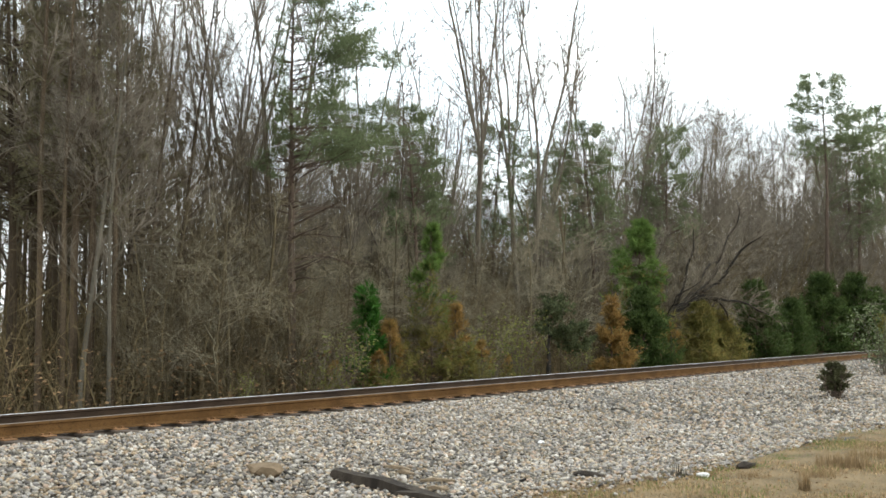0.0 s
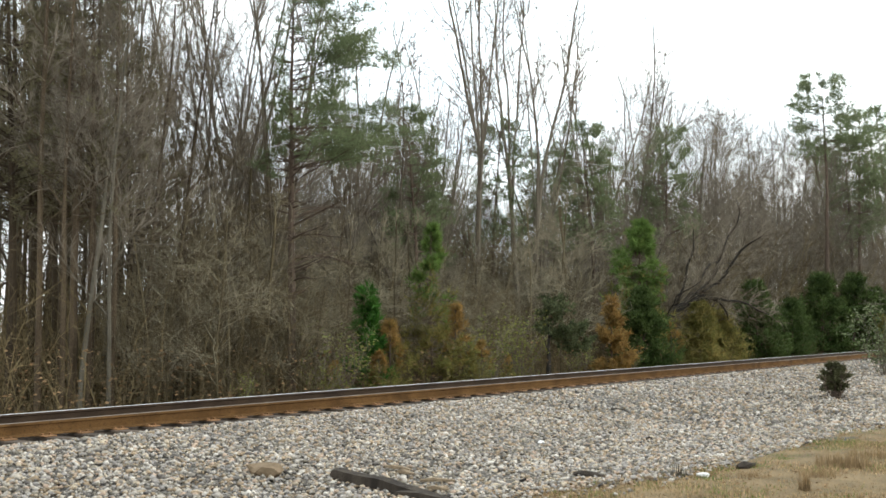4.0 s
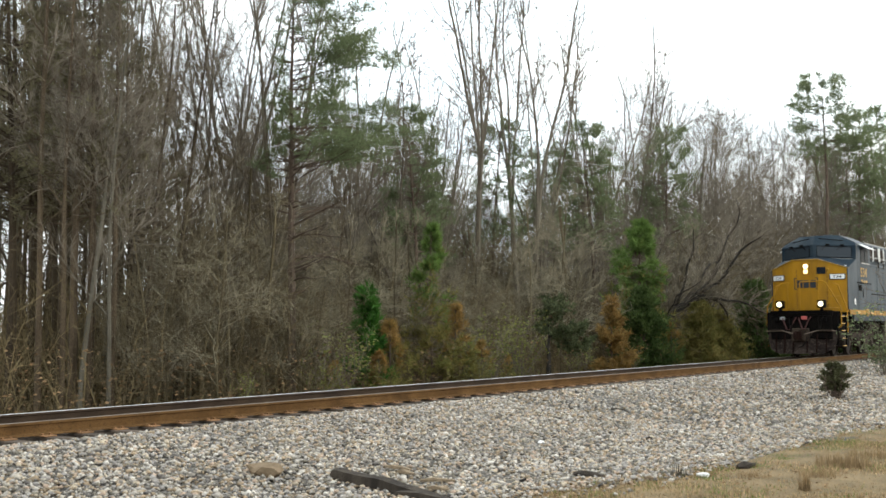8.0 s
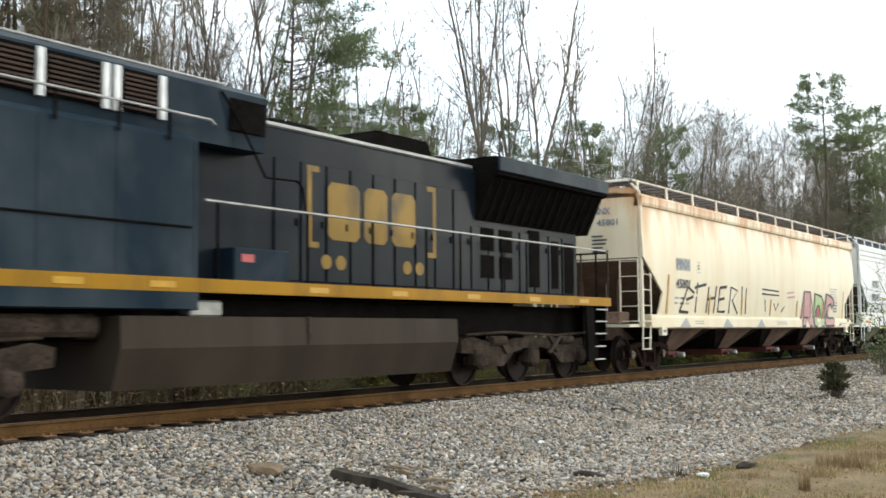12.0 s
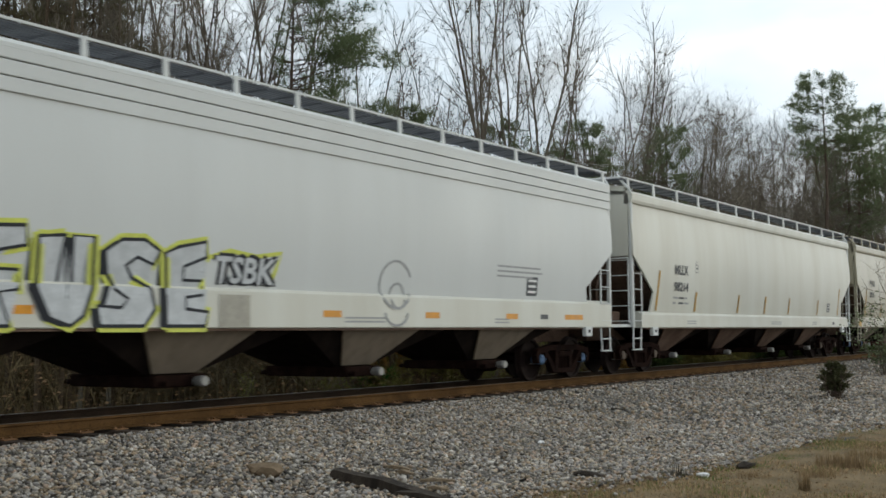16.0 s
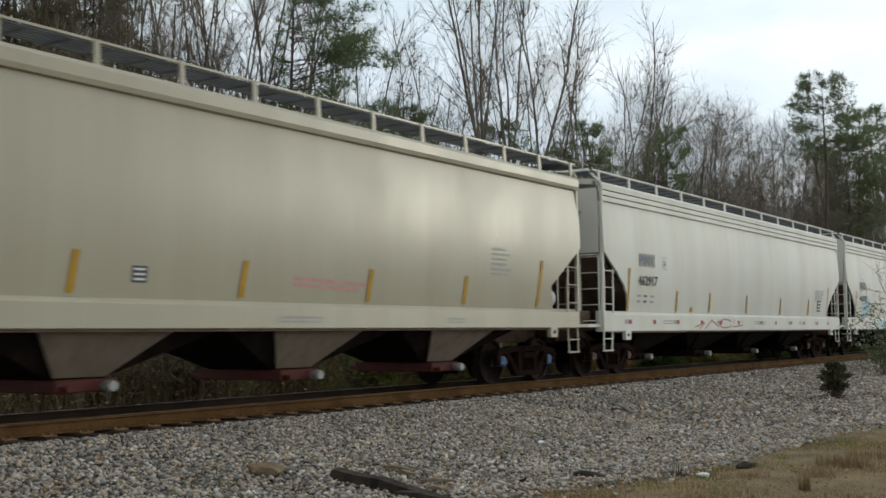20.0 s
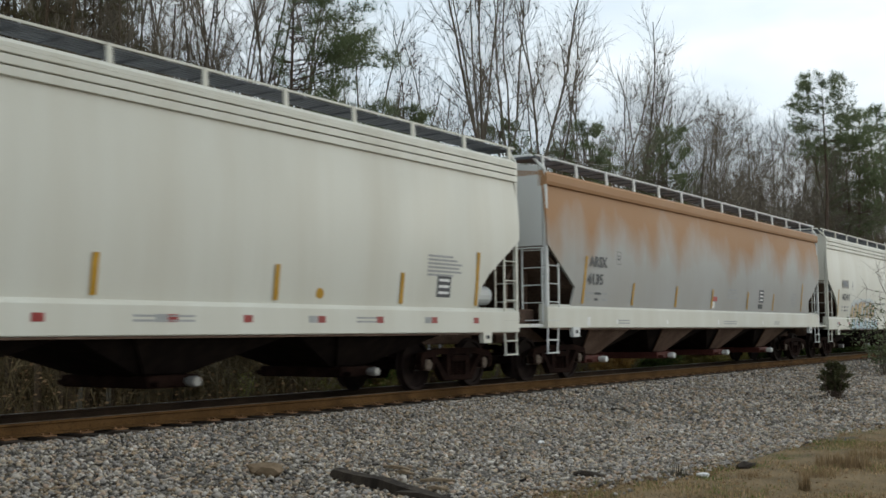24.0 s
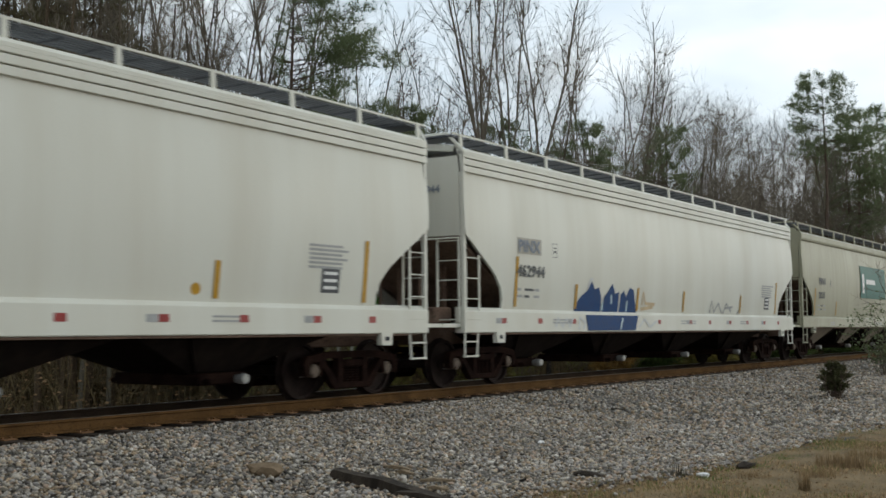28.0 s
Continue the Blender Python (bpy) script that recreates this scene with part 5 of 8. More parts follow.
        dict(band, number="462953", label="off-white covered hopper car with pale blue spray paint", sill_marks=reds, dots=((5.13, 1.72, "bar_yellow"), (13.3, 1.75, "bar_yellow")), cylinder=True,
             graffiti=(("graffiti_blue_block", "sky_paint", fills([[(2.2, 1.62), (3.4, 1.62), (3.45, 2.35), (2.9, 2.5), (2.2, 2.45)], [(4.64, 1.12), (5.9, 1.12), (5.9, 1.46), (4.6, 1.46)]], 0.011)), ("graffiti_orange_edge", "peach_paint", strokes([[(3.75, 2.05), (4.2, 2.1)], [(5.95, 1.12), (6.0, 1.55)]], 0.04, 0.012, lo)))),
        dict(style="chord", paint=M["car_rusty"], end_paint=M["car_grey"], round_end=False, sill_top=1.71, gusset=M["slope"], sill=(0.0, 18.9), sill_bottom=1.18, bay=M["bay_shaded"], bearing="brown", posts=14, mark="ARSX", tag_x=12.8, tag_z=1.98, data_x=15.9, data_w=0.6, data_z=2.3, data_rows=5, number="4135", label="grey covered hopper car rusting orange from the roof down", trim=M["car_grey"], sill_paint=M["car_white"], mark_x=1.8, mark_z=2.60, num_x=1.72, num_z=2.19, gate=M["dull_red"], cap=M["white"],
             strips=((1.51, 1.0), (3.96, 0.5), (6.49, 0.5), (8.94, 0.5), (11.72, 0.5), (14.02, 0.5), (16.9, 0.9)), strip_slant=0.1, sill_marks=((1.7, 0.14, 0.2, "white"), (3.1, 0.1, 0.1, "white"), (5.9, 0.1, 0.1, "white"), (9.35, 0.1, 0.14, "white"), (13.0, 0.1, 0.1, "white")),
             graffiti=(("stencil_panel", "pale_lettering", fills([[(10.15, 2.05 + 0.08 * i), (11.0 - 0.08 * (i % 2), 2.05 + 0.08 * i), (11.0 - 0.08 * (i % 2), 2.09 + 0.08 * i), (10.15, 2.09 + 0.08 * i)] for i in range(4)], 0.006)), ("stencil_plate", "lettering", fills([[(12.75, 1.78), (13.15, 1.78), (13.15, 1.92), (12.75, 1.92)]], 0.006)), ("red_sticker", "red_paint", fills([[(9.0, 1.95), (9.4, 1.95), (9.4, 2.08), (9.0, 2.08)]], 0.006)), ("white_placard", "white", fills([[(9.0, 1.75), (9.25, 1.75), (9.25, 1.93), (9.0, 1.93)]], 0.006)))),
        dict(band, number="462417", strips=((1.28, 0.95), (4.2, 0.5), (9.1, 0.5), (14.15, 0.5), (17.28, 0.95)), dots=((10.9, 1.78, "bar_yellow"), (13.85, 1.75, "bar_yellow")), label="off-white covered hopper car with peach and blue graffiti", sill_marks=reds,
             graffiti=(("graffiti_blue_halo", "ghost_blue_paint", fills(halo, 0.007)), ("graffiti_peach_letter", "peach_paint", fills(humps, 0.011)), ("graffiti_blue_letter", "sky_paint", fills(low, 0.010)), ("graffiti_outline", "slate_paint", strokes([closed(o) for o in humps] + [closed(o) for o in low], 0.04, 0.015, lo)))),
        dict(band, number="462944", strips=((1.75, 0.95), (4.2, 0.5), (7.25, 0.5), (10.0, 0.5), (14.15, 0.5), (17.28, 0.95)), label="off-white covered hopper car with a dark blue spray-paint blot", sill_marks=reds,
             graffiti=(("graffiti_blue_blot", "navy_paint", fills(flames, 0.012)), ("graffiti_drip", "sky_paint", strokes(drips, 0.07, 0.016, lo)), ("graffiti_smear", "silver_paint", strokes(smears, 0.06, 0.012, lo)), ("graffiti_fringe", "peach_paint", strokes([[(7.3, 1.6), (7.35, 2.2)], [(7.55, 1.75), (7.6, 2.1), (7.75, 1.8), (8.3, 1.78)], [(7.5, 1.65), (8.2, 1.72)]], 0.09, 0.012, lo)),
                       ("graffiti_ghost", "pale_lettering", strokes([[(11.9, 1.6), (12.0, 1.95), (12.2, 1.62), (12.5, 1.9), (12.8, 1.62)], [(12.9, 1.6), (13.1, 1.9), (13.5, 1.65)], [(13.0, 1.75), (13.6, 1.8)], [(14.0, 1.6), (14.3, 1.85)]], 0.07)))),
        dict(style="chord", paint=M["car_green"], round_end=True, sill_top=1.60, sill=(0.0, 18.95), sill_bottom=1.18, bay=M["bay_shaded"], bearing="brown", posts=14, mark="PINX", number="2031", label="grimy khaki covered hopper car with a green panel", trim=M["car_green"],
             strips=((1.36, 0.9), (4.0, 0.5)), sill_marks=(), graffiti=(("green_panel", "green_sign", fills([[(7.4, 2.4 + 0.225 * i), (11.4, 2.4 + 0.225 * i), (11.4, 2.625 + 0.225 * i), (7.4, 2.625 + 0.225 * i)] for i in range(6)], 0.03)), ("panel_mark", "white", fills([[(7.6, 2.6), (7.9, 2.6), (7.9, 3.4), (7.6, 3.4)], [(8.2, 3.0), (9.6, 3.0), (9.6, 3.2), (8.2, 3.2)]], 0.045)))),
    ]
    return specs


# ---- the locomotive ----
def six_wheel_truck(parent, x):
    base = part("truck", Geo().box(-2.3, 2.3, -0.62, 0.62, 0.55, 0.85, cut=0.05), M["truck_shaded"], parent, "grimy three-axle truck", at=pose(x, 0, 0))
    for s in (-1, 1):
        g = Geo()
        y0, y1 = s * 1.12 - 0.08, s * 1.12 + 0.08
        g.prism([(-2.62, 0.95), (-2.3, 1.02), (-1.5, 0.86), (-0.6, 0.98), (0.6, 0.98), (1.5, 0.86), (2.3, 1.02), (2.62, 0.95), (2.6, 0.70), (2.2, 0.66), (1.7, 0.40), (1.15, 0.40), (0.75, 0.68), (0.35, 0.76), (-0.35, 0.76), (-0.75, 0.68), (-1.15, 0.40), (-1.7, 0.40), (-2.2, 0.66), (-2.6, 0.70)], y0, y1)
        part("side_frame", g, M["truck_grime"], base)
        for k in (-2.0, 0.0, 2.0):
            jb = Geo().disc_y(k, 0.533, [(s * 0.98, 0.20), (s * 1.24, 0.19), (s * 1.28, 0.12)], 14)
            jb.box(k - 0.2, k + 0.2, s * 1.13 - 0.1, s * 1.13 + 0.1, 0.42, 0.78, cut=0.03)
            part("axle_box", jb, M["truck_grime"], base)
        for k in (-1.0, 1.0):
            sp = Geo().prism([(k - 0.42, 0.98), (k - 0.26, 1.02), (k + 0.06, 0.72), (k - 0.1, 0.64)], s * 1.22 - 0.04, s * 1.22 + 0.04)
            part("link_arm", sp, M["truck_grime"], base)
            cy = Geo().tube([(k * 1.35 - 0.3, s * 1.2, 0.92), (k * 1.35 + 0.2, s * 1.2, 0.92)], 0.11, 12)
            part("brake_cylinder", cy, M["truck_grime"], base)
        rod = Geo().tube([(-2.5, s * 1.24, 1.05), (-1.2, s * 1.26, 1.1), (0.8, s * 1.26, 1.02), (2.4, s * 1.24, 1.08)], 0.03, 6)
        part("sand_pipe", rod, M["truck_grime"], base)
        damp = Geo().tube([(0.55, s * 1.25, 0.62), (1.05, s * 1.25, 1.02)], 0.05, 8)
        part("damper", damp, M["tank_grey"], base)
    return [part("wheelset", WHEELS["loco"], None, base, at=pose(k, 0, 0.533)) for k in (-2.0, 0.0, 2.0)]


def handrail(parent, path, posts, foot, mat, post_mat, r=0.021):
    g = Geo().tube(path, r, 6)
    h = part("handrail", g, mat, parent)
    for x, y, z in posts:
        part("stanchion", Geo().tube([(x, y, foot), (x, y, z)], 0.022, 6), post_mat, h)
    return h


def locomotive():
    loco = thing("locomotive", "dark blue and yellow six-axle diesel locomotive, dusty, headlights lit", "locomotive")
    blue, hood, yel, blk = M["loco_blue"], M["loco_hood"], M["loco_yellow"], M["loco_black"]
    # underframe and yellow-edged sill
    part("underframe", Geo().box(-1.22, 19.35, -1.05, 1.05, 1.02, 1.66, cut=0.03), blk, loco)
    part("front_platform", Geo().beam([(-1.24, 1.64), (1.24, 1.64), (1.24, 1.84), (-1.24, 1.84)], -1.34, 0.0), blk, loco)
    for s in (-1, 1):
        part("walkway", Geo().box(6.85, 19.0, min(s * 0.8, s * 1.52), max(s * 0.8, s * 1.52), 1.80, 1.86), blk, loco)
        part("sill_stripe", Geo().box(6.85, 19.0, s * 1.535 - 0.015, s * 1.535 + 0.015, 1.70, 1.90), yel, loco)
        sk = Geo().beam([(s * 1.50, 1.44), (s * 1.56, 1.46), (s * 1.57, 1.72), (s * 1.50, 1.72)][::s], 0.57, 6.82)
        part("side_skirt", sk, blue, loco)
        part("cab_stripe", Geo().box(-0.02, 6.82, s * 1.568 - 0.008, s * 1.568 + 0.012, 1.70, 1.90), yel, loco)
        for x in (1.0, 3.1, 4.6, 6.0, 9.0, 11.0, 13.2, 15.4, 17.5):
            y = s * 1.585 if x < 6.8 else s * 1.553
            part("sill_reflector", Geo().box(x, x + 0.42, y - 0.004, y + 0.004, 1.75, 1.84), M["bar_yellow"], loco)
    # low nose: a flat centre panel with the sides swept back
    g = Geo()
    plan = [(0.05, -1.52), (-0.14, -1.52), (-0.62, -0.52), (-0.62, 0.52), (-0.14, 1.52), (0.05, 1.52)]
    top = [3.60, 3.58, 3.94, 3.94, 3.58, 3.60]
    vs = [(x, y, 1.80) for x, y in plan] + [(x, y, t) for (x, y), t in zip(plan, top)]
    g.add(vs, [(1, 7, 8, 2), (2, 8, 9, 3), (3, 9, 10, 4), (0, 6, 7, 1), (4, 10, 11, 5)])
    part("nose", g, yel, loco, "yellow nose with weathered paint")
    # the nose rim, a bright worn edge
    part("nose_rim", Geo().tube([(0.0, -1.53, 3.60), (-0.15, -1.53, 3.60), (-0.64, -0.52, 3.96), (-0.64, 0.52, 3.96), (-0.15, 1.53, 3.60), (0.0, 1.53, 3.60)], 0.022, 6), M["gold"], loco)
    part("nose_top", Geo().add([(-0.12, -1.53, 3.585), (-0.61, -0.52, 3.945), (-0.61, 0.52, 3.945), (-0.12, 1.53, 3.585), (1.16, 1.54, 4.02), (0.42, 0, 4.12), (1.16, -1.54, 4.02), (0.42, 0, 3.58), (1.16, -1.5, 3.58), (1.16, 1.5, 3.58)],
                               [(0, 6, 1), (1, 6, 5), (1, 5, 2), (2, 5, 4), (2, 4, 3), (0, 1, 2, 3), (0, 3, 9, 8), (0, 8, 6), (3, 4, 9)]), blue, loco)
    for s in (-1, 1):
        part("nose_side", Geo().prism([(-0.14, 1.90), (1.18, 1.90), (1.18, 4.03), (-0.14, 3.58)][::-1 if s > 0 else 1], s * 1.53 - 0.025, s * 1.53 + 0.025), blue, loco)
    # nose fittings: headlights, number boards, door window, grab irons
    hl = part("headlight_housing", Geo().box(-0.69, -0.60, -0.17, 0.10, 3.36, 3.84, cut=0.03), yel, loco)
    for z, m in ((3.68, "headlight"), (3.47, "headlight_low")):
        lens = Geo()
        vs = [(-0.695, -0.035 + 0.095 * math.cos(a * 0.3927), z + 0.095 * math.sin(a * 0.3927)) for a in range(16)]
        vs2 = [(-0.72, -0.035 + 0.07 * math.cos(a * 0.3927), z + 0.07 * math.sin(a * 0.3927)) for a in range(16)]
        lens.add(vs + vs2, [(i, (i + 1) % 16, 16 + (i + 1) % 16, 16 + i) for i in range(16)] + [tuple(range(16, 32))])
        part("lens", lens, M[m], hl)

    def on_nose(y, z, off=0.0):
        """The x of the swept nose face at y."""
        k = max(0.0, (abs(y) - 0.52) / 1.0)
        return -0.62 + 0.48 * k - off

    win = Geo()
    for y0, y1 in ((-0.78, -0.46),):
        win.add([(on_nose(y, 0, o), y, z) for o in (0.008, 0.03) for y, z in ((y0, 3.36), (y1, 3.36), (y1, 3.64), (y0, 3.64))], [(0, 1, 2, 3), (4, 5, 6, 7), (0, 4, 5, 1), (1, 5, 6, 2), (2, 6, 7, 3), (3, 7, 4, 0)])
    part("nose_window", win, M["open_window"], loco)
    for s in (-1, 1):
        y0, y1 = (-1.48, -0.92) if s < 0 else (0.92, 1.48)
        nb = Geo()
        nb.add([(on_nose(y, 0, o), y, z) for o in (0.0, 0.05) for y, z in ((y0, 3.13), (y1, 3.13), (y1, 3.36), (y0, 3.36))], [(0, 1, 2, 3), (7, 6, 5, 4), (0, 4, 5, 1), (1, 5, 6, 2), (2, 6, 7, 3), (3, 7, 4, 0)])
        nb = part("number_board", nb, M["black_paint"], loco)
        fc = Geo().add([(on_nose(y, 0, 0.054), y, z) for y, z in ((y0 + 0.03, 3.155), (y1 - 0.03, 3.155), (y1 - 0.03, 3.335), (y0 + 0.03, 3.335))], [(0, 1, 2, 3)])
        part("board_face", fc, M["white"], nb)
        vs, fs = lettering("534", 0.12, 0.30)
        tx = Geo()
        if s < 0:
            tx.add([(on_nose(-1.05 - a, 0, 0.06), -1.05 - a, 3.185 + b) for a, b in vs], fs)
        else:
            tx.add([(on_nose(1.35 - a, 0, 0.06), 1.35 - a, 3.185 + b) for a, b in vs], fs)
        part("board_number", tx, M["lettering"], nb, "534")
    # nose emblem as plain dark blocks between two brackets
    em = Geo()
    for y0, y1, z0, z1 in ((0.34, 0.12, 2.80, 3.12), (0.08, -0.14, 2.80, 3.12), (-0.18, -0.42, 2.80, 3.12)):
        em.add([(-0.628, y, z) for y, z in ((y0, z0), (y1, z0), (y1, z1), (y0, z1))], [(0, 1, 2, 3)])
    for y0, d in ((0.46, -1), (-0.50, 1)):
        for a, b, c, e in ((y0, y0 + d * 0.035, 2.74, 3.22), (y0, y0 + d * 0.10, 3.19, 3.22), (y0, y0 + d * 0.10, 2.74, 2.77)):
            em.add([(-0.628, y, z) for y, z in ((a, c), (b, c), (b, e), (a, e))], [(0, 1, 2, 3)])
    part("nose_emblem", em, M["black_paint"], loco, "worn dark blue emblem blocks")
    # thin dark tubes draw the shaded gaps beside the nose door
    for y in (-0.82, 0.36):
        part("door_seam", Geo().tube([(on_nose(y, 0, 0.002), y, 1.95), (on_nose(y, 0, 0.002), y, 3.55)], 0.010, 4), M["gap_shade"], loco)
    for z in (2.1, 2.6, 3.1, 3.5):
        part("door_hinge", Geo().box(on_nose(-0.85, 0) - 0.03, on_nose(-0.85, 0) + 0.02, -0.90, -0.80, z, z + 0.07, cut=0.01), yel, loco)
    for y0, y1, z in ((-0.9, -1.25, 2.45), (-0.75, -1.2, 1.98)):
        part("grab_iron", Geo().tube([(on_nose(y0, 0, 0.01), y0, z), (on_nose(y0, 0, 0.07), y0, z), (on_nose(y1, 0, 0.07), y1, z), (on_nose(y1, 0, 0.01), y1, z)], 0.014, 5), M["gold"], loco)
    # ditch lights
    for s in (-1, 1):
        d = part("ditch_light", Geo().box(-1.44, -1.18, s * 0.83 - 0.16, s * 0.83 + 0.16, 1.96, 2.28, cut=0.03), blk, loco)
        vs = [(-1.446, s * 0.83 + 0.10 * math.cos(a * 0.3927), 2.12 + 0.10 * math.sin(a * 0.3927)) for a in range(16)]
        vs2 = [(-1.475, s * 0.83 + 0.07 * math.cos(a * 0.3927), 2.12 + 0.07 * math.sin(a * 0.3927)) for a in range(16)]
        part("lens", Geo().add(vs + vs2, [(i, (i + 1) % 16, 16 + (i + 1) % 16, 16 + i) for i in range(16)] + [tuple(range(16, 32))]), M["ditch_light"], d)
        part("light_bracket", Geo().box(-1.38, -1.24, s * 0.83 - 0.05, s * 0.83 + 0.05, 1.80, 1.98), blk, d)
    # pilot with a ribbed lip, plow, coupler, hoses
    lip = Geo()
    for k, z in enumerate((1.66, 1.74, 1.82)):
        lip.add([(x, y, z + o) for o in (0.0, 0.05) for x, y in ((-1.30, -1.24), (-1.44 - 0.02 * k, -0.95), (-1.50 - 0.02 * k, 0), (-1.44 - 0.02 * k, 0.95), (-1.30, 1.24))], [(0, 1, 2, 3, 4), (9, 8, 7, 6, 5)] + [(i, i + 5, (i + 1) % 5 + 5, (i + 1) % 5) for i in range(5)])
    part("anticlimber", lip, blk, loco)
    part("pilot", Geo().box(-1.38, -1.24, -1.22, 1.22, 0.72, 1.66, cut=0.03), blk, loco)
    plow = Geo()
    rows = []
    for z, x, w in ((0.13, 0.0, 1.16), (0.30, 0.10, 1.26), (0.55, 0.16, 1.34), (0.80, 0.17, 1.38), (1.02, 0.14, 1.36)):
        rows.append([(-1.40 - 0.20 * (1 - abs(k) / 4) + x, w * k / 4, z + (0.16 * max(0, abs(k) - 3) if z < 0.2 else 0)) for k in range(-4, 5)])
    for o in (0.0, 0.03):
        plow.v += [(x + o, y, z) for r in rows for x, y, z in r]
    for r in range(4):
        for k in range(8):
            q = r * 9 + k
            plow.f += [(q, q + 9, q + 10, q + 1), (45 + q, 46 + q, 55 + q, 54 + q)]
    rim = [(k, k + 1) for k in range(8)] + [(36 + k, 37 + k) for k in range(8)] + [(9 * r, 9 * r + 9) for r in range(4)] + [(9 * r + 8, 9 * r + 17) for r in range(4)]
    plow.f += [(p, q, q + 45, p + 45) for p, q in rim]
    plow.s = [0] * len(plow.f)
    part("snow_plow", plow, M["plow"], loco, "dusty black snow plow")
    coupler(loco, -1.74, -1)
    coupler(loco, 20.12, 1)
    for y, w, m in ((-0.42, 0.5, "rubber"), (0.72, -0.55, "rubber"), (0.25, 0.2, "loco_black"), (-0.9, 0.2, "loco_black")):
        part("air_hose", Geo().tube([(-1.40, y, 1.60), (-1.52, y + 0.1 * w, 1.52), (-1.60, y + 0.4 * w, 1.12), (-1.58, y + 0.6 * w, 1.10), (-1.52, y + 0.85 * w, 1.42), (-1.40, y + w, 1.58)], 0.03, 7), M[m], loco)
    for s in (-1, 1):
        for k in range(3):
            y = s * (0.28 + 0.36 * k)
            part("plow_rib", Geo().prism([(-1.60 + 0.06 * k, 0.18), (-1.55 + 0.06 * k, 0.18), (-1.42 + 0.05 * k, 0.92), (-1.48 + 0.05 * k, 0.92)][::-1], y - 0.025, y + 0.025), M["truck_shaded"], loco)
        part("pilot_step", Geo().box(-1.52, -1.32, s * 1.0 - 0.28, s * 1.0 + 0.28, 1.06, 1.10, cut=0.008), M["truck_grime"], loco)
        part("receptacle", Geo().box(-1.48, -1.36, s * 0.95 - 0.09, s * 0.95 + 0.09, 1.42, 1.58, cut=0.02), blk, loco)
        part("lift_lever", Geo().tube([(-1.44, s * 1.4, 1.04), (-1.50, s * 0.7, 1.06), (-1.58, s * 0.2, 0.92)], 0.02, 5), M["bearing_brown"], loco)
    part("drawbar_pocket", Geo().box(-1.56, -1.3, -0.34, 0.34, 0.62, 1.16, cut=0.04), M["truck_grime"], loco)
    part("cable_socket", Geo().box(-1.48, -1.36, -0.26, -0.04, 1.50, 1.64, cut=0.02), M["red_paint"], loco)
    part("cable_socket", Geo().box(-1.47, -1.36, 0.62, 0.80, 1.50, 1.62, cut=0.02), M["pale_lettering"], loco)
    # corner steps with yellow edges
    for s in (-1, 1):
        for x0, d in ((-1.20, 1), (18.95, -1)):
            st = part("step_well", Geo().box(min(x0, x0 + d * 0.72), max(x0, x0 + d * 0.72), s * 1.18 - 0.04, s * 1.18 + 0.04, 0.46, 1.80), blk, loco)
            for i, z in enumerate((0.45, 0.75, 1.05, 1.34, 1.62)):
                a, b = x0 + d * (0.24 - 0.045 * i), x0 + d * (0.72 - 0.03 * i)
                part("tread", Geo().box(min(a, b), max(a, b), min(s * 1.2, s * 1.50), max(s * 1.2, s * 1.50), z - 0.02, z), blk, st)
                part("tread_edge", Geo().box(min(a, b), max(a, b), s * 1.515 - 0.012, s * 1.515 + 0.012, z - 0.02, z + 0.014), M["bar_yellow"] if d > 0 else M["steel"], st)
            part("step_side", Geo().prism([(x0 + d * 0.74, 0.40), (x0 + d * 1.02, 0.40), (x0 + d * 1.10, 1.74), (x0 + d * 0.74, 1.74)][::d], s * 1.50 - 0.03, s * 1.50 + 0.03), blk, st)
            part("step_side", Geo().box(x0 - 0.02, x0 + 0.02, min(s * 1.16, s * 1.42), max(s * 1.16, s * 1.42), 0.9, 1.80), blk, st)
        pts = [(-0.36 + 0.07 * math.cos(a * 0.6283), s * 1.535, 1.62 + 0.07 * math.sin(a * 0.6283)) for a in range(10)]
        part("round_reflector", Geo().add(pts, [tuple(range(10))]), M["bar_yellow"], loco)
    # front handrails, yellow
    part("front_handrail", Geo().tube([(-1.02, 0.12, 1.84), (-1.02, 0.12, 2.98), (-1.02, 0.06, 3.04), (-1.0, -0.80, 3.04), (-1.0, -0.92, 2.98), (-1.02, -1.46, 2.05), (-1.02, -1.50, 1.96), (-1.02, -1.50, 1.25), (-1.02, -1.36, 1.15)], 0.026, 7), yel, loco)
    part("front_handrail", Geo().tube([(-1.02, 0.55, 3.0), (-1.0, 0.92, 2.98), (-1.02, 1.46, 2.05), (-1.02, 1.50, 1.25)], 0.026, 7), yel, loco)
    part("front_handrail", Geo().tube([(-1.02, -0.60, 1.84), (-1.02, -0.60, 2.05), (-1.02, -0.72, 2.12), (-1.02, -0.86, 1.9)], 0.022, 6), yel, loco)
    for s in (-1, 1):
        part("front_handrail", Geo().tube([(-0.50, s * 1.08, 2.96), (-0.56, s * 1.26, 2.90), (-0.30, s * 1.50, 2.02), (-0.30, s * 1.53, 1.9), (-0.32, s * 1.54, 0.95)], 0.026, 7), yel, loco)
        part("front_stanchion", Geo().tube([(-1.02, s * 0.62, 1.84), (-1.02, s * 0.62, 3.02)], 0.022, 6), yel, loco)
    # cab
    cab = Geo()
    cab.beam([(-1.56, 1.72), (-1.56, 4.60), (-1.46, 4.74), (-0.80, 5.06), (0.80, 5.06), (1.46, 4.74), (1.56, 4.60), (1.56, 1.72)], 1.42, 3.30)
    cabob = part("cab", cab, blue, loco)
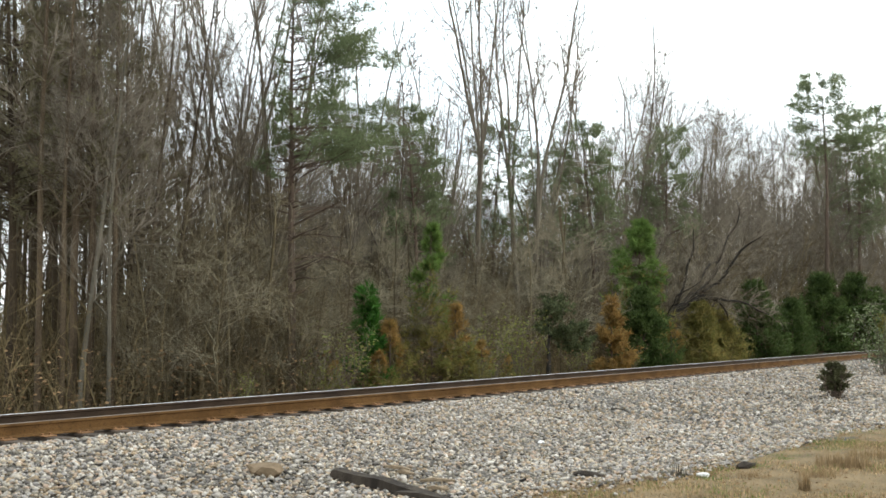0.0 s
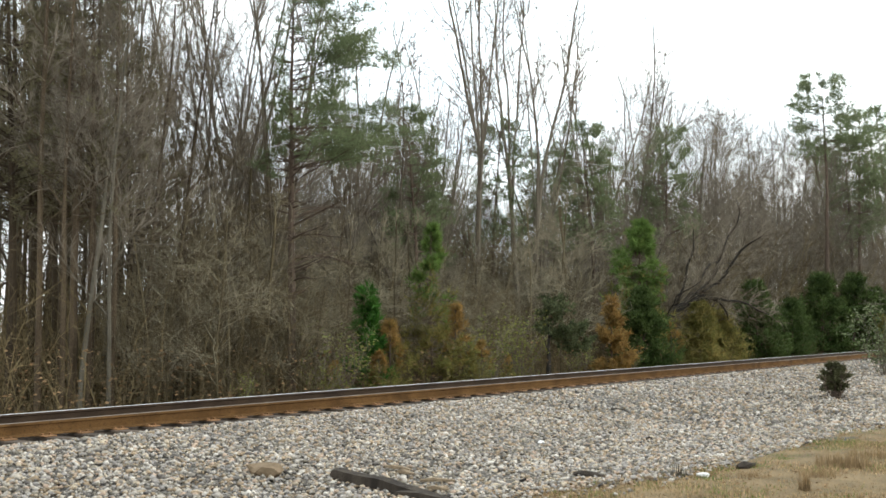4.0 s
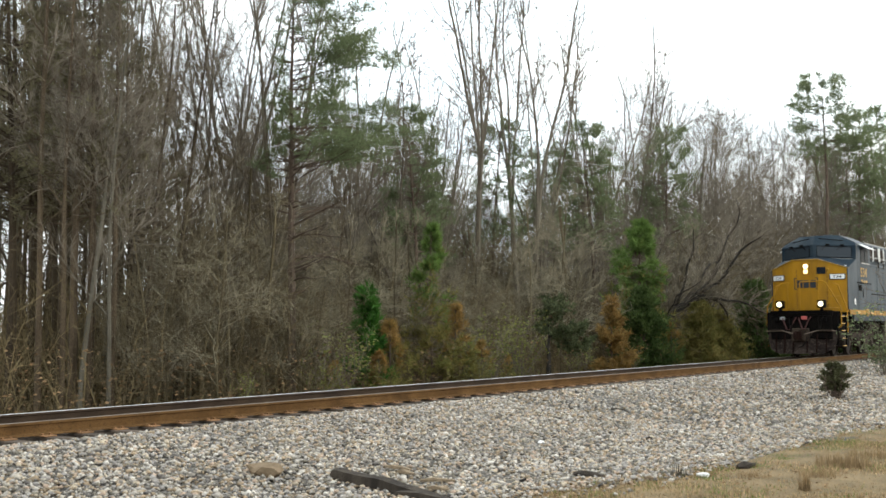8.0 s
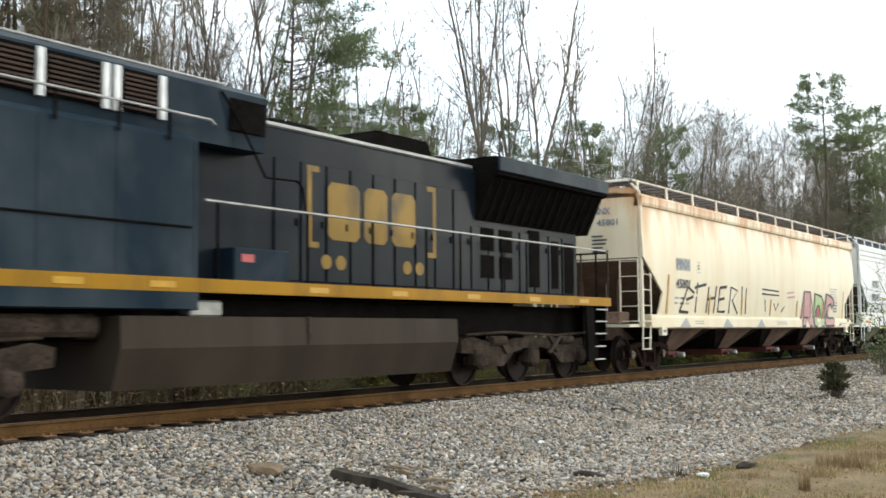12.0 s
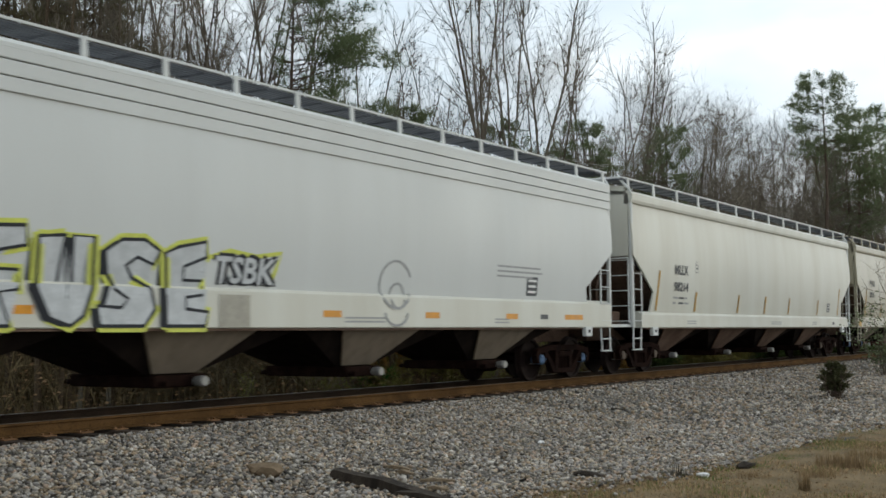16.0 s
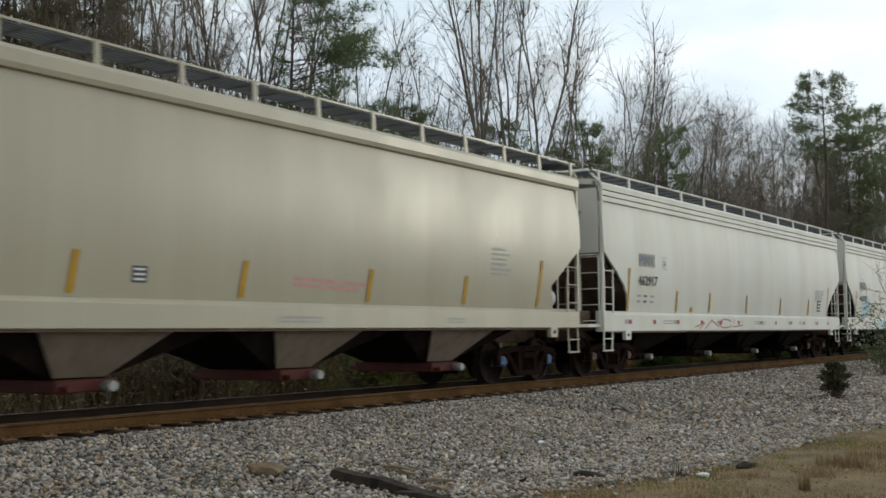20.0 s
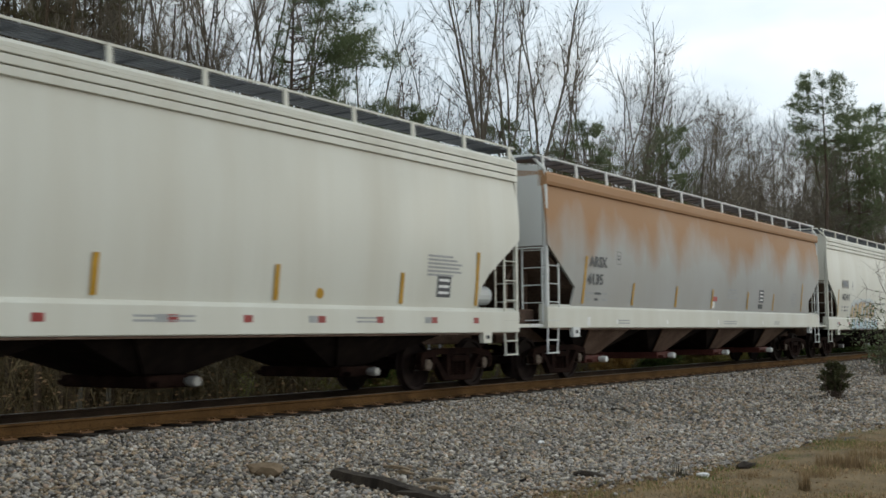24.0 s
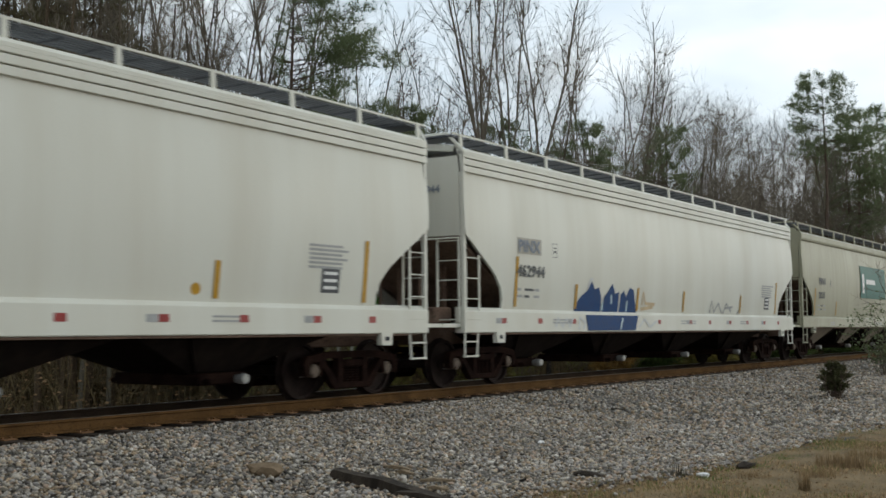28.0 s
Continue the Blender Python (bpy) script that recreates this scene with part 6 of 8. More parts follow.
    cf = Geo().add([(0.42, 0, 4.08), (0.45, 0, 4.66), (0.85, 0, 5.06)], [])
    for s in (-1, 1):
        k = len(cf.v)
        cf.v += [(1.16, s * 1.54, 4.00), (1.20, s * 1.55, 4.60), (1.36, s * 1.46, 4.76), (1.30, s * 0.8, 5.06), (1.44, s * 0.8, 5.06), (1.44, s * 1.46, 4.76), (1.44, s * 1.56, 4.60), (1.44, s * 1.56, 1.80), (1.16, s * 1.54, 1.80), (1.44, 0, 5.06)]
        for q in ((0, k, k + 1, 1), (1, k + 1, k + 2, k + 3, 2), (2, k + 3, k + 4, k + 9), (k + 2, k + 5, k + 4, k + 3), (k, k + 8, k + 7, k + 6, k + 1), (k + 1, k + 6, k + 5, k + 2)):
            cf.f.append(q if s < 0 else q[::-1])
    cf.s = [0] * len(cf.f)
    part("cab_front", cf, blue, loco)
    for s in (-1, 1):
        def facet(a, h, off):
            """A point on a front facet: a from the centre post to the side, h from its foot to its head."""
            return (0.42 + 0.74 * a + 0.035 * h - off, s * 1.545 * a, 4.08 - 0.08 * a + h * 0.58)
        edge = [(0.10, 0.12), (0.90, 0.12), (0.90, 0.90), (0.10, 0.90)]
        w = Geo().add([facet(p, q, o) for o in (0.014, -0.03) for p, q in edge], [(0, 1, 2, 3), (7, 6, 5, 4), (0, 4, 5, 1), (1, 5, 6, 2), (2, 6, 7, 3), (3, 7, 4, 0)])
        pane = part("windshield", w, M["glass"], cabob)
        part("gasket", Geo().tube([facet(p, q, 0.018) for p, q in edge + edge[:1]], 0.014, 4), blk, pane)
        for c in (0.34, 0.68):
            part("wiper", Geo().tube([facet(c, 1.0, 0.05), facet(c - 0.12, 0.66, 0.04)], 0.014, 4), blk, cabob)
            part("wiper_motor", Geo().tube([facet(c - 0.03, 1.02, 0.05), facet(c + 0.06, 1.02, 0.05)], 0.035, 6), blk, cabob)
        part("grab_bar", Geo().tube([facet(0.08, 0.0, 0.05), facet(0.5, 0.02, 0.10), facet(0.92, 0.02, 0.05)], 0.016, 5), M["steel"], cabob)
        part("brow_rail", Geo().tube([(0.66, s * 0.2, 4.92), (1.12, s * 1.05, 4.82)], 0.018, 5), blk, cabob)
        part("marker_lamp", Geo().box(0.02, 0.10, s * 1.40 - 0.05, s * 1.40 + 0.05, 3.64, 3.72, cut=0.01), M["white"], cabob)
    part("cab_roof", Geo().beam([(-1.52, 4.70), (-1.44, 4.77), (-0.80, 5.09), (0.80, 5.09), (1.44, 4.77), (1.52, 4.70), (0.8, 5.0), (-0.8, 5.0)], 1.34, 3.62), M["loco_roof"], cabob)
    part("horn", Geo().box(2.2, 2.6, -0.3, 0.1, 5.08, 5.2, cut=0.03), M["loco_roof"], cabob)
    part("antenna", Geo().box(2.75, 2.95, 0.3, 0.6, 5.08, 5.16, cut=0.02), M["steel"], cabob)
    for s in (-1, 1):
        sw = part("side_window", Geo().box(1.82, 2.95, s * 1.565 - 0.012, s * 1.565 + 0.012, 3.92, 4.50, cut=0.01), M["open_window"], cabob)
        part("window_post", Geo().box(2.42, 2.48, s * 1.58 - 0.012, s * 1.58 + 0.012, 3.92, 4.50), blue, sw)
        part("window_sill", Geo().box(1.78, 3.0, s * 1.585 - 0.02, s * 1.585 + 0.02, 3.87, 3.91), M["steel"], sw)
        part("sunshade", Geo().add([(1.60, s * 1.54, 4.70), (2.95, s * 1.54, 4.68), (3.05, s * 1.86, 4.50), (1.90, s * 1.86, 4.50), (1.60, s * 1.54, 4.68), (2.95, s * 1.54, 4.66), (3.05, s * 1.86, 4.48), (1.90, s * 1.86, 4.48)], [(0, 1, 2, 3), (7, 6, 5, 4), (0, 4, 5, 1), (1, 5, 6, 2), (2, 6, 7, 3), (3, 7, 4, 0)]), M["white"], cabob)
    # auxiliary cab behind it, with louvred air intakes above
    part("auxiliary_cab", Geo().beam([(-1.54, 1.72), (-1.54, 3.86), (-1.46, 3.94), (1.46, 3.94), (1.54, 3.86), (1.54, 1.72)], 3.3, 6.82), blue, loco)
    up = part("intake_housing", Geo().beam([(-1.30, 3.92), (-1.36, 4.76), (-1.2, 4.87), (1.2, 4.87), (1.36, 4.76), (1.30, 3.92)], 3.3, 8.3), blue, loco)
    for s in (-1, 1):
        for x0, x1 in ((3.72, 4.46), (4.62, 5.38), (5.71, 6.27)):
            fr = part("louvre_frame", Geo().box(x0, x1, s * 1.345 - 0.02, s * 1.345 + 0.02, 4.14, 4.72), M["loco_black"], up)
            for j in range(8):
                part("louvre", Geo().box(x0 + 0.02, x1 - 0.02, s * 1.375 - 0.018, s * 1.375 + 0.018, 4.17 + j * 0.066, 4.202 + j * 0.066), M["louvre"], fr)
        for x in (4.49, 5.41, 5.58, 6.30):
            part("louvre_post", Geo().box(x, x + 0.09, s * 1.37 - 0.03, s * 1.37 + 0.03, 4.11, 4.73), M["white"], up)
        part("intake_screen", Geo().box(7.56, 8.24, s * 1.345 - 0.03, s * 1.345 + 0.03, 4.17, 4.66), blk, up)
        handrail(loco, [(3.3, s * 1.58, 4.22), (7.0, s * 1.58, 4.20), (7.15, s * 1.5, 4.16)], [(x, s * 1.58, 4.20) for x in (4.6, 5.5, 6.3)], 3.80, M["steel"], blk)
        part("grab_rail", Geo().tube([(7.38, s * 1.38, 4.72), (7.80, s * 1.44, 4.1), (8.16, s * 1.46, 3.51), (8.82, s * 1.46, 3.53), (8.94, s * 1.46, 3.44), (8.98, s * 1.48, 3.06)], 0.02, 6), blk, loco)
        part("drip_rail", Geo().box(3.5, 6.7, s * 1.55 - 0.02, s * 1.55 + 0.02, 2.60, 2.63), blk, loco)
        part("door_rail", Geo().box(1.2, 3.25, s * 1.575 - 0.02, s * 1.575 + 0.02, 3.02, 3.06), blk, loco)
        part("vent_window", Geo().box(1.40, 1.82, s * 1.565 - 0.012, s * 1.565 + 0.012, 2.72, 2.96), blk, loco)
        part("side_hatch", Geo().box(2.02, 2.40, s * 1.568 - 0.012, s * 1.568 + 0.012, 2.42, 2.82, cut=0.008), M["loco_hood"], loco)
        part("fuel_plate", Geo().box(2.38, 2.68, s * 1.58 - 0.02, s * 1.58 + 0.02, 1.64, 1.96, cut=0.01), M["loco_yellow"], loco)
        part("white_plate", Geo().box(0.72, 0.88, s * 1.56 - 0.01, s * 1.56 + 0.01, 2.12, 2.36, cut=0.004), M["white"], loco)
        for x in (3.35, 4.4, 5.5, 6.75):
            part("panel_seam", Geo().box(x, x + 0.015, s * 1.543 - 0.006, s * 1.543 + 0.006, 1.95, 3.84), blue, loco)
    part("roof_edge", Geo().tube([(3.3, -1.33, 4.85), (7.45, -1.31, 4.85)], 0.025, 6), M["steel"], loco)
    # long hood
    part("long_hood", Geo().beam([(-0.84, 1.86), (-0.86, 4.46), (-0.72, 4.60), (0.72, 4.60), (0.86, 4.46), (0.84, 1.86)], 6.8, 18.6), hood, loco)
    for s in (-1, 1):
        # a pale steel tube draws the highlight along the hood's top edge
        part("hood_roof_edge", Geo().tube([(7.5, s * 0.82, 4.54), (14.4, s * 0.82, 4.54)], 0.045, 6), M["steel"], loco)
        for i in range(16):
            x = 8.9 + i * 0.6
            d = part("hood_door", Geo().box(x + 0.02, x + 0.56, s * 0.868 - 0.014, s * 0.868 + 0.014, 1.98, 4.0 if x < 14 else 3.3, cut=0.008), hood, loco)
            part("latch", Geo().box(x + 0.47, x + 0.52, s * 0.886 - 0.01, s * 0.886 + 0.01, 2.9, 3.02), M["loco_black"], d)
        # black plates laid on the hood paint the dark insides of openings
        for x0, x1, z0, z1 in ((14.63, 15.1, 2.82, 3.30), (15.3, 15.79, 2.82, 3.30), (14.63, 15.1, 2.24, 2.72), (15.3, 15.79, 2.24, 2.72), (16.47, 16.9, 2.1, 3.38), (17.42, 17.72, 2.1, 3.2), (18.0, 18.41, 2.0, 3.2)):
            part("hood_opening", Geo().box(x0, x1, s * 0.885 - 0.012, s * 0.885 + 0.012, z0, z1), blk, loco)
    part("exhaust_outlet", Geo().prism([(11.6, 4.58), (13.5, 4.58), (13.3, 4.94), (11.8, 4.94)], -0.55, 0.55), blk, loco)
    part("roof_blower", Geo().box(9.2, 10.4, -0.5, 0.5, 4.58, 4.76, cut=0.06), blk, loco)
    part("roof_hatch", Geo().box(13.6, 14.4, -0.62, 0.62, 4.58, 4.70, cut=0.04), blk, loco)
    # radiator wings overhang at the rear; shadow beneath put into black core and slats
    part("radiator_core", Geo().beam([(-0.9, 3.45), (-1.30, 4.32), (-1.44, 4.36), (-1.44, 4.70), (-1.36, 4.76), (1.36, 4.76), (1.44, 4.70), (1.44, 4.36), (1.30, 4.32), (0.9, 3.45)], 14.5, 19.1), blk, loco)
    for s in (-1, 1):
        part("radiator_wing", Geo().box(14.45, 19.1, s * 1.47 - 0.03, s * 1.47 + 0.03, 4.42, 4.74, cut=0.02), M["loco_blue"], loco)
        for i in range(14):
            x = 14.7 + i * 0.32
            a, b = (s * 0.93, 3.46), (s * 1.33, 4.30)
            part("radiator_slat", Geo().add([(x, a[0], a[1]), (x + 0.05, a[0], a[1]), (x + 0.05, b[0], b[1]), (x, b[0], b[1]), (x, a[0] + s * 0.05, a[1]), (x + 0.05, a[0] + s * 0.05, a[1]), (x + 0.05, b[0] + s * 0.05, b[1]), (x, b[0] + s * 0.05, b[1])], [(4, 5, 6, 7), (0, 4, 7, 3), (1, 2, 6, 5), (0, 1, 5, 4), (3, 7, 6, 2)]), blk, loco)
    part("rear_hood", Geo().box(18.5, 18.75, -0.8, 0.8, 1.86, 4.2, cut=0.03), hood, loco)
    # side handrails
    for s in (-1, 1):
        handrail(loco, [(7.0, s * 1.48, 3.04), (13.0, s * 1.48, 3.03), (18.9, s * 1.48, 3.03)], [(x, s * 1.48, 3.03) for x in (7.23, 9.03, 10.58, 12.05, 13.09, 14.49, 15.42, 16.88, 18.42)], 1.86, M["steel"], blk)
    part("rear_handrail", Geo().tube([(19.1, -1.4, 3.0), (19.1, -0.7, 3.0), (19.1, 0.7, 3.0), (19.1, 1.4, 3.0)], 0.022, 6), blk, loco)
    for y in (-1.42, -0.7, 0.7, 1.42):
        part("rear_stanchion", Geo().tube([(19.1, y, 1.8), (19.1, y, 3.0)], 0.022, 6), M["tank_grey"], loco)
    # battery box with a red tag beside the walkway
    part("battery_box", Geo().box(7.72, 8.86, -1.28, -0.8, 1.86, 2.42, cut=0.02), blue, loco)
    part("warning_tag", Geo().box(7.86, 8.1, -1.29, -1.284, 2.2, 2.32), M["red_paint"], loco)
    # fuel tank
    part("fuel_tank", Geo().beam([(-1.50, 1.36), (-1.52, 0.92), (-1.34, 0.36), (1.34, 0.36), (1.52, 0.92), (1.50, 1.36)], 5.62, 12.94), M["tank_grey"], loco, "dusty grey fuel tank")
    part("tank_seam", Geo().box(9.0, 9.06, -1.535, 1.535, 0.94, 1.37), M["truck_grime"], loco)
    for x in (5.1, 5.35):
        part("air_tank", Geo().tube([(x - 1.2, -1.15, 1.22), (x + 0.1, -1.15, 1.22)], 0.17, 12), M["truck_grime"], loco)
    part("filler", Geo().box(6.9, 7.5, -1.3, -1.0, 1.36, 1.6, cut=0.03), M["steel"], loco)
    # numbers and gold emblem: plain blocks between brackets, with dots below
    flat = lambda z: -1.572
    vs, fs = lettering("534", 0.40, 0.98)
    part("cab_number", on_side(Geo(), vs, fs, 1.68, 3.30, flat), M["gold"], loco, "534")
    bolt = [(1.72, 3.16), (2.0, 3.20), (1.98, 3.10), (2.3, 3.20), (2.28, 3.12), (2.72, 3.20), (2.68, 3.08), (2.42, 3.06), (2.44, 3.12), (2.1, 3.02), (2.12, 3.10), (1.9, 3.06)]
    part("cab_bolt", on_side(Geo(), bolt, [tuple(range(12))], 0, 0, flat), M["gold"], loco)
    hs = lambda z: -0.884
    for x, d in ((9.64, 1), (13.12, -1)):
        o = [(x + d * a, z) for a, z in ((0, 2.56), (0.27, 2.56), (0.27, 2.66), (0.10, 2.66), (0.10, 3.86), (0.27, 3.86), (0.27, 3.96), (0, 3.96))][::d]
        part("emblem_bracket", on_side(Geo(), o, [tuple(range(8))], 0, 0, hs), M["dull_gold"], loco, "faded gold bracket")
    for x0, x1 in ((10.13, 10.93), (11.05, 11.68), (11.80, 12.49)):
        o = [(x0 + 0.1, 2.72), (x1 - 0.1, 2.72), (x1, 2.82), (x1, 3.63), (x1 - 0.1, 3.73), (x0 + 0.1, 3.73), (x0, 3.63), (x0, 2.82)]
        part("emblem_block", on_side(Geo(), o, [tuple(range(8))], 0, 0, hs), M["dull_gold"], loco, "faded gold emblem block")
    for x in (10.09, 10.45, 12.24, 12.61):
        pts = [(0.13 * math.cos(a * 0.5236), 0.13 * math.sin(a * 0.5236)) for a in range(12)]
        part("emblem_dot", on_side(Geo(), pts, [tuple(range(12))], x, 2.33, hs), M["dull_gold"], loco, "faded gold dot")
    return loco, six_wheel_truck(loco, 2.3) + six_wheel_truck(loco, 16.1)


def lengthen(thing_, k):
    """Draw a car out to its true length, its wheels and their bearings excepted."""
    seen = set()
    for o in thing_.children_recursive:
        o.location.x *= k
        if o.name.startswith("wheelset") or o.data in seen:
            continue
        seen.add(o.data)
        co = np.empty(len(o.data.vertices) * 3, dtype=np.float32)
        o.data.vertices.foreach_get("co", co)
        co[0::3] *= k
        o.data.vertices.foreach_set("co", co)
        o.data.update()


# ---- trees ----
def limb(g, rng, p, d, length, r0, r1, segs, sides, wobble, lift, slot=0):
    """A bending, tapering limb. Returns its points, directions and radii."""
    path, dirs, radii = [Vector(p)], [Vector(d).normalized()], [r0]
    cur, way = Vector(p), Vector(d).normalized()
    for i in range(segs):
        way = (way + Vector((rng.gauss(0, wobble), rng.gauss(0, wobble), rng.gauss(0, wobble) + lift))).normalized()
        cur = cur + way * (length / segs)
        path.append(cur.copy())
        dirs.append(way.copy())
        radii.append(r0 + (r1 - r0) * (i + 1) / segs)
    g.tube(path, radii, sides, slot, caps=False)
    return path, dirs, radii


def spike(g, p, d, length, r):
    """A twig's end: a slim blade that tapers to its tip."""
    u = d.orthogonal().normalized() * r
    u.rotate(Matrix.Rotation(p.x * 40 + p.z * 23, 3, d))
    a, b, e = p + u, p - u, p + d * length
    g.add([a[:], b[:], e[:]], [(0, 1, 2)])


def off_way(rng, d, angle):
    """A direction that leaves d by an angle, at a random turn about it."""
    o = d.orthogonal().normalized()
    o.rotate(Matrix.Rotation(rng.uniform(0, 6.283), 3, d))
    return (d * math.cos(angle) + o * math.sin(angle)).normalized()


def bare_tree_meshes(seed, height, spread=0.28, first=0.4, limbs=15, lean=0.03, thick=0.0095, twig_mul=1.0, lift=0.05, coarse=False, wave=0.045, slant=(30, 62)):
    """Trunk-with-limbs and twig meshes of a leafless tree."""
    rng = random.Random(seed)
    wood, fine = Geo(), Geo()
    path, dirs, radii = limb(wood, rng, (0, 0, -0.3), (rng.gauss(0, lean), rng.gauss(0, lean), 1), height * 0.93, height * thick, 0.025, 12, 7, wave, 0.05)

    def sub(p, d, length, r, level):
        g = wood if level == 1 and slant[1] < 80 else fine
        segs, sides = (((4, 3), (1, 3)) if coarse else ((5, 4), (2, 3)))[level - 1]
        pp, dd, rr = limb(g, rng, p, d, length, r, max(0.006, r * 0.25), segs, sides, (0.13, 0.19)[level - 1], lift)
        for _ in range(int((9, 8 * twig_mul)[level - 1] + rng.random())):
            k = rng.uniform(0.2, 1.0) * (len(pp) - 1)
            i = min(int(k), len(pp) - 2)
            q = pp[i].lerp(pp[i + 1], k - i)
            way = off_way(rng, dd[i], radians(rng.uniform(22, 60)))
            if level == 1:
                sub(q, way, length * rng.uniform(0.3, 0.6), max(0.008, rr[i] * 0.5), 2)
            else:
                spike(fine, q, (way + Vector((0, 0, lift * 3))).normalized(), length * rng.uniform(0.55, 1.05), max(0.0055, min(0.0085, rr[i] * 0.5)))
    for j in range(limbs):
        f = first + (0.98 - first) * (j + rng.random()) / limbs
        k = f * (len(path) - 1)
        i = min(int(k), len(path) - 2)
        q = path[i].lerp(path[i + 1], k - i)
        ang = radians(rng.uniform(*slant) * (1.1 - 0.4 * f))
        sub(q, off_way(rng, dirs[i], ang), height * spread * rng.uniform(0.6, 1.15) * (1.25 - 0.85 * f), max(0.012, radii[i] * rng.uniform(0.35, 0.55)), 1)
    return wood, fine


def vase_tree_meshes(seed, height, fork, stems, open_, side=17, thick=0.007):
    """A leafless tree whose trunk divides into long stems that bend upright."""
    rng = random.Random(seed)
    wood, fine = Geo(), Geo()
    r0 = height * thick
    path, dirs, radii = limb(wood, rng, (0, 0, -0.3), (rng.gauss(0, 0.02), rng.gauss(0, 0.02), 1), height * fork + 0.3, r0, r0 * 0.72, 6, 7, 0.02, 0.05)
    for j in range(stems):
        q = path[-1 - j % 2]
        a = 6.283 * (j + rng.uniform(-0.25, 0.25)) / stems
        lean = open_ * rng.uniform(0.6, 1.5)
        length = height * (1 - fork) * rng.uniform(0.8, 1.0)
        pp, dd, rr = limb(wood, rng, q, (math.cos(a) * lean * 1.6, math.sin(a) * lean * 1.6, 1), length, r0 * rng.uniform(0.4, 0.6), 0.02, 8, 5, 0.055, 0.05)
        for _ in range(side):
            k = rng.uniform(0.12, 0.97) * (len(pp) - 1)
            i = min(int(k), len(pp) - 2)
            b = limb(wood, rng, pp[i].lerp(pp[i + 1], k - i), off_way(rng, dd[i], radians(rng.uniform(18, 42))), length * rng.uniform(0.14, 0.36) * (1.2 - 0.7 * k / len(pp)), max(0.014, rr[i] * 0.42), 0.008, 4, 3, 0.11, 0.07)
            for _ in range(7):
                m = rng.randrange(1, len(b[0]))
                tw = limb(fine, rng, b[0][m], off_way(rng, b[1][m], radians(rng.uniform(18, 50))), length * rng.uniform(0.05, 0.13), 0.009, 0.005, 2, 3, 0.14, 0.05)
                for _ in range(4):
                    n = rng.randrange(0, len(tw[0]))
                    spike(fine, tw[0][n], off_way(rng, tw[1][n], radians(rng.uniform(15, 55))), rng.uniform(0.25, 0.7), 0.006)
    # low side branches on the trunk
    for _ in range(8):
        k = rng.uniform(0.45, 0.98) * (len(path) - 1)
        i = min(int(k), len(path) - 2)
        b = limb(wood, rng, path[i].lerp(path[i + 1], k - i), off_way(rng, dirs[i], radians(rng.uniform(35, 65))), height * rng.uniform(0.08, 0.2), 0.03, 0.01, 4, 3, 0.12, 0.05)
        for _ in range(9):
            m = rng.randrange(1, len(b[0]))
            spike(fine, b[0][m], off_way(rng, b[1][m], radians(rng.uniform(20, 60))), rng.uniform(0.4, 1.1), 0.008)
    return wood, fine


def needle_tuft(g, rng, p, d, size, n, wide=0.012, slot=0):
    """A spray of needles as slim blades that fan out of one point."""
    for _ in range(n):
        w = off_way(rng, d, radians(rng.uniform(8, 85)))
        side = w.orthogonal().normalized() * wide
        side.rotate(Matrix.Rotation(rng.uniform(0, 6.28), 3, w))
        e = p + w * size * rng.uniform(0.7, 1.15)
        g.add([tuple(p + side), tuple(p - side), tuple(e)], [(0, 1, 2)], slot)


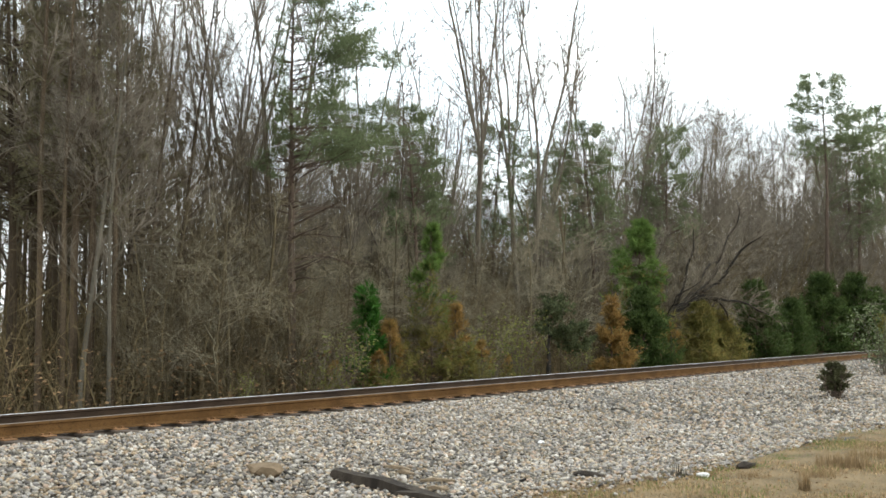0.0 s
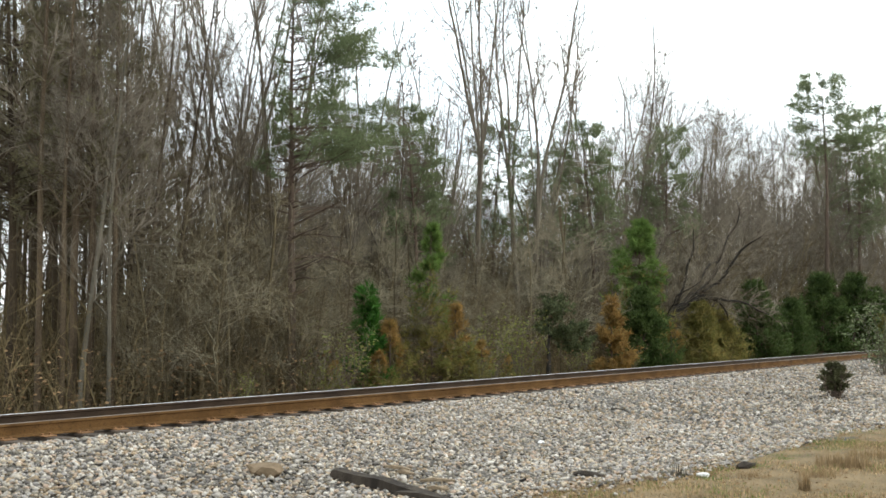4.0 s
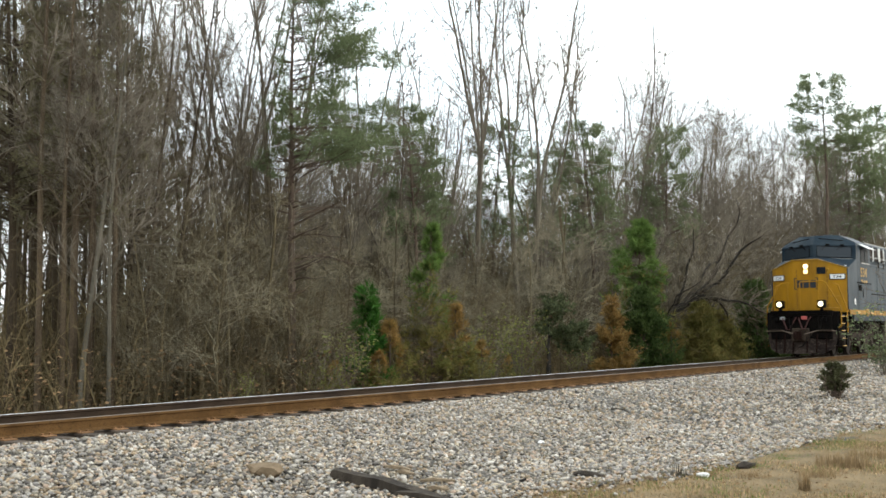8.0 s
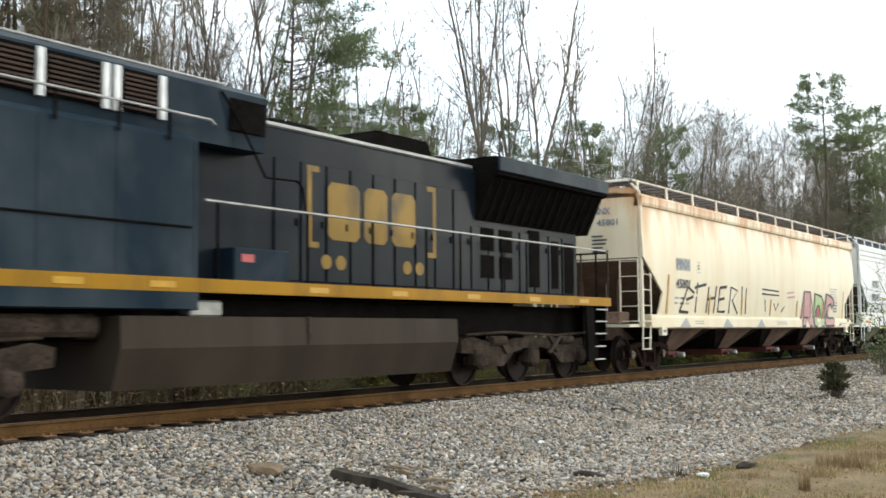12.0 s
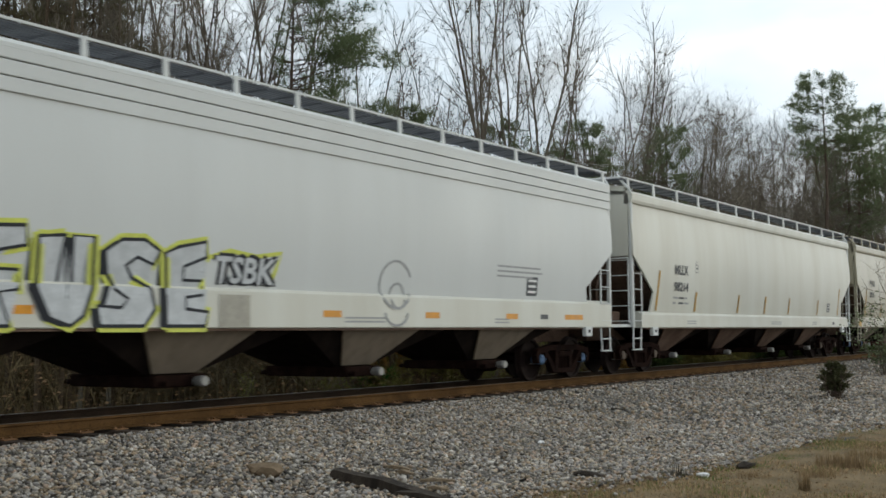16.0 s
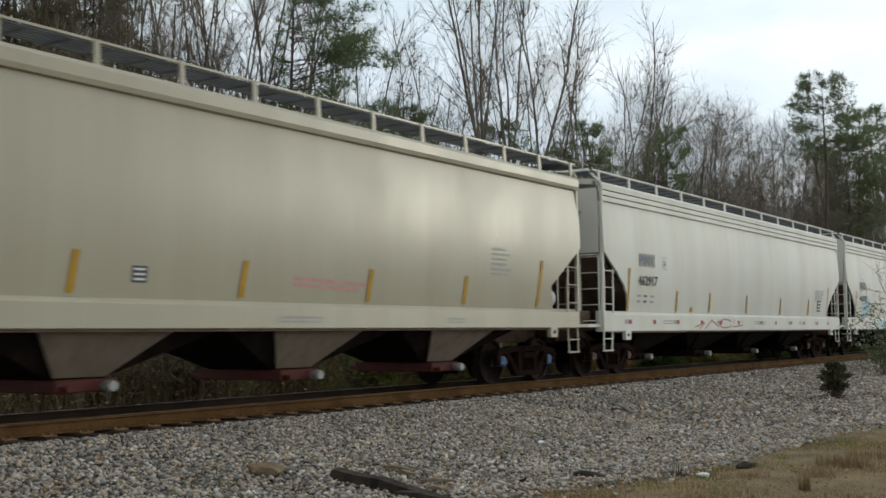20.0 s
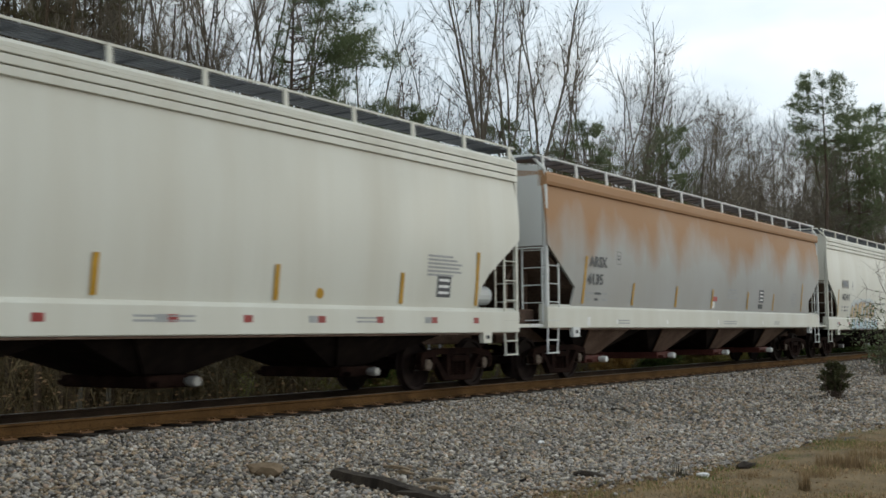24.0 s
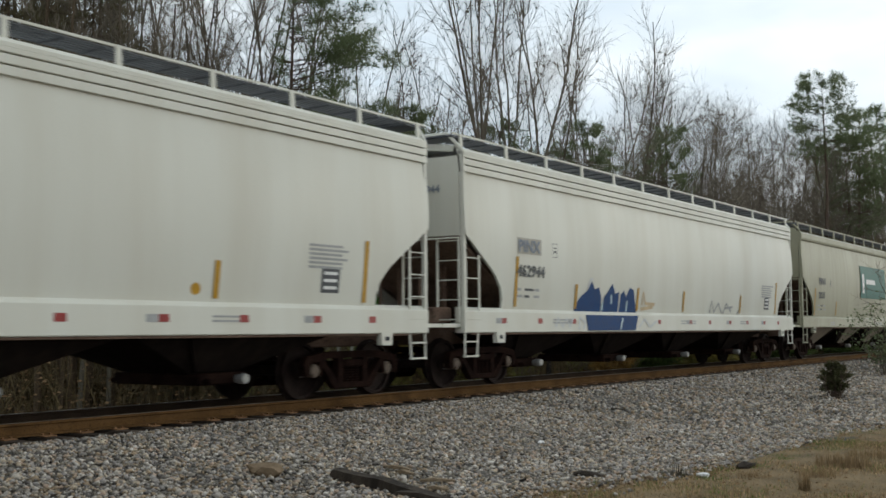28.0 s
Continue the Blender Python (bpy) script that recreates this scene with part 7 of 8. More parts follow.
def pine_meshes(seed, height, first, width, tiers, per=5, tufts=9, size=0.24, needles=9, wide=0.013, droop=-0.02, bare=0.0, thick=0.011, side=None, flat=1.0, fade=0.0, dome=False, dead=None):
    rng = random.Random(seed)
    wood, leaf, low = Geo(), Geo(), Geo()
    path, dirs, radii = limb(wood, rng, (0, 0, -0.3), (rng.gauss(0, 0.01), rng.gauss(0, 0.01), 1), height * 0.99, height * thick, 0.02, 12, 7, 0.02, 0.1)
    for t in range(tiers):
        start = first if dead is None else dead
        f = start + (0.99 - start) * t / max(1, tiers - 1)
        for b in range(per if f >= first else 3):
            k = min(0.995, f + rng.uniform(-0.02, 0.02)) * (len(path) - 1)
            i = min(int(k), len(path) - 2)
            q = path[i].lerp(path[i + 1], k - i)
            shape = (1 - (max(0.0, f - first) / (1 - first)) ** 1.6) * 0.9 + 0.12
            if dome:
                u = (f - first) / (1 - first)
                shape = 0.25 + 0.8 * math.sqrt(max(0.0, 1 - (1.15 * u - 0.25) ** 2))
            shape *= 0.75 + 0.25 * min(1, (f - first) / 0.12 + 0.6)
            a = rng.uniform(0, 6.283)
            up = rng.uniform(0.05, 0.5) + 0.7 * max(0, f - 0.8)
            length = width * shape * rng.uniform(0.55, 1.15)
            if side is not None:
                length *= 0.24 + 0.86 * max(0, math.cos(a - side))
            d = Vector((math.cos(a), math.sin(a), up))
            pp, dd, rr = limb(wood, rng, q, d, length, max(0.014, radii[i] * 0.35), 0.008, 4, 4, 0.09, droop)
            if f < first:
                # dead lower limbs carry bare twigs only
                for _ in range(8):
                    m = rng.randrange(1, len(pp))
                    spike(wood, pp[m], off_way(rng, dd[m], radians(rng.uniform(20, 60))), length * rng.uniform(0.2, 0.5), 0.012)
                continue
            for _ in range(tufts if side is None else int(tufts * min(1.35, max(0.06, 2.0 * length / width - 0.14)))):
                u = rng.uniform(0.35 + bare, 1.0) ** 0.8 * (len(pp) - 1)
                m = min(int(u), len(pp) - 2)
                tw = off_way(rng, dd[m], radians(rng.uniform(10, 70)))
                tw.z *= flat
                e = pp[m].lerp(pp[m + 1], u - m) + tw * rng.uniform(0.08, 0.7) * min(1.0, length * 0.5)
                needle_tuft(low if f + rng.gauss(0, 0.13) < fade else leaf, rng, e, (tw + Vector((0, 0, 0.5))).normalized(), size * rng.uniform(0.8, 1.25), needles, wide)
    needle_tuft(leaf, rng, path[-1], Vector((0, 0, 1)), size * 1.2, needles * 2, wide)
    return (wood, leaf, low) if fade else (wood, leaf)


def cedar_meshes(seed, height, width, sprays=1500, size=0.17, blades=5, wide=0.028, ragged=0.25, power=0.75, low=0.02, ball=False):
    """A dense conical evergreen of small upward sprays on hidden branches."""
    rng = random.Random(seed)
    wood, leaf = Geo(), Geo()
    path, dirs, radii = limb(wood, rng, (0, 0, -0.2), (0, 0, 1), height * 0.96, height * 0.02, 0.012, 6, 6, 0.02, 0.1)
    boughs = []
    for _ in range(max(40, sprays // 16)):
        f, a = low + (0.97 - low) * rng.random() ** 1.2, rng.uniform(0, 6.283)
        r = width * (math.sin(math.pi * min(0.97, 0.12 + 0.85 * f)) ** 0.6 if ball else max(0.04, 1 - f) ** power * min(1, 0.6 + f * 4))
        r *= 1 + rng.uniform(-ragged, ragged * 0.45)
        tip = Vector((r * math.cos(a), r * math.sin(a), height * f + r * rng.uniform(0.05, 0.45)))
        root = Vector((0, 0, height * f - r * 0.1))
        wood.tube([root[:], tip[:]], [0.012, 0.004], 3, caps=False)
        boughs.append((root, tip, a))
    for _ in range(sprays):
        root, tip, a = rng.choice(boughs)
        p = root.lerp(tip, rng.uniform(0.2, 1.0) ** 0.6) + Vector((rng.gauss(0, 1), rng.gauss(0, 1), rng.gauss(0, 1))) * width * 0.075
        needle_tuft(leaf, rng, p, Vector((math.cos(a) * 0.8, math.sin(a) * 0.8, 0.8)).normalized(), size * rng.uniform(0.6, 1.25), blades, wide)
    needle_tuft(leaf, rng, path[-1], Vector((0, 0, 1)), size * 1.2, blades * 2, wide)
    return wood, leaf


def shrub_meshes(seed, height, width, stems=14, leaves=500, leaf_size=0.07, twigs=6):
    rng = random.Random(seed)
    wood, leaf = Geo(), Geo()
    tips = []
    for _ in range(stems):
        a = rng.uniform(0, 6.283)
        d = Vector((math.cos(a) * rng.uniform(0.1, 0.8) * width / height, math.sin(a) * rng.uniform(0.1, 0.8) * width / height, 1))
        pp, dd, rr = limb(wood, rng, (rng.gauss(0, 0.08), rng.gauss(0, 0.08), -0.1), d, height * rng.uniform(0.6, 1.0), 0.016, 0.006, 5, 4, 0.12, 0.0)
        tips += pp[2:]
        for _ in range(twigs):
            i = rng.randrange(1, len(pp))
            tp, _, _ = limb(wood, rng, pp[i], off_way(rng, dd[i], radians(rng.uniform(25, 70))), height * rng.uniform(0.12, 0.34), 0.008, 0.004, 2, 3, 0.2, 0.02)
            tips += tp[1:]
    for _ in range(leaves):
        p = rng.choice(tips) + Vector((rng.gauss(0, 0.09), rng.gauss(0, 0.09), rng.gauss(0, 0.09)))
        d = Vector((rng.gauss(0, 1), rng.gauss(0, 1), rng.gauss(0, 0.6))).normalized()
        o = d.orthogonal().normalized() * leaf_size * 0.32
        s = leaf_size * rng.uniform(0.7, 1.4)
        leaf.add([tuple(p), tuple(p + d * s * 0.5 + o), tuple(p + d * s), tuple(p + d * s * 0.5 - o)], [(0, 1, 2, 3)])
    return wood, leaf


def tree_thing(name, label, category, meshes, mats, x, y, turn=0, size=1.0, group="", crown="crown"):
    wood, leaf = meshes[:2]
    t = thing(name, label, category, group, at=pose(x, y, ground_height(x, y), 0, 0, turn))
    part("trunk", wood, mats[0], t, smooth=False)
    part(crown, leaf, mats[1], t)
    if len(meshes) > 2:
        part("lower_foliage", meshes[2], mats[2], t, "browned older needles")
    t.scale = (size, size, size)
    return t


def again(t, x, y, turn, size):
    c = copy_thing(t, pose(x, y, ground_height(x, y), 0, 0, turn))
    c.scale = (size, size, size)
    return c


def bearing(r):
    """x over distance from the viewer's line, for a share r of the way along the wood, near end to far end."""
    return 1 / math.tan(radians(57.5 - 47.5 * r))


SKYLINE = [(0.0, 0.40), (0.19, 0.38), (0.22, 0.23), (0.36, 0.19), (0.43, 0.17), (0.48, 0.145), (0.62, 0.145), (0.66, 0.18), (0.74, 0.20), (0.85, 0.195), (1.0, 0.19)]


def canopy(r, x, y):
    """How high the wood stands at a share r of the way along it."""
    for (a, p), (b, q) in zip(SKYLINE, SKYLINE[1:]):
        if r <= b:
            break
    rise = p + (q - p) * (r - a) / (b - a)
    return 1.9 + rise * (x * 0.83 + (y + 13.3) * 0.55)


def build_woods():
    rng = random.Random(21)
    # leafless trees: straight poles, slim pale stems, vase-shaped crowns and one broad fine-twigged form, then repeats
    lg = "leafless trees of the wood"
    brown, grey = (M["red_bark"], M["sapling"]), (M["bark"], M["twig"])
    forms = [
        (tree_thing("bare_tree", "straight slender red-brown leafless tree", "tree", bare_tree_meshes(1, 15, 0.15, 0.38, 18, lean=0.008, thick=0.0062, twig_mul=1.2, lift=0.06, wave=0.014), (M["red_bark"], M["twig"]), 20.2, 11.6, size=14 / 15, group=lg), 15),
        (tree_thing("bare_tree", "straight grey-brown leafless tree with short branches", "tree", bare_tree_meshes(2, 16, 0.19, 0.20, 20, lean=0.012, thick=0.0058, twig_mul=0.9, lift=0.05, wave=0.02), brown, 24.6, 13.0, turn=80, size=14.4 / 16, group=lg), 16),
        (tree_thing("bare_tree", "pale slender leafless tree at the wood's edge", "tree", bare_tree_meshes(3, 15.5, 0.20, 0.22, 18, lean=0.015, thick=0.0048, twig_mul=1.5, wave=0.03), (M["pale_bark"], M["twig"]), 20.0, 10.6, turn=120, size=13.4 / 15.5, group=lg), 15.5),
        (tree_thing("bare_tree", "tall grey tree forking into long upright bare stems", "tree", vase_tree_meshes(4, 20, 0.46, 5, 0.14), grey, 45.3, 15.0, turn=160, size=22.6 / 20, group=lg), 20),
        (tree_thing("bare_tree", "tall grey tree forking into two long bare stems", "tree", vase_tree_meshes(5, 20, 0.42, 3, 0.09), grey, 49.6, 15.0, turn=200, size=23 / 20, group=lg), 20),
        (tree_thing("bare_tree", "broad grey leafless tree with a haze of fine twigs", "tree", bare_tree_meshes(6, 18, 0.36, 0.20, 25, thick=0.0075, twig_mul=1.7, lift=0.035), grey, 75.1, 17.0, turn=240, size=20.4 / 18, group=lg), 18),
        (tree_thing("bare_tree", "grey leafless tree with fine ascending branches", "tree", vase_tree_meshes(7, 16, 0.30, 4, 0.20, side=16), grey, 59.2, 16.0, turn=20, size=21.2 / 16, group=lg), 16),
    ]

    def stand(k, x, y, h, turn=None):
        again(forms[k][0], x, y, rng.uniform(0, 360) if turn is None else turn, h / forms[k][1])

    for k, x, y, h in ((4, 51.3, 15.5, 20.6), (6, 53.7, 16.0, 17.7), (6, 67.3, 17.0, 20.2), (6, 43.4, 16.0, 14.6), (6, 41.8, 15.0, 13.0), (6, 26.8, 13.0, 15.5), (6, 28.3, 14.0, 16.4), (6, 28.9, 13.0, 15.2), (6, 30.2, 14.0, 14.4), (6, 27.4, 15.0, 15.6), (2, 26.2, 15.0, 14.5), (6, 35.8, 15.0, 15.6), (6, 38.8, 15.0, 13.6),
                       (5, 82.0, 18.0, 19.6), (5, 86.9, 18.0, 20.2), (5, 92.3, 18.0, 20.6), (5, 99.0, 18.0, 20.8), (5, 106.6, 18.0, 21.4), (5, 75.8, 19.0, 19.4), (5, 72.3, 20.0, 16.3), (5, 115.8, 19.0, 21.2), (5, 125.1, 18.0, 22.6), (5, 88.0, 16.0, 16.0), (5, 79.0, 15.6, 14.0), (6, 70.6, 18.0, 18.0)):
        stand(k, x, y, h * (1.02 if k == 5 else 1.1 if k > 2 else 1.0))
    # poles close together in the near part of the wood
    for i in range(46):
        r = 0.015 + 0.185 * (i + rng.random()) / 46
        y = rng.uniform(10.8, 25)
        x = bearing(r) * (y + 13.3)
        stand((0, 1, 0, 2, 1, 0)[i % 6], x, y, rng.uniform(12.5, 17) + 0.1 * (y - 11))
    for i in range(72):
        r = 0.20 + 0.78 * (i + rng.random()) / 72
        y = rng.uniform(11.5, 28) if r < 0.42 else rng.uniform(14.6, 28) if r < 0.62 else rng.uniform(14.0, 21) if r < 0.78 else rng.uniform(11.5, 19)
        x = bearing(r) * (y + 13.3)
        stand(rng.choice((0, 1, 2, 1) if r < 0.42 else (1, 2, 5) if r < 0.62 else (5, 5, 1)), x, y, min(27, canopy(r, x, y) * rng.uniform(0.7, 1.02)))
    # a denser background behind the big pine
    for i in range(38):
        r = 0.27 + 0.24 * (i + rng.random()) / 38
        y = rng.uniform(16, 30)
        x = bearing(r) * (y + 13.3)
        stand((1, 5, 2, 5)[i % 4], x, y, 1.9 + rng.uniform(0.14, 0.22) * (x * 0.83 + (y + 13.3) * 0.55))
    small = []
    for seed, h, spread, first, n, slant in ((14, 7.0, 0.40, 0.10, 17, (62, 98)), (15, 5.5, 0.46, 0.06, 16, (66, 102)), (16, 8.5, 0.32, 0.14, 18, (50, 92))):
        small.append(tree_thing("sapling", "thin brown sapling with level leafless branches", "tree", bare_tree_meshes(seed, h, spread, first, n, thick=0.0045, twig_mul=0.72, lift=0.0, slant=slant), (M["sapling"], M["pale_twig" if seed == 16 else "sapling"]), *((26.5, 10.9), (33.5, 11.4), (44.5, 11.5))[seed - 14], turn=70 * seed, group="saplings of the undergrowth"))
    for i in range(84):
        r = 0.19 + 0.81 * rng.random() ** 0.9
        y = rng.uniform(10.4, 19)
        k = rng.randrange(3) if r > 0.3 else rng.randrange(2)
        again(small[k], bearing(r) * (y + 13.3), y, rng.uniform(0, 360), rng.uniform(0.6, 1.25))
    # a screen of fine level-branched saplings before the poles
    for i in range(48):
        r = 0.17 + 0.40 * (i + rng.random()) / 48
        y = rng.uniform(9.7, 12.6)
        again(small[(0, 2, 1, 2)[i % 4]], bearing(r) * (y + 13.3), y, rng.uniform(0, 360), rng.uniform(0.4, 0.85))
    # a leaning tree with long arching limbs
    tree_thing("leaning_tree", "leaning leafless tree with long dark arching limbs", "tree", arching_meshes(31), (M["dark_bark"], M["bark"]), 55.6, 12.2, turn=-64)
    # pines
    pg = "pines of the wood"
    tree_thing("pine_tree", "tall pine with layered branches and dark green needles", "tree", pine_meshes(11, 17.2, 0.50, 4.9, 31, per=7, tufts=62, size=0.32, needles=10, wide=0.008, droop=-0.012, side=-0.98, flat=0.6, dead=0.24), (M["pine_bark"], M["needles"]), 27.1, 10.5, size=14.3 / 17.2, group=pg)
    far = tree_thing("pine_tree", "tall pine with a high rounded crown", "tree", pine_meshes(12, 18, 0.50, 2.5, 15, per=7, tufts=24, size=0.36, needles=8, wide=0.014, flat=0.9, dome=True), (M["pine_bark"], M["needles"]), 55.7, 14.0, turn=30, size=13.5 / 18, group=pg)
    tree_thing("pine_tree", "lone tall pine with an open tufted crown", "tree", pine_meshes(13, 25.2, 0.72, 3.0, 13, per=7, tufts=25, size=0.42, needles=9, wide=0.015, flat=0.9, dome=True), (M["pine_bark"], M["needles"]), 90.3, 10.8, turn=10, size=22.4 / 25.2, group=pg)
    for x, y, turn, h in ((68.3, 15.0, 120, 15.2), (49.4, 16.5, 200, 13.0), (38.9, 14.0, 60, 11.6), (44.3, 17.0, 300, 10.4), (55.4, 17.0, 210, 12.4), (102.9, 11.0, 250, 21.6), (116.2, 11.5, 20, 24.0), (103.0, 12.0, 70, 19.0), (129.3, 12.0, 90, 26.0), (62.0, 19.0, 80, 12.5)):
        again(far, x, y, turn, h / 18)
    dull = tree_thing("pine_tree", "pine with thin brownish-green needles deep in the stand", "tree", pine_meshes(14, 16, 0.40, 2.6, 16, per=5, tufts=11, size=0.34, needles=7, wide=0.014, flat=0.8), (M["red_bark"], M["needles_dull"]), 21.1, 14.0, size=14.6 / 16, group=pg)
    for x, y, turn, h in ((22.8, 13.0, 190, 12.6), (21.7, 16.0, 250, 14.6), (18.7, 13.0, 120, 14.0), (25.4, 18.0, 20, 14.6), (18.4, 14.0, 80, 15.0), (20.6, 19.0, 150, 16.0), (24.6, 21.0, 40, 15.6), (19.6, 11.6, 10, 13.0)):
        again(dull, x, y, turn, h / 16)
    # young pines and cedars along the edge
    ev = "young evergreens at the wood's edge"
    tree_thing("young_pine", "young pine, green above and yellowing below", "tree", pine_meshes(41, 6.1, 0.14, 1.05, 15, per=5, tufts=11, size=0.30, needles=12, wide=0.015, droop=0.07, thick=0.008, fade=0.62), (M["pine_bark"], M["needles_bright"], M["needles_olive"]), 32.8, 9.0, group=ev)
    oy = tree_thing("young_pine", "small pine with browned and olive needles", "tree", pine_meshes(42, 2.7, 0.04, 0.8, 9, per=5, tufts=9, size=0.26, needles=12, wide=0.015, droop=0.06, fade=0.6), (M["pine_bark"], M["needles_rust"], M["needles_olive"]), 29.8, 8.6, group=ev)
    tree_thing("young_pine", "young pine browned to a rusty olive", "tree", pine_meshes(43, 3.3, 0.06, 0.9, 10, per=5, tufts=8, size=0.26, needles=12, wide=0.015, droop=0.08, fade=0.5), (M["pine_bark"], M["needles_rust"], M["needles_olive"]), 33.9, 8.8, group=ev)
    for x, y, turn, k in ((28.9, 8.4, 90, 0.62), (35.1, 8.4, 20, 0.72), (27.4, 9.0, 140, 0.5), (37.6, 8.8, 140, 0.5), (54.9, 9.2, 30, 1.0)):
        again(oy, x, y, turn, k)
    tree_thing("young_pine", "green young pine behind dark cedars", "tree", pine_meshes(44, 7.9, 0.22, 1.9, 15, per=6, tufts=17, size=0.38, needles=12, wide=0.021, droop=0.06, fade=0.45), (M["pine_bark"], M["needles_bright"], M["needles_olive"]), 54.0, 10.6, group=ev)
    tree_thing("cedar", "rust-brown conical cedar tree", "tree", cedar_meshes(51, 3.6, 1.15, 1500, size=0.26, ragged=0.6, power=0.8), (M["pine_bark"], M["needles_rust"]), 46.9, 8.8, group=ev, crown="foliage")
    dark = tree_thing("cedar", "dense dark green cedar tree", "tree", cedar_meshes(52, 4.2, 1.7, 2600, size=0.30, ragged=0.6, power=0.62), (M["pine_bark"], M["cedar"]), 50.5, 8.8, group=ev, crown="foliage")
    olive = tree_thing("cedar", "olive-brown ragged cedar tree", "tree", cedar_meshes(53, 3.5, 1.85, 2400, size=0.34, ragged=0.7, power=0.6), (M["pine_bark"], M["needles_olive"]), 57.9, 8.8, group=ev, crown="foliage")
    for x, y, turn, k in ((67.9, 9.0, 50, 1.2), (71.0, 9.6, 350, 0.95), (74.3, 8.8, 150, 0.98), (78.0, 9.6, 250, 0.95), (82.3, 9.0, 80, 1.44), (90.3, 8.8, 210, 1.5), (100.6, 9.4, 10, 1.32), (108.0, 9.2, 300, 1.4)):
        again(dark, x, y, turn, k)
    again(olive, 63.2, 9.6, 120, 0.9)
    again(olive, 96.0, 8.4, 60, 0.9)
    vine = thing("vine_clump", "dead stump smothered in grey-green vines", "bush", at=pose(41.6, 9.2, ground_height(41.6, 9.2)))
    stem, _ = bare_tree_meshes(61, 2.9, 0.3, 0.5, 9, thick=0.05, twig_mul=0.3)
    part("trunk", stem, M["dark_bark"], vine)
    _, leaf = cedar_meshes(65, 1.9, 1.05, 520, size=0.2, blades=6, wide=0.035, ragged=0.8, ball=True)
    part("leaves", leaf, M["vine"], vine, at=pose(0.2, -0.2, 1.6))
    _, leaf = cedar_meshes(66, 1.3, 0.8, 500, size=0.2, blades=6, wide=0.035, ragged=0.8, ball=True)
    part("leaves", leaf, M["vine"], vine, at=pose(0.75, -0.9, 1.15))
    tree_thing("evergreen_shrub", "dense bright green evergreen shrub", "bush", cedar_meshes(62, 3.6, 0.85, 1000, size=0.26, blades=6, wide=0.03, ragged=0.7, power=0.5), (M["bark"], M["leaf"]), 29.1, 9.0, crown="leaves")
    gs = tree_thing("evergreen_shrub", "thin shrub with yellowing leaves", "bush", shrub_meshes(63, 2.4, 1.6, 16, 520, 0.10), (M["bark"], M["yellow_leaf"]), 27.4, 8.6, group="leafy shrubs at the wood's edge", crown="leaves")
    for x, y, turn, k in ((34.5, 8.2, 40, 0.6), (36.6, 9.0, 80, 1.1), (38.4, 8.8, 200, 1.0), (44.0, 9.0, 10, 0.8), (23.0, 8.6, 130, 0.5), (39.6, 9.6, 300, 1.3), (26.0, 8.4, 210, 0.55), (48.5, 8.6, 70, 0.6)):
        again(gs, x, y, turn, k)


def arching_meshes(seed):
    """A leaning trunk whose limbs sweep out low along the wood's edge."""
    rng = random.Random(seed)
    wood, fine = Geo(), Geo()
    path, dirs, radii = limb(wood, rng, (0, 0, -0.2), (0.6, 0.0, 1), 5.2, 0.25, 0.19, 6, 7, 0.08, 0.0)
    for at, dx, dz, ln, r in ((6, 1.0, 0.55, 4.4, 0.11), (5, 1.0, 0.85, 5.6, 0.14), (4, 0.65, 1.0, 6.2, 0.12), (3, 0.25, 1.0, 6.0, 0.10), (6, 1.0, 0.60, 6.0, 0.15), (3, -0.15, 1.0, 5.0, 0.09), (6, 0.9, 1.0, 6.4, 0.13), (2, 0.5, 1.0, 5.4, 0.09), (5, 0.4, 1.0, 6.6, 0.11)):
        pp, dd, rr = limb(wood, rng, path[at], (dx, rng.uniform(-0.3, 0.3), dz), ln, r, 0.02, 9, 5, 0.22, 0.0)
        for j in range(1, len(pp)):
            for _ in range(4):
                sp, sd, sr = limb(fine, rng, pp[j], off_way(rng, (dd[j] + Vector((0, 0, 0.4))).normalized(), radians(rng.uniform(25, 60))), ln * rng.uniform(0.12, 0.28), max(0.015, rr[j] * 0.4), 0.01, 3, 3, 0.15, 0.04)
                for _ in range(9):
                    k = rng.randrange(1, len(sp))
                    spike(fine, sp[k], off_way(rng, sd[k], radians(rng.uniform(20, 55))), rng.uniform(0.4, 1.1), 0.011)
    return wood, fine


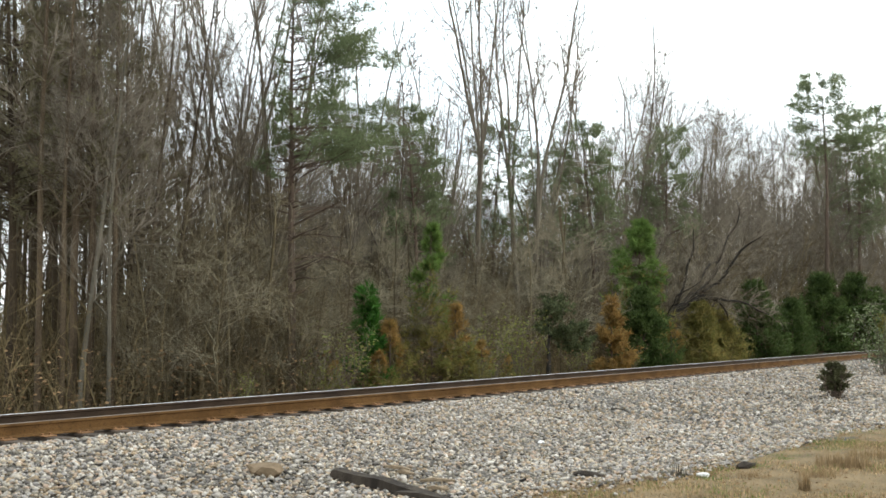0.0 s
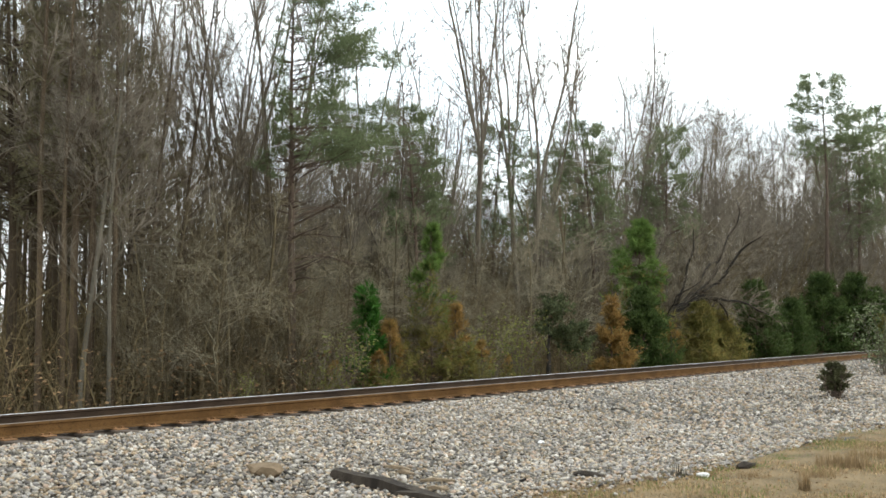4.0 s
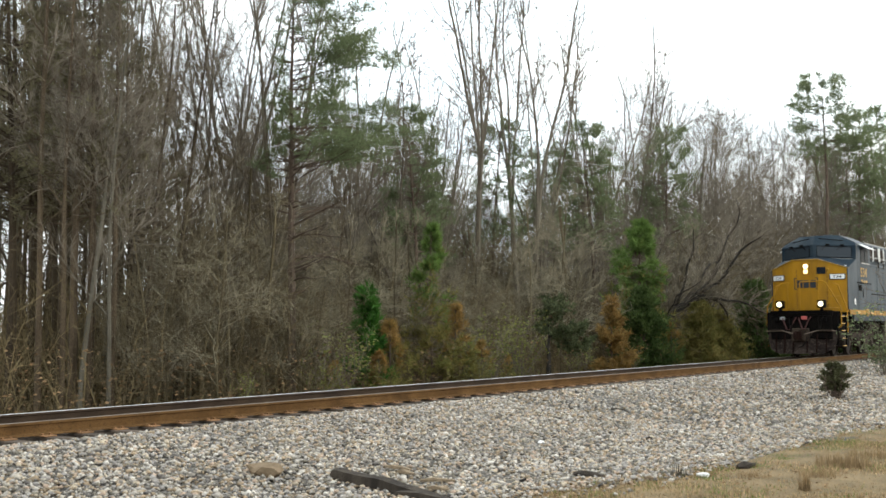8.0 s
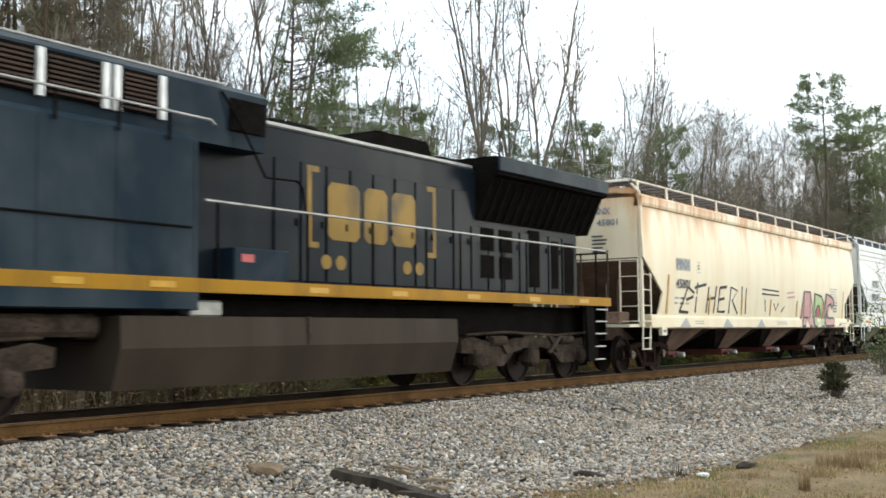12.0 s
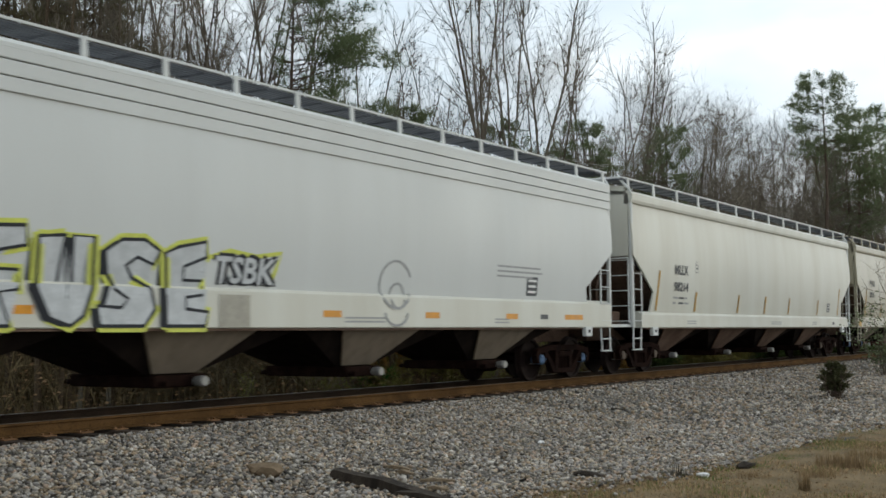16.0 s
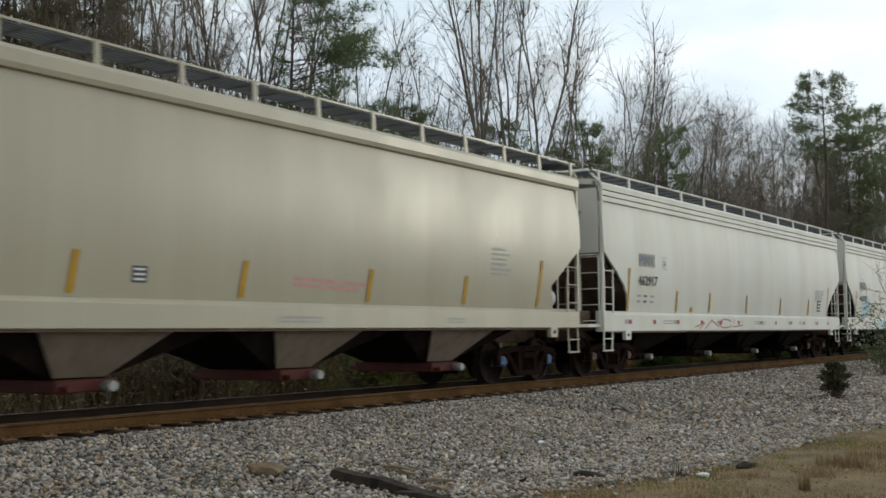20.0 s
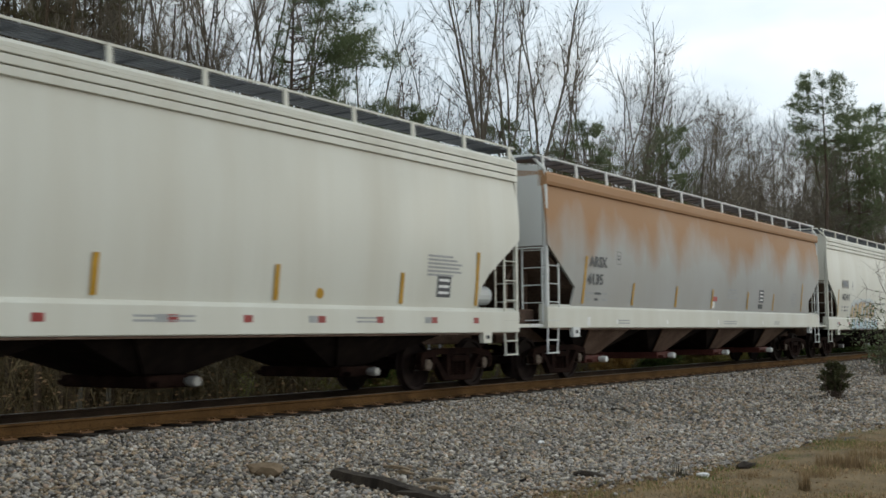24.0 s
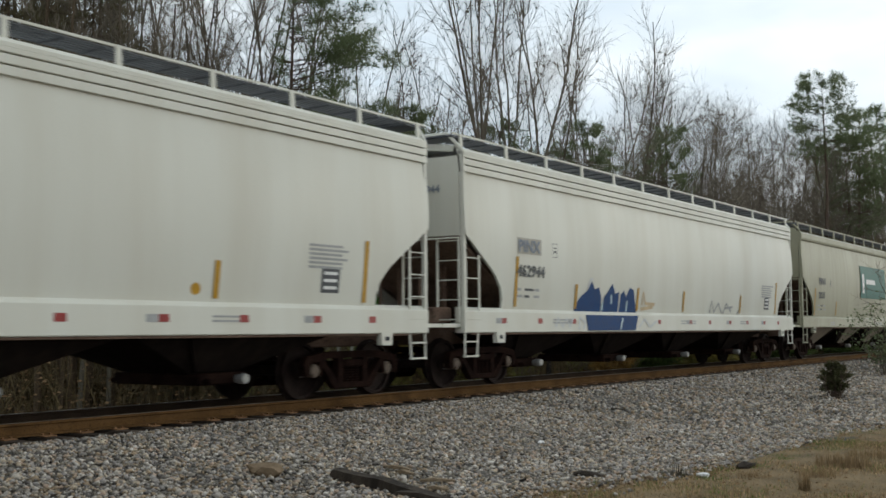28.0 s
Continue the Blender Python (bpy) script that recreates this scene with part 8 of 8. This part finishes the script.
def build_brush():
    """The brown undergrowth: thousands of thin stems and side twigs, and dead leaves, joined."""
    rng = random.Random(77)
    g = Geo()
    for i in range(8600):
        r = rng.random()
        if i < 4400:
            y = 8.0 + 12 * rng.random() ** 1.3
            if (y < 10.2 and rng.random() < 0.75) or (r < 0.3 and y < 13 and rng.random() < 0.62):
                continue
            x = bearing(r) * (y + 13.3)
            h, wide = rng.uniform(0.8, 4.0) * (0.4 if y < 10.2 else 1.0), 0.010
        else:
            # deeper in, the thicket closes the view
            r = r ** 0.8
            y = rng.uniform(17, 44) if r < 0.7 else rng.uniform(13, 28)
            x = bearing(r) * (y + 13.3)
            away = x * 0.83 + (y + 13.3) * 0.55
            h, wide = away * rng.uniform(0.04, 0.13) * min(1, 0.62 + 2.0 * max(0, r - 0.05)), 0.022
            h = min(h, 15) * (0.85 if r < 0.2 else 1.0)
        d = Vector((rng.gauss(0, 0.22), rng.gauss(0, 0.2), 1))
        pp, dd, rr = limb(g, rng, (x, y, ground_height(x, y) - 0.1), d, h, wide * 1.5, wide * 0.6, 3, 3, 0.13, 0.0)
        for _ in range(15):
            i = rng.randrange(0, len(pp) - 1)
            spike(g, pp[i].lerp(pp[i + 1], rng.random()), off_way(rng, dd[i], radians(rng.uniform(25, 80))), min(3.2, h * rng.uniform(0.15, 0.5)), wide)
    tagged(new("undergrowth", g.mesh("undergrowth", M["brush"])), "tangled brown leafless undergrowth at the wood's edge", "undergrowth", kind="stuff")
    v = [(-0.5, 0, 0), (0, -0.32, 0.1), (0.5, 0, 0), (0, 0.32, 0.1)]
    f = [(0, 1, 2), (0, 2, 3)]
    nr = np.random.default_rng(5)
    rows = []
    for _ in range(14000):
        y = 4.0 + 13 * nr.random() ** 1.3
        x = bearing(nr.random()) * (y + 13.3)
        s = nr.uniform(0.06, 0.14)
        up = 0.04 if y < 7.5 or nr.random() < 0.4 else nr.uniform(0, 1.8)
        rows.append((x, y, ground_height(x, y) + up, s, s, s, nr.uniform(0, 6.28), nr.uniform(-1.2, 1.2)))
    tagged(new("dead_leaves", scatter_mesh("dead_leaves", v, f, rows, M["dead_leaf"])), "fallen brown leaves on the ground and caught in the brush", "leaves", kind="stuff")


def build_far_woods():
    """The depth of the wood: hundreds of slim leafless trees joined into one."""
    base = []
    for seed in range(4):
        wood, fine = bare_tree_meshes(100 + seed, 17, 0.24, 0.10, 17, thick=0.0075, twig_mul=1.1, coarse=True)
        tri, k = [], len(wood.v)
        for g, off in ((wood, 0), (fine, k)):
            for q in g.f:
                tri.append((q[0] + off, q[1] + off, q[2] + off))
                if len(q) == 4:
                    tri.append((q[0] + off, q[2] + off, q[3] + off))
        base.append((np.array(wood.v + fine.v), np.array(tri)))
    nr = np.random.default_rng(8)
    vs, fs, k = [], [], 0
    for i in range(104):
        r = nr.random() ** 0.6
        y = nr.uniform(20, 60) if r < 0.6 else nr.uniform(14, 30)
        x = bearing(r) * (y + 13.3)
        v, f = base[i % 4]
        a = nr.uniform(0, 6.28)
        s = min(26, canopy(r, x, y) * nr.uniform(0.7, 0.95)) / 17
        c, n = math.cos(a) * s, math.sin(a) * s
        w = np.stack([v[:, 0] * c - v[:, 1] * n + x, v[:, 0] * n + v[:, 1] * c + y, v[:, 2] * s + ground_height(x, y)], 1)
        vs.append(w)
        fs.append(f + k)
        k += len(w)
    me = raw_mesh("far_woods", np.concatenate(vs), np.concatenate(fs), M["bark"])
    tagged(new("far_woods", me), "deep stand of slim leafless trees", "woods", kind="stuff")


# ---- odds and ends on the near bank ----
def build_bank_things():
    stems, _ = shrub_meshes(72, 0.85, 0.5, 22, 1, 0.02, twigs=9)
    _, sprig = cedar_meshes(71, 0.86, 0.31, 820, size=0.12, blades=6, wide=0.015, ragged=0.9, power=0.4, low=0.22, ball=True)
    tree_thing("juniper_bush", "small dark brownish juniper bush growing in the ballast", "bush", (stems, sprig), (M["pine_bark"], M["bush"]), 28.25, -5.94, crown="foliage")
    rng = random.Random(2)
    plank = Geo()
    outline = [(0, 0.07), (0.05, 0.14), (0.4, 0.12), (0.75, 0.125), (1.1, 0.085), (1.5, 0.05), (1.55, 0.0), (0.9, 0.0), (0.04, 0.02)]
    plank.prism([(x, z * 0.95) for x, z in outline], -0.065, 0.065)
    p = new("old_tie", plank.mesh("old_tie", M["old_wood"]))
    p.matrix_basis = pose(9.9, -5.25, -0.52, 4, 3.2, -97)
    tagged(p, "rotting dark timber lying half in the gravel", "timber")
    half = Geo().prism([(0, 0.0), (0.03, 0.07), (0.35, 0.09), (0.8, 0.06), (1.25, 0.05), (1.3, 0.0)], -0.06, 0.05)
    q = new("old_tie", half.mesh("old_tie", M["old_wood"]))
    q.matrix_basis = pose(9.66, -6.3, ground_height(9.66, -6.3) + 0.005, 3, 1, -97)
    tagged(q, "broken end of rotting timber sunk in dry grass", "timber")
    for x, y, turn, ln in ((10.9, -5.2, -105, 0.5), (10.75, -5.5, -112, 0.36), (10.5, -6.0, -70, 0.4), (10.2, -6.3, -95, 0.3)):
        s = Geo().prism([(0, 0), (ln, 0.01), (ln, 0.025), (ln * 0.4, 0.045), (0, 0.02)], -0.018, 0.018)
        o = new("wood_splinter", s.mesh("wood_splinter", M["pale_wood"]))
        o.matrix_basis = pose(x, y, ground_height(x, y) + 0.03, 8, 0, turn)
        tagged(o, "broken splinter of weathered wood on the gravel", "splinter", "splinters by the old timber")
    for x, y, turn, ln in ((19.65, -4.01, -60, 0.5), (13.47, -4.67, 15, 0.4), (11.3, -6.9, 40, 0.35), (16.5, -6.2, 100, 0.3)):
        tw = Geo()
        limb(tw, rng, (0, 0, 0.05), (1, 0.2, 0.02), ln, 0.014, 0.006, 4, 5, 0.2, 0.0)
        o = new("fallen_twig", tw.mesh("fallen_twig", M["dark_bark"]))
        o.matrix_basis = pose(x, y, ground_height(x, y), 0, 0, turn)
        tagged(o, "short dark twig fallen on the ballast", "twig", "twigs on the ballast")
    for x, y, s, m, lab in ((14.56, -5.3, 0.11, "white", "white stone lying on the ballast"), (12.76, -8.44, 0.11, "white", "white stone at the edge of the grass"), (12.07, -7.33, 0.16, "old_wood", "dark lump of charred wood on the gravel"), (13.84, -8.58, 0.15, "old_wood", "dark lump of wood in the grass"), (9.43, -4.67, 0.34, "clod", "rounded brown clod among the stones")):
        ico = bmesh.new()
        bmesh.ops.create_icosphere(ico, subdivisions=2, radius=s * 0.5)
        for v in ico.verts:
            v.co *= 1 + (0.7 if m == "old_wood" else 0.45) * noise.noise(v.co * (16 if s < 0.2 else 9) + Vector((x, y, 0)))
            v.co.z *= 0.6
            v.co.x *= 2.2 if m == "old_wood" else 1.4
        me = bpy.data.meshes.new("stone")
        ico.to_mesh(me)
        ico.free()
        me.materials.append(M[m])
        o = new("stone" if m == "white" else ("clod" if m == "clod" else "wood_lump"), me)
        o.matrix_basis = pose(x, y, ground_height(x, y) + s * 0.2, 0, 0, rng.uniform(0, 180))
        tagged(o, lab, "stone" if m == "white" else "debris")
    # a small tree beyond the right edge reaches over the bank
    side = bare_tree_meshes(81, 6.2, 0.5, 0.2, 13, thick=0.012, lift=0.0)
    tree_thing("roadside_tree", "small bare tree reaching over the bank", "tree", side, (M["pale_bark"], M["twig"]), 41.0, -5.4, turn=120)
    tree_thing("evergreen_shrub", "leafy green shrub beside the bank", "bush", shrub_meshes(82, 2.6, 1.2, 14, 900, 0.1), (M["bark"], M["needles"]), 39.4, -4.6, crown="leaves")


# ---- assemble ----
WHEELS = {"blue": wheelset_mesh(WHEEL_R, M["bearing_blue"]), "brown": wheelset_mesh(WHEEL_R, M["bearing_brown"]), "loco": wheelset_mesh(0.533, M["bearing_brown"])}
build_ground()
build_track()
build_woods()
build_far_woods()
build_brush()
build_bank_things()
LOCO, LOCO_WHEELS = locomotive()
CARS = [hopper(k, s) for k, s in enumerate(car_specs())]
build_ballast()
build_grass()

LENGTH = 1.115
for car, _ in [(LOCO, None)] + CARS:
    lengthen(car, LENGTH)

# how far the locomotive's nose corner has come, second by second, as minus its x
RUN = [(0, -130.0), (2, -109.6), (4, -89.1), (6, -68.4), (7, -58.0), (8, -47.5), (9, -36.77), (10, -25.91), (11, -14.92), (12, -3.8), (13, 7.42), (14, 18.68), (15, 30.1), (16, 41.65), (17, 53.1), (18, 64.77), (19, 76.46),
       (20, 88.2), (21, 100.0), (22, 111.9), (23, 123.85), (24, 135.85), (25, 147.8), (26, 159.93), (27, 172.1), (28, 184.05)]


def run_at(t):
    """The same at any time, evenly between the seconds."""
    for (a, p), (b, q) in zip(RUN, RUN[1:]):
        if t <= b:
            return p + (q - p) * (t - a) / (b - a)
    return RUN[-1][1]


def motions():
    walk(LOCO, [(t, pose(-s, 0, 0)) for t, s in RUN])
    for k, (car, _) in enumerate(CARS):
        walk(car, [(t, pose(22.96 + 22.43 * k - s, 0, 0)) for t, s in RUN])
    steps = [i / 30 for i in range(841)]
    for sets, r in [(LOCO_WHEELS, 0.533)] + [(w, WHEEL_R) for _, w in CARS]:
        for w in sets:
            p = w.location.copy()
            walk(w, [(t, pose(p.x, 0, p.z, 0, -math.degrees(run_at(t) / r), 0)) for t in steps])


motions()
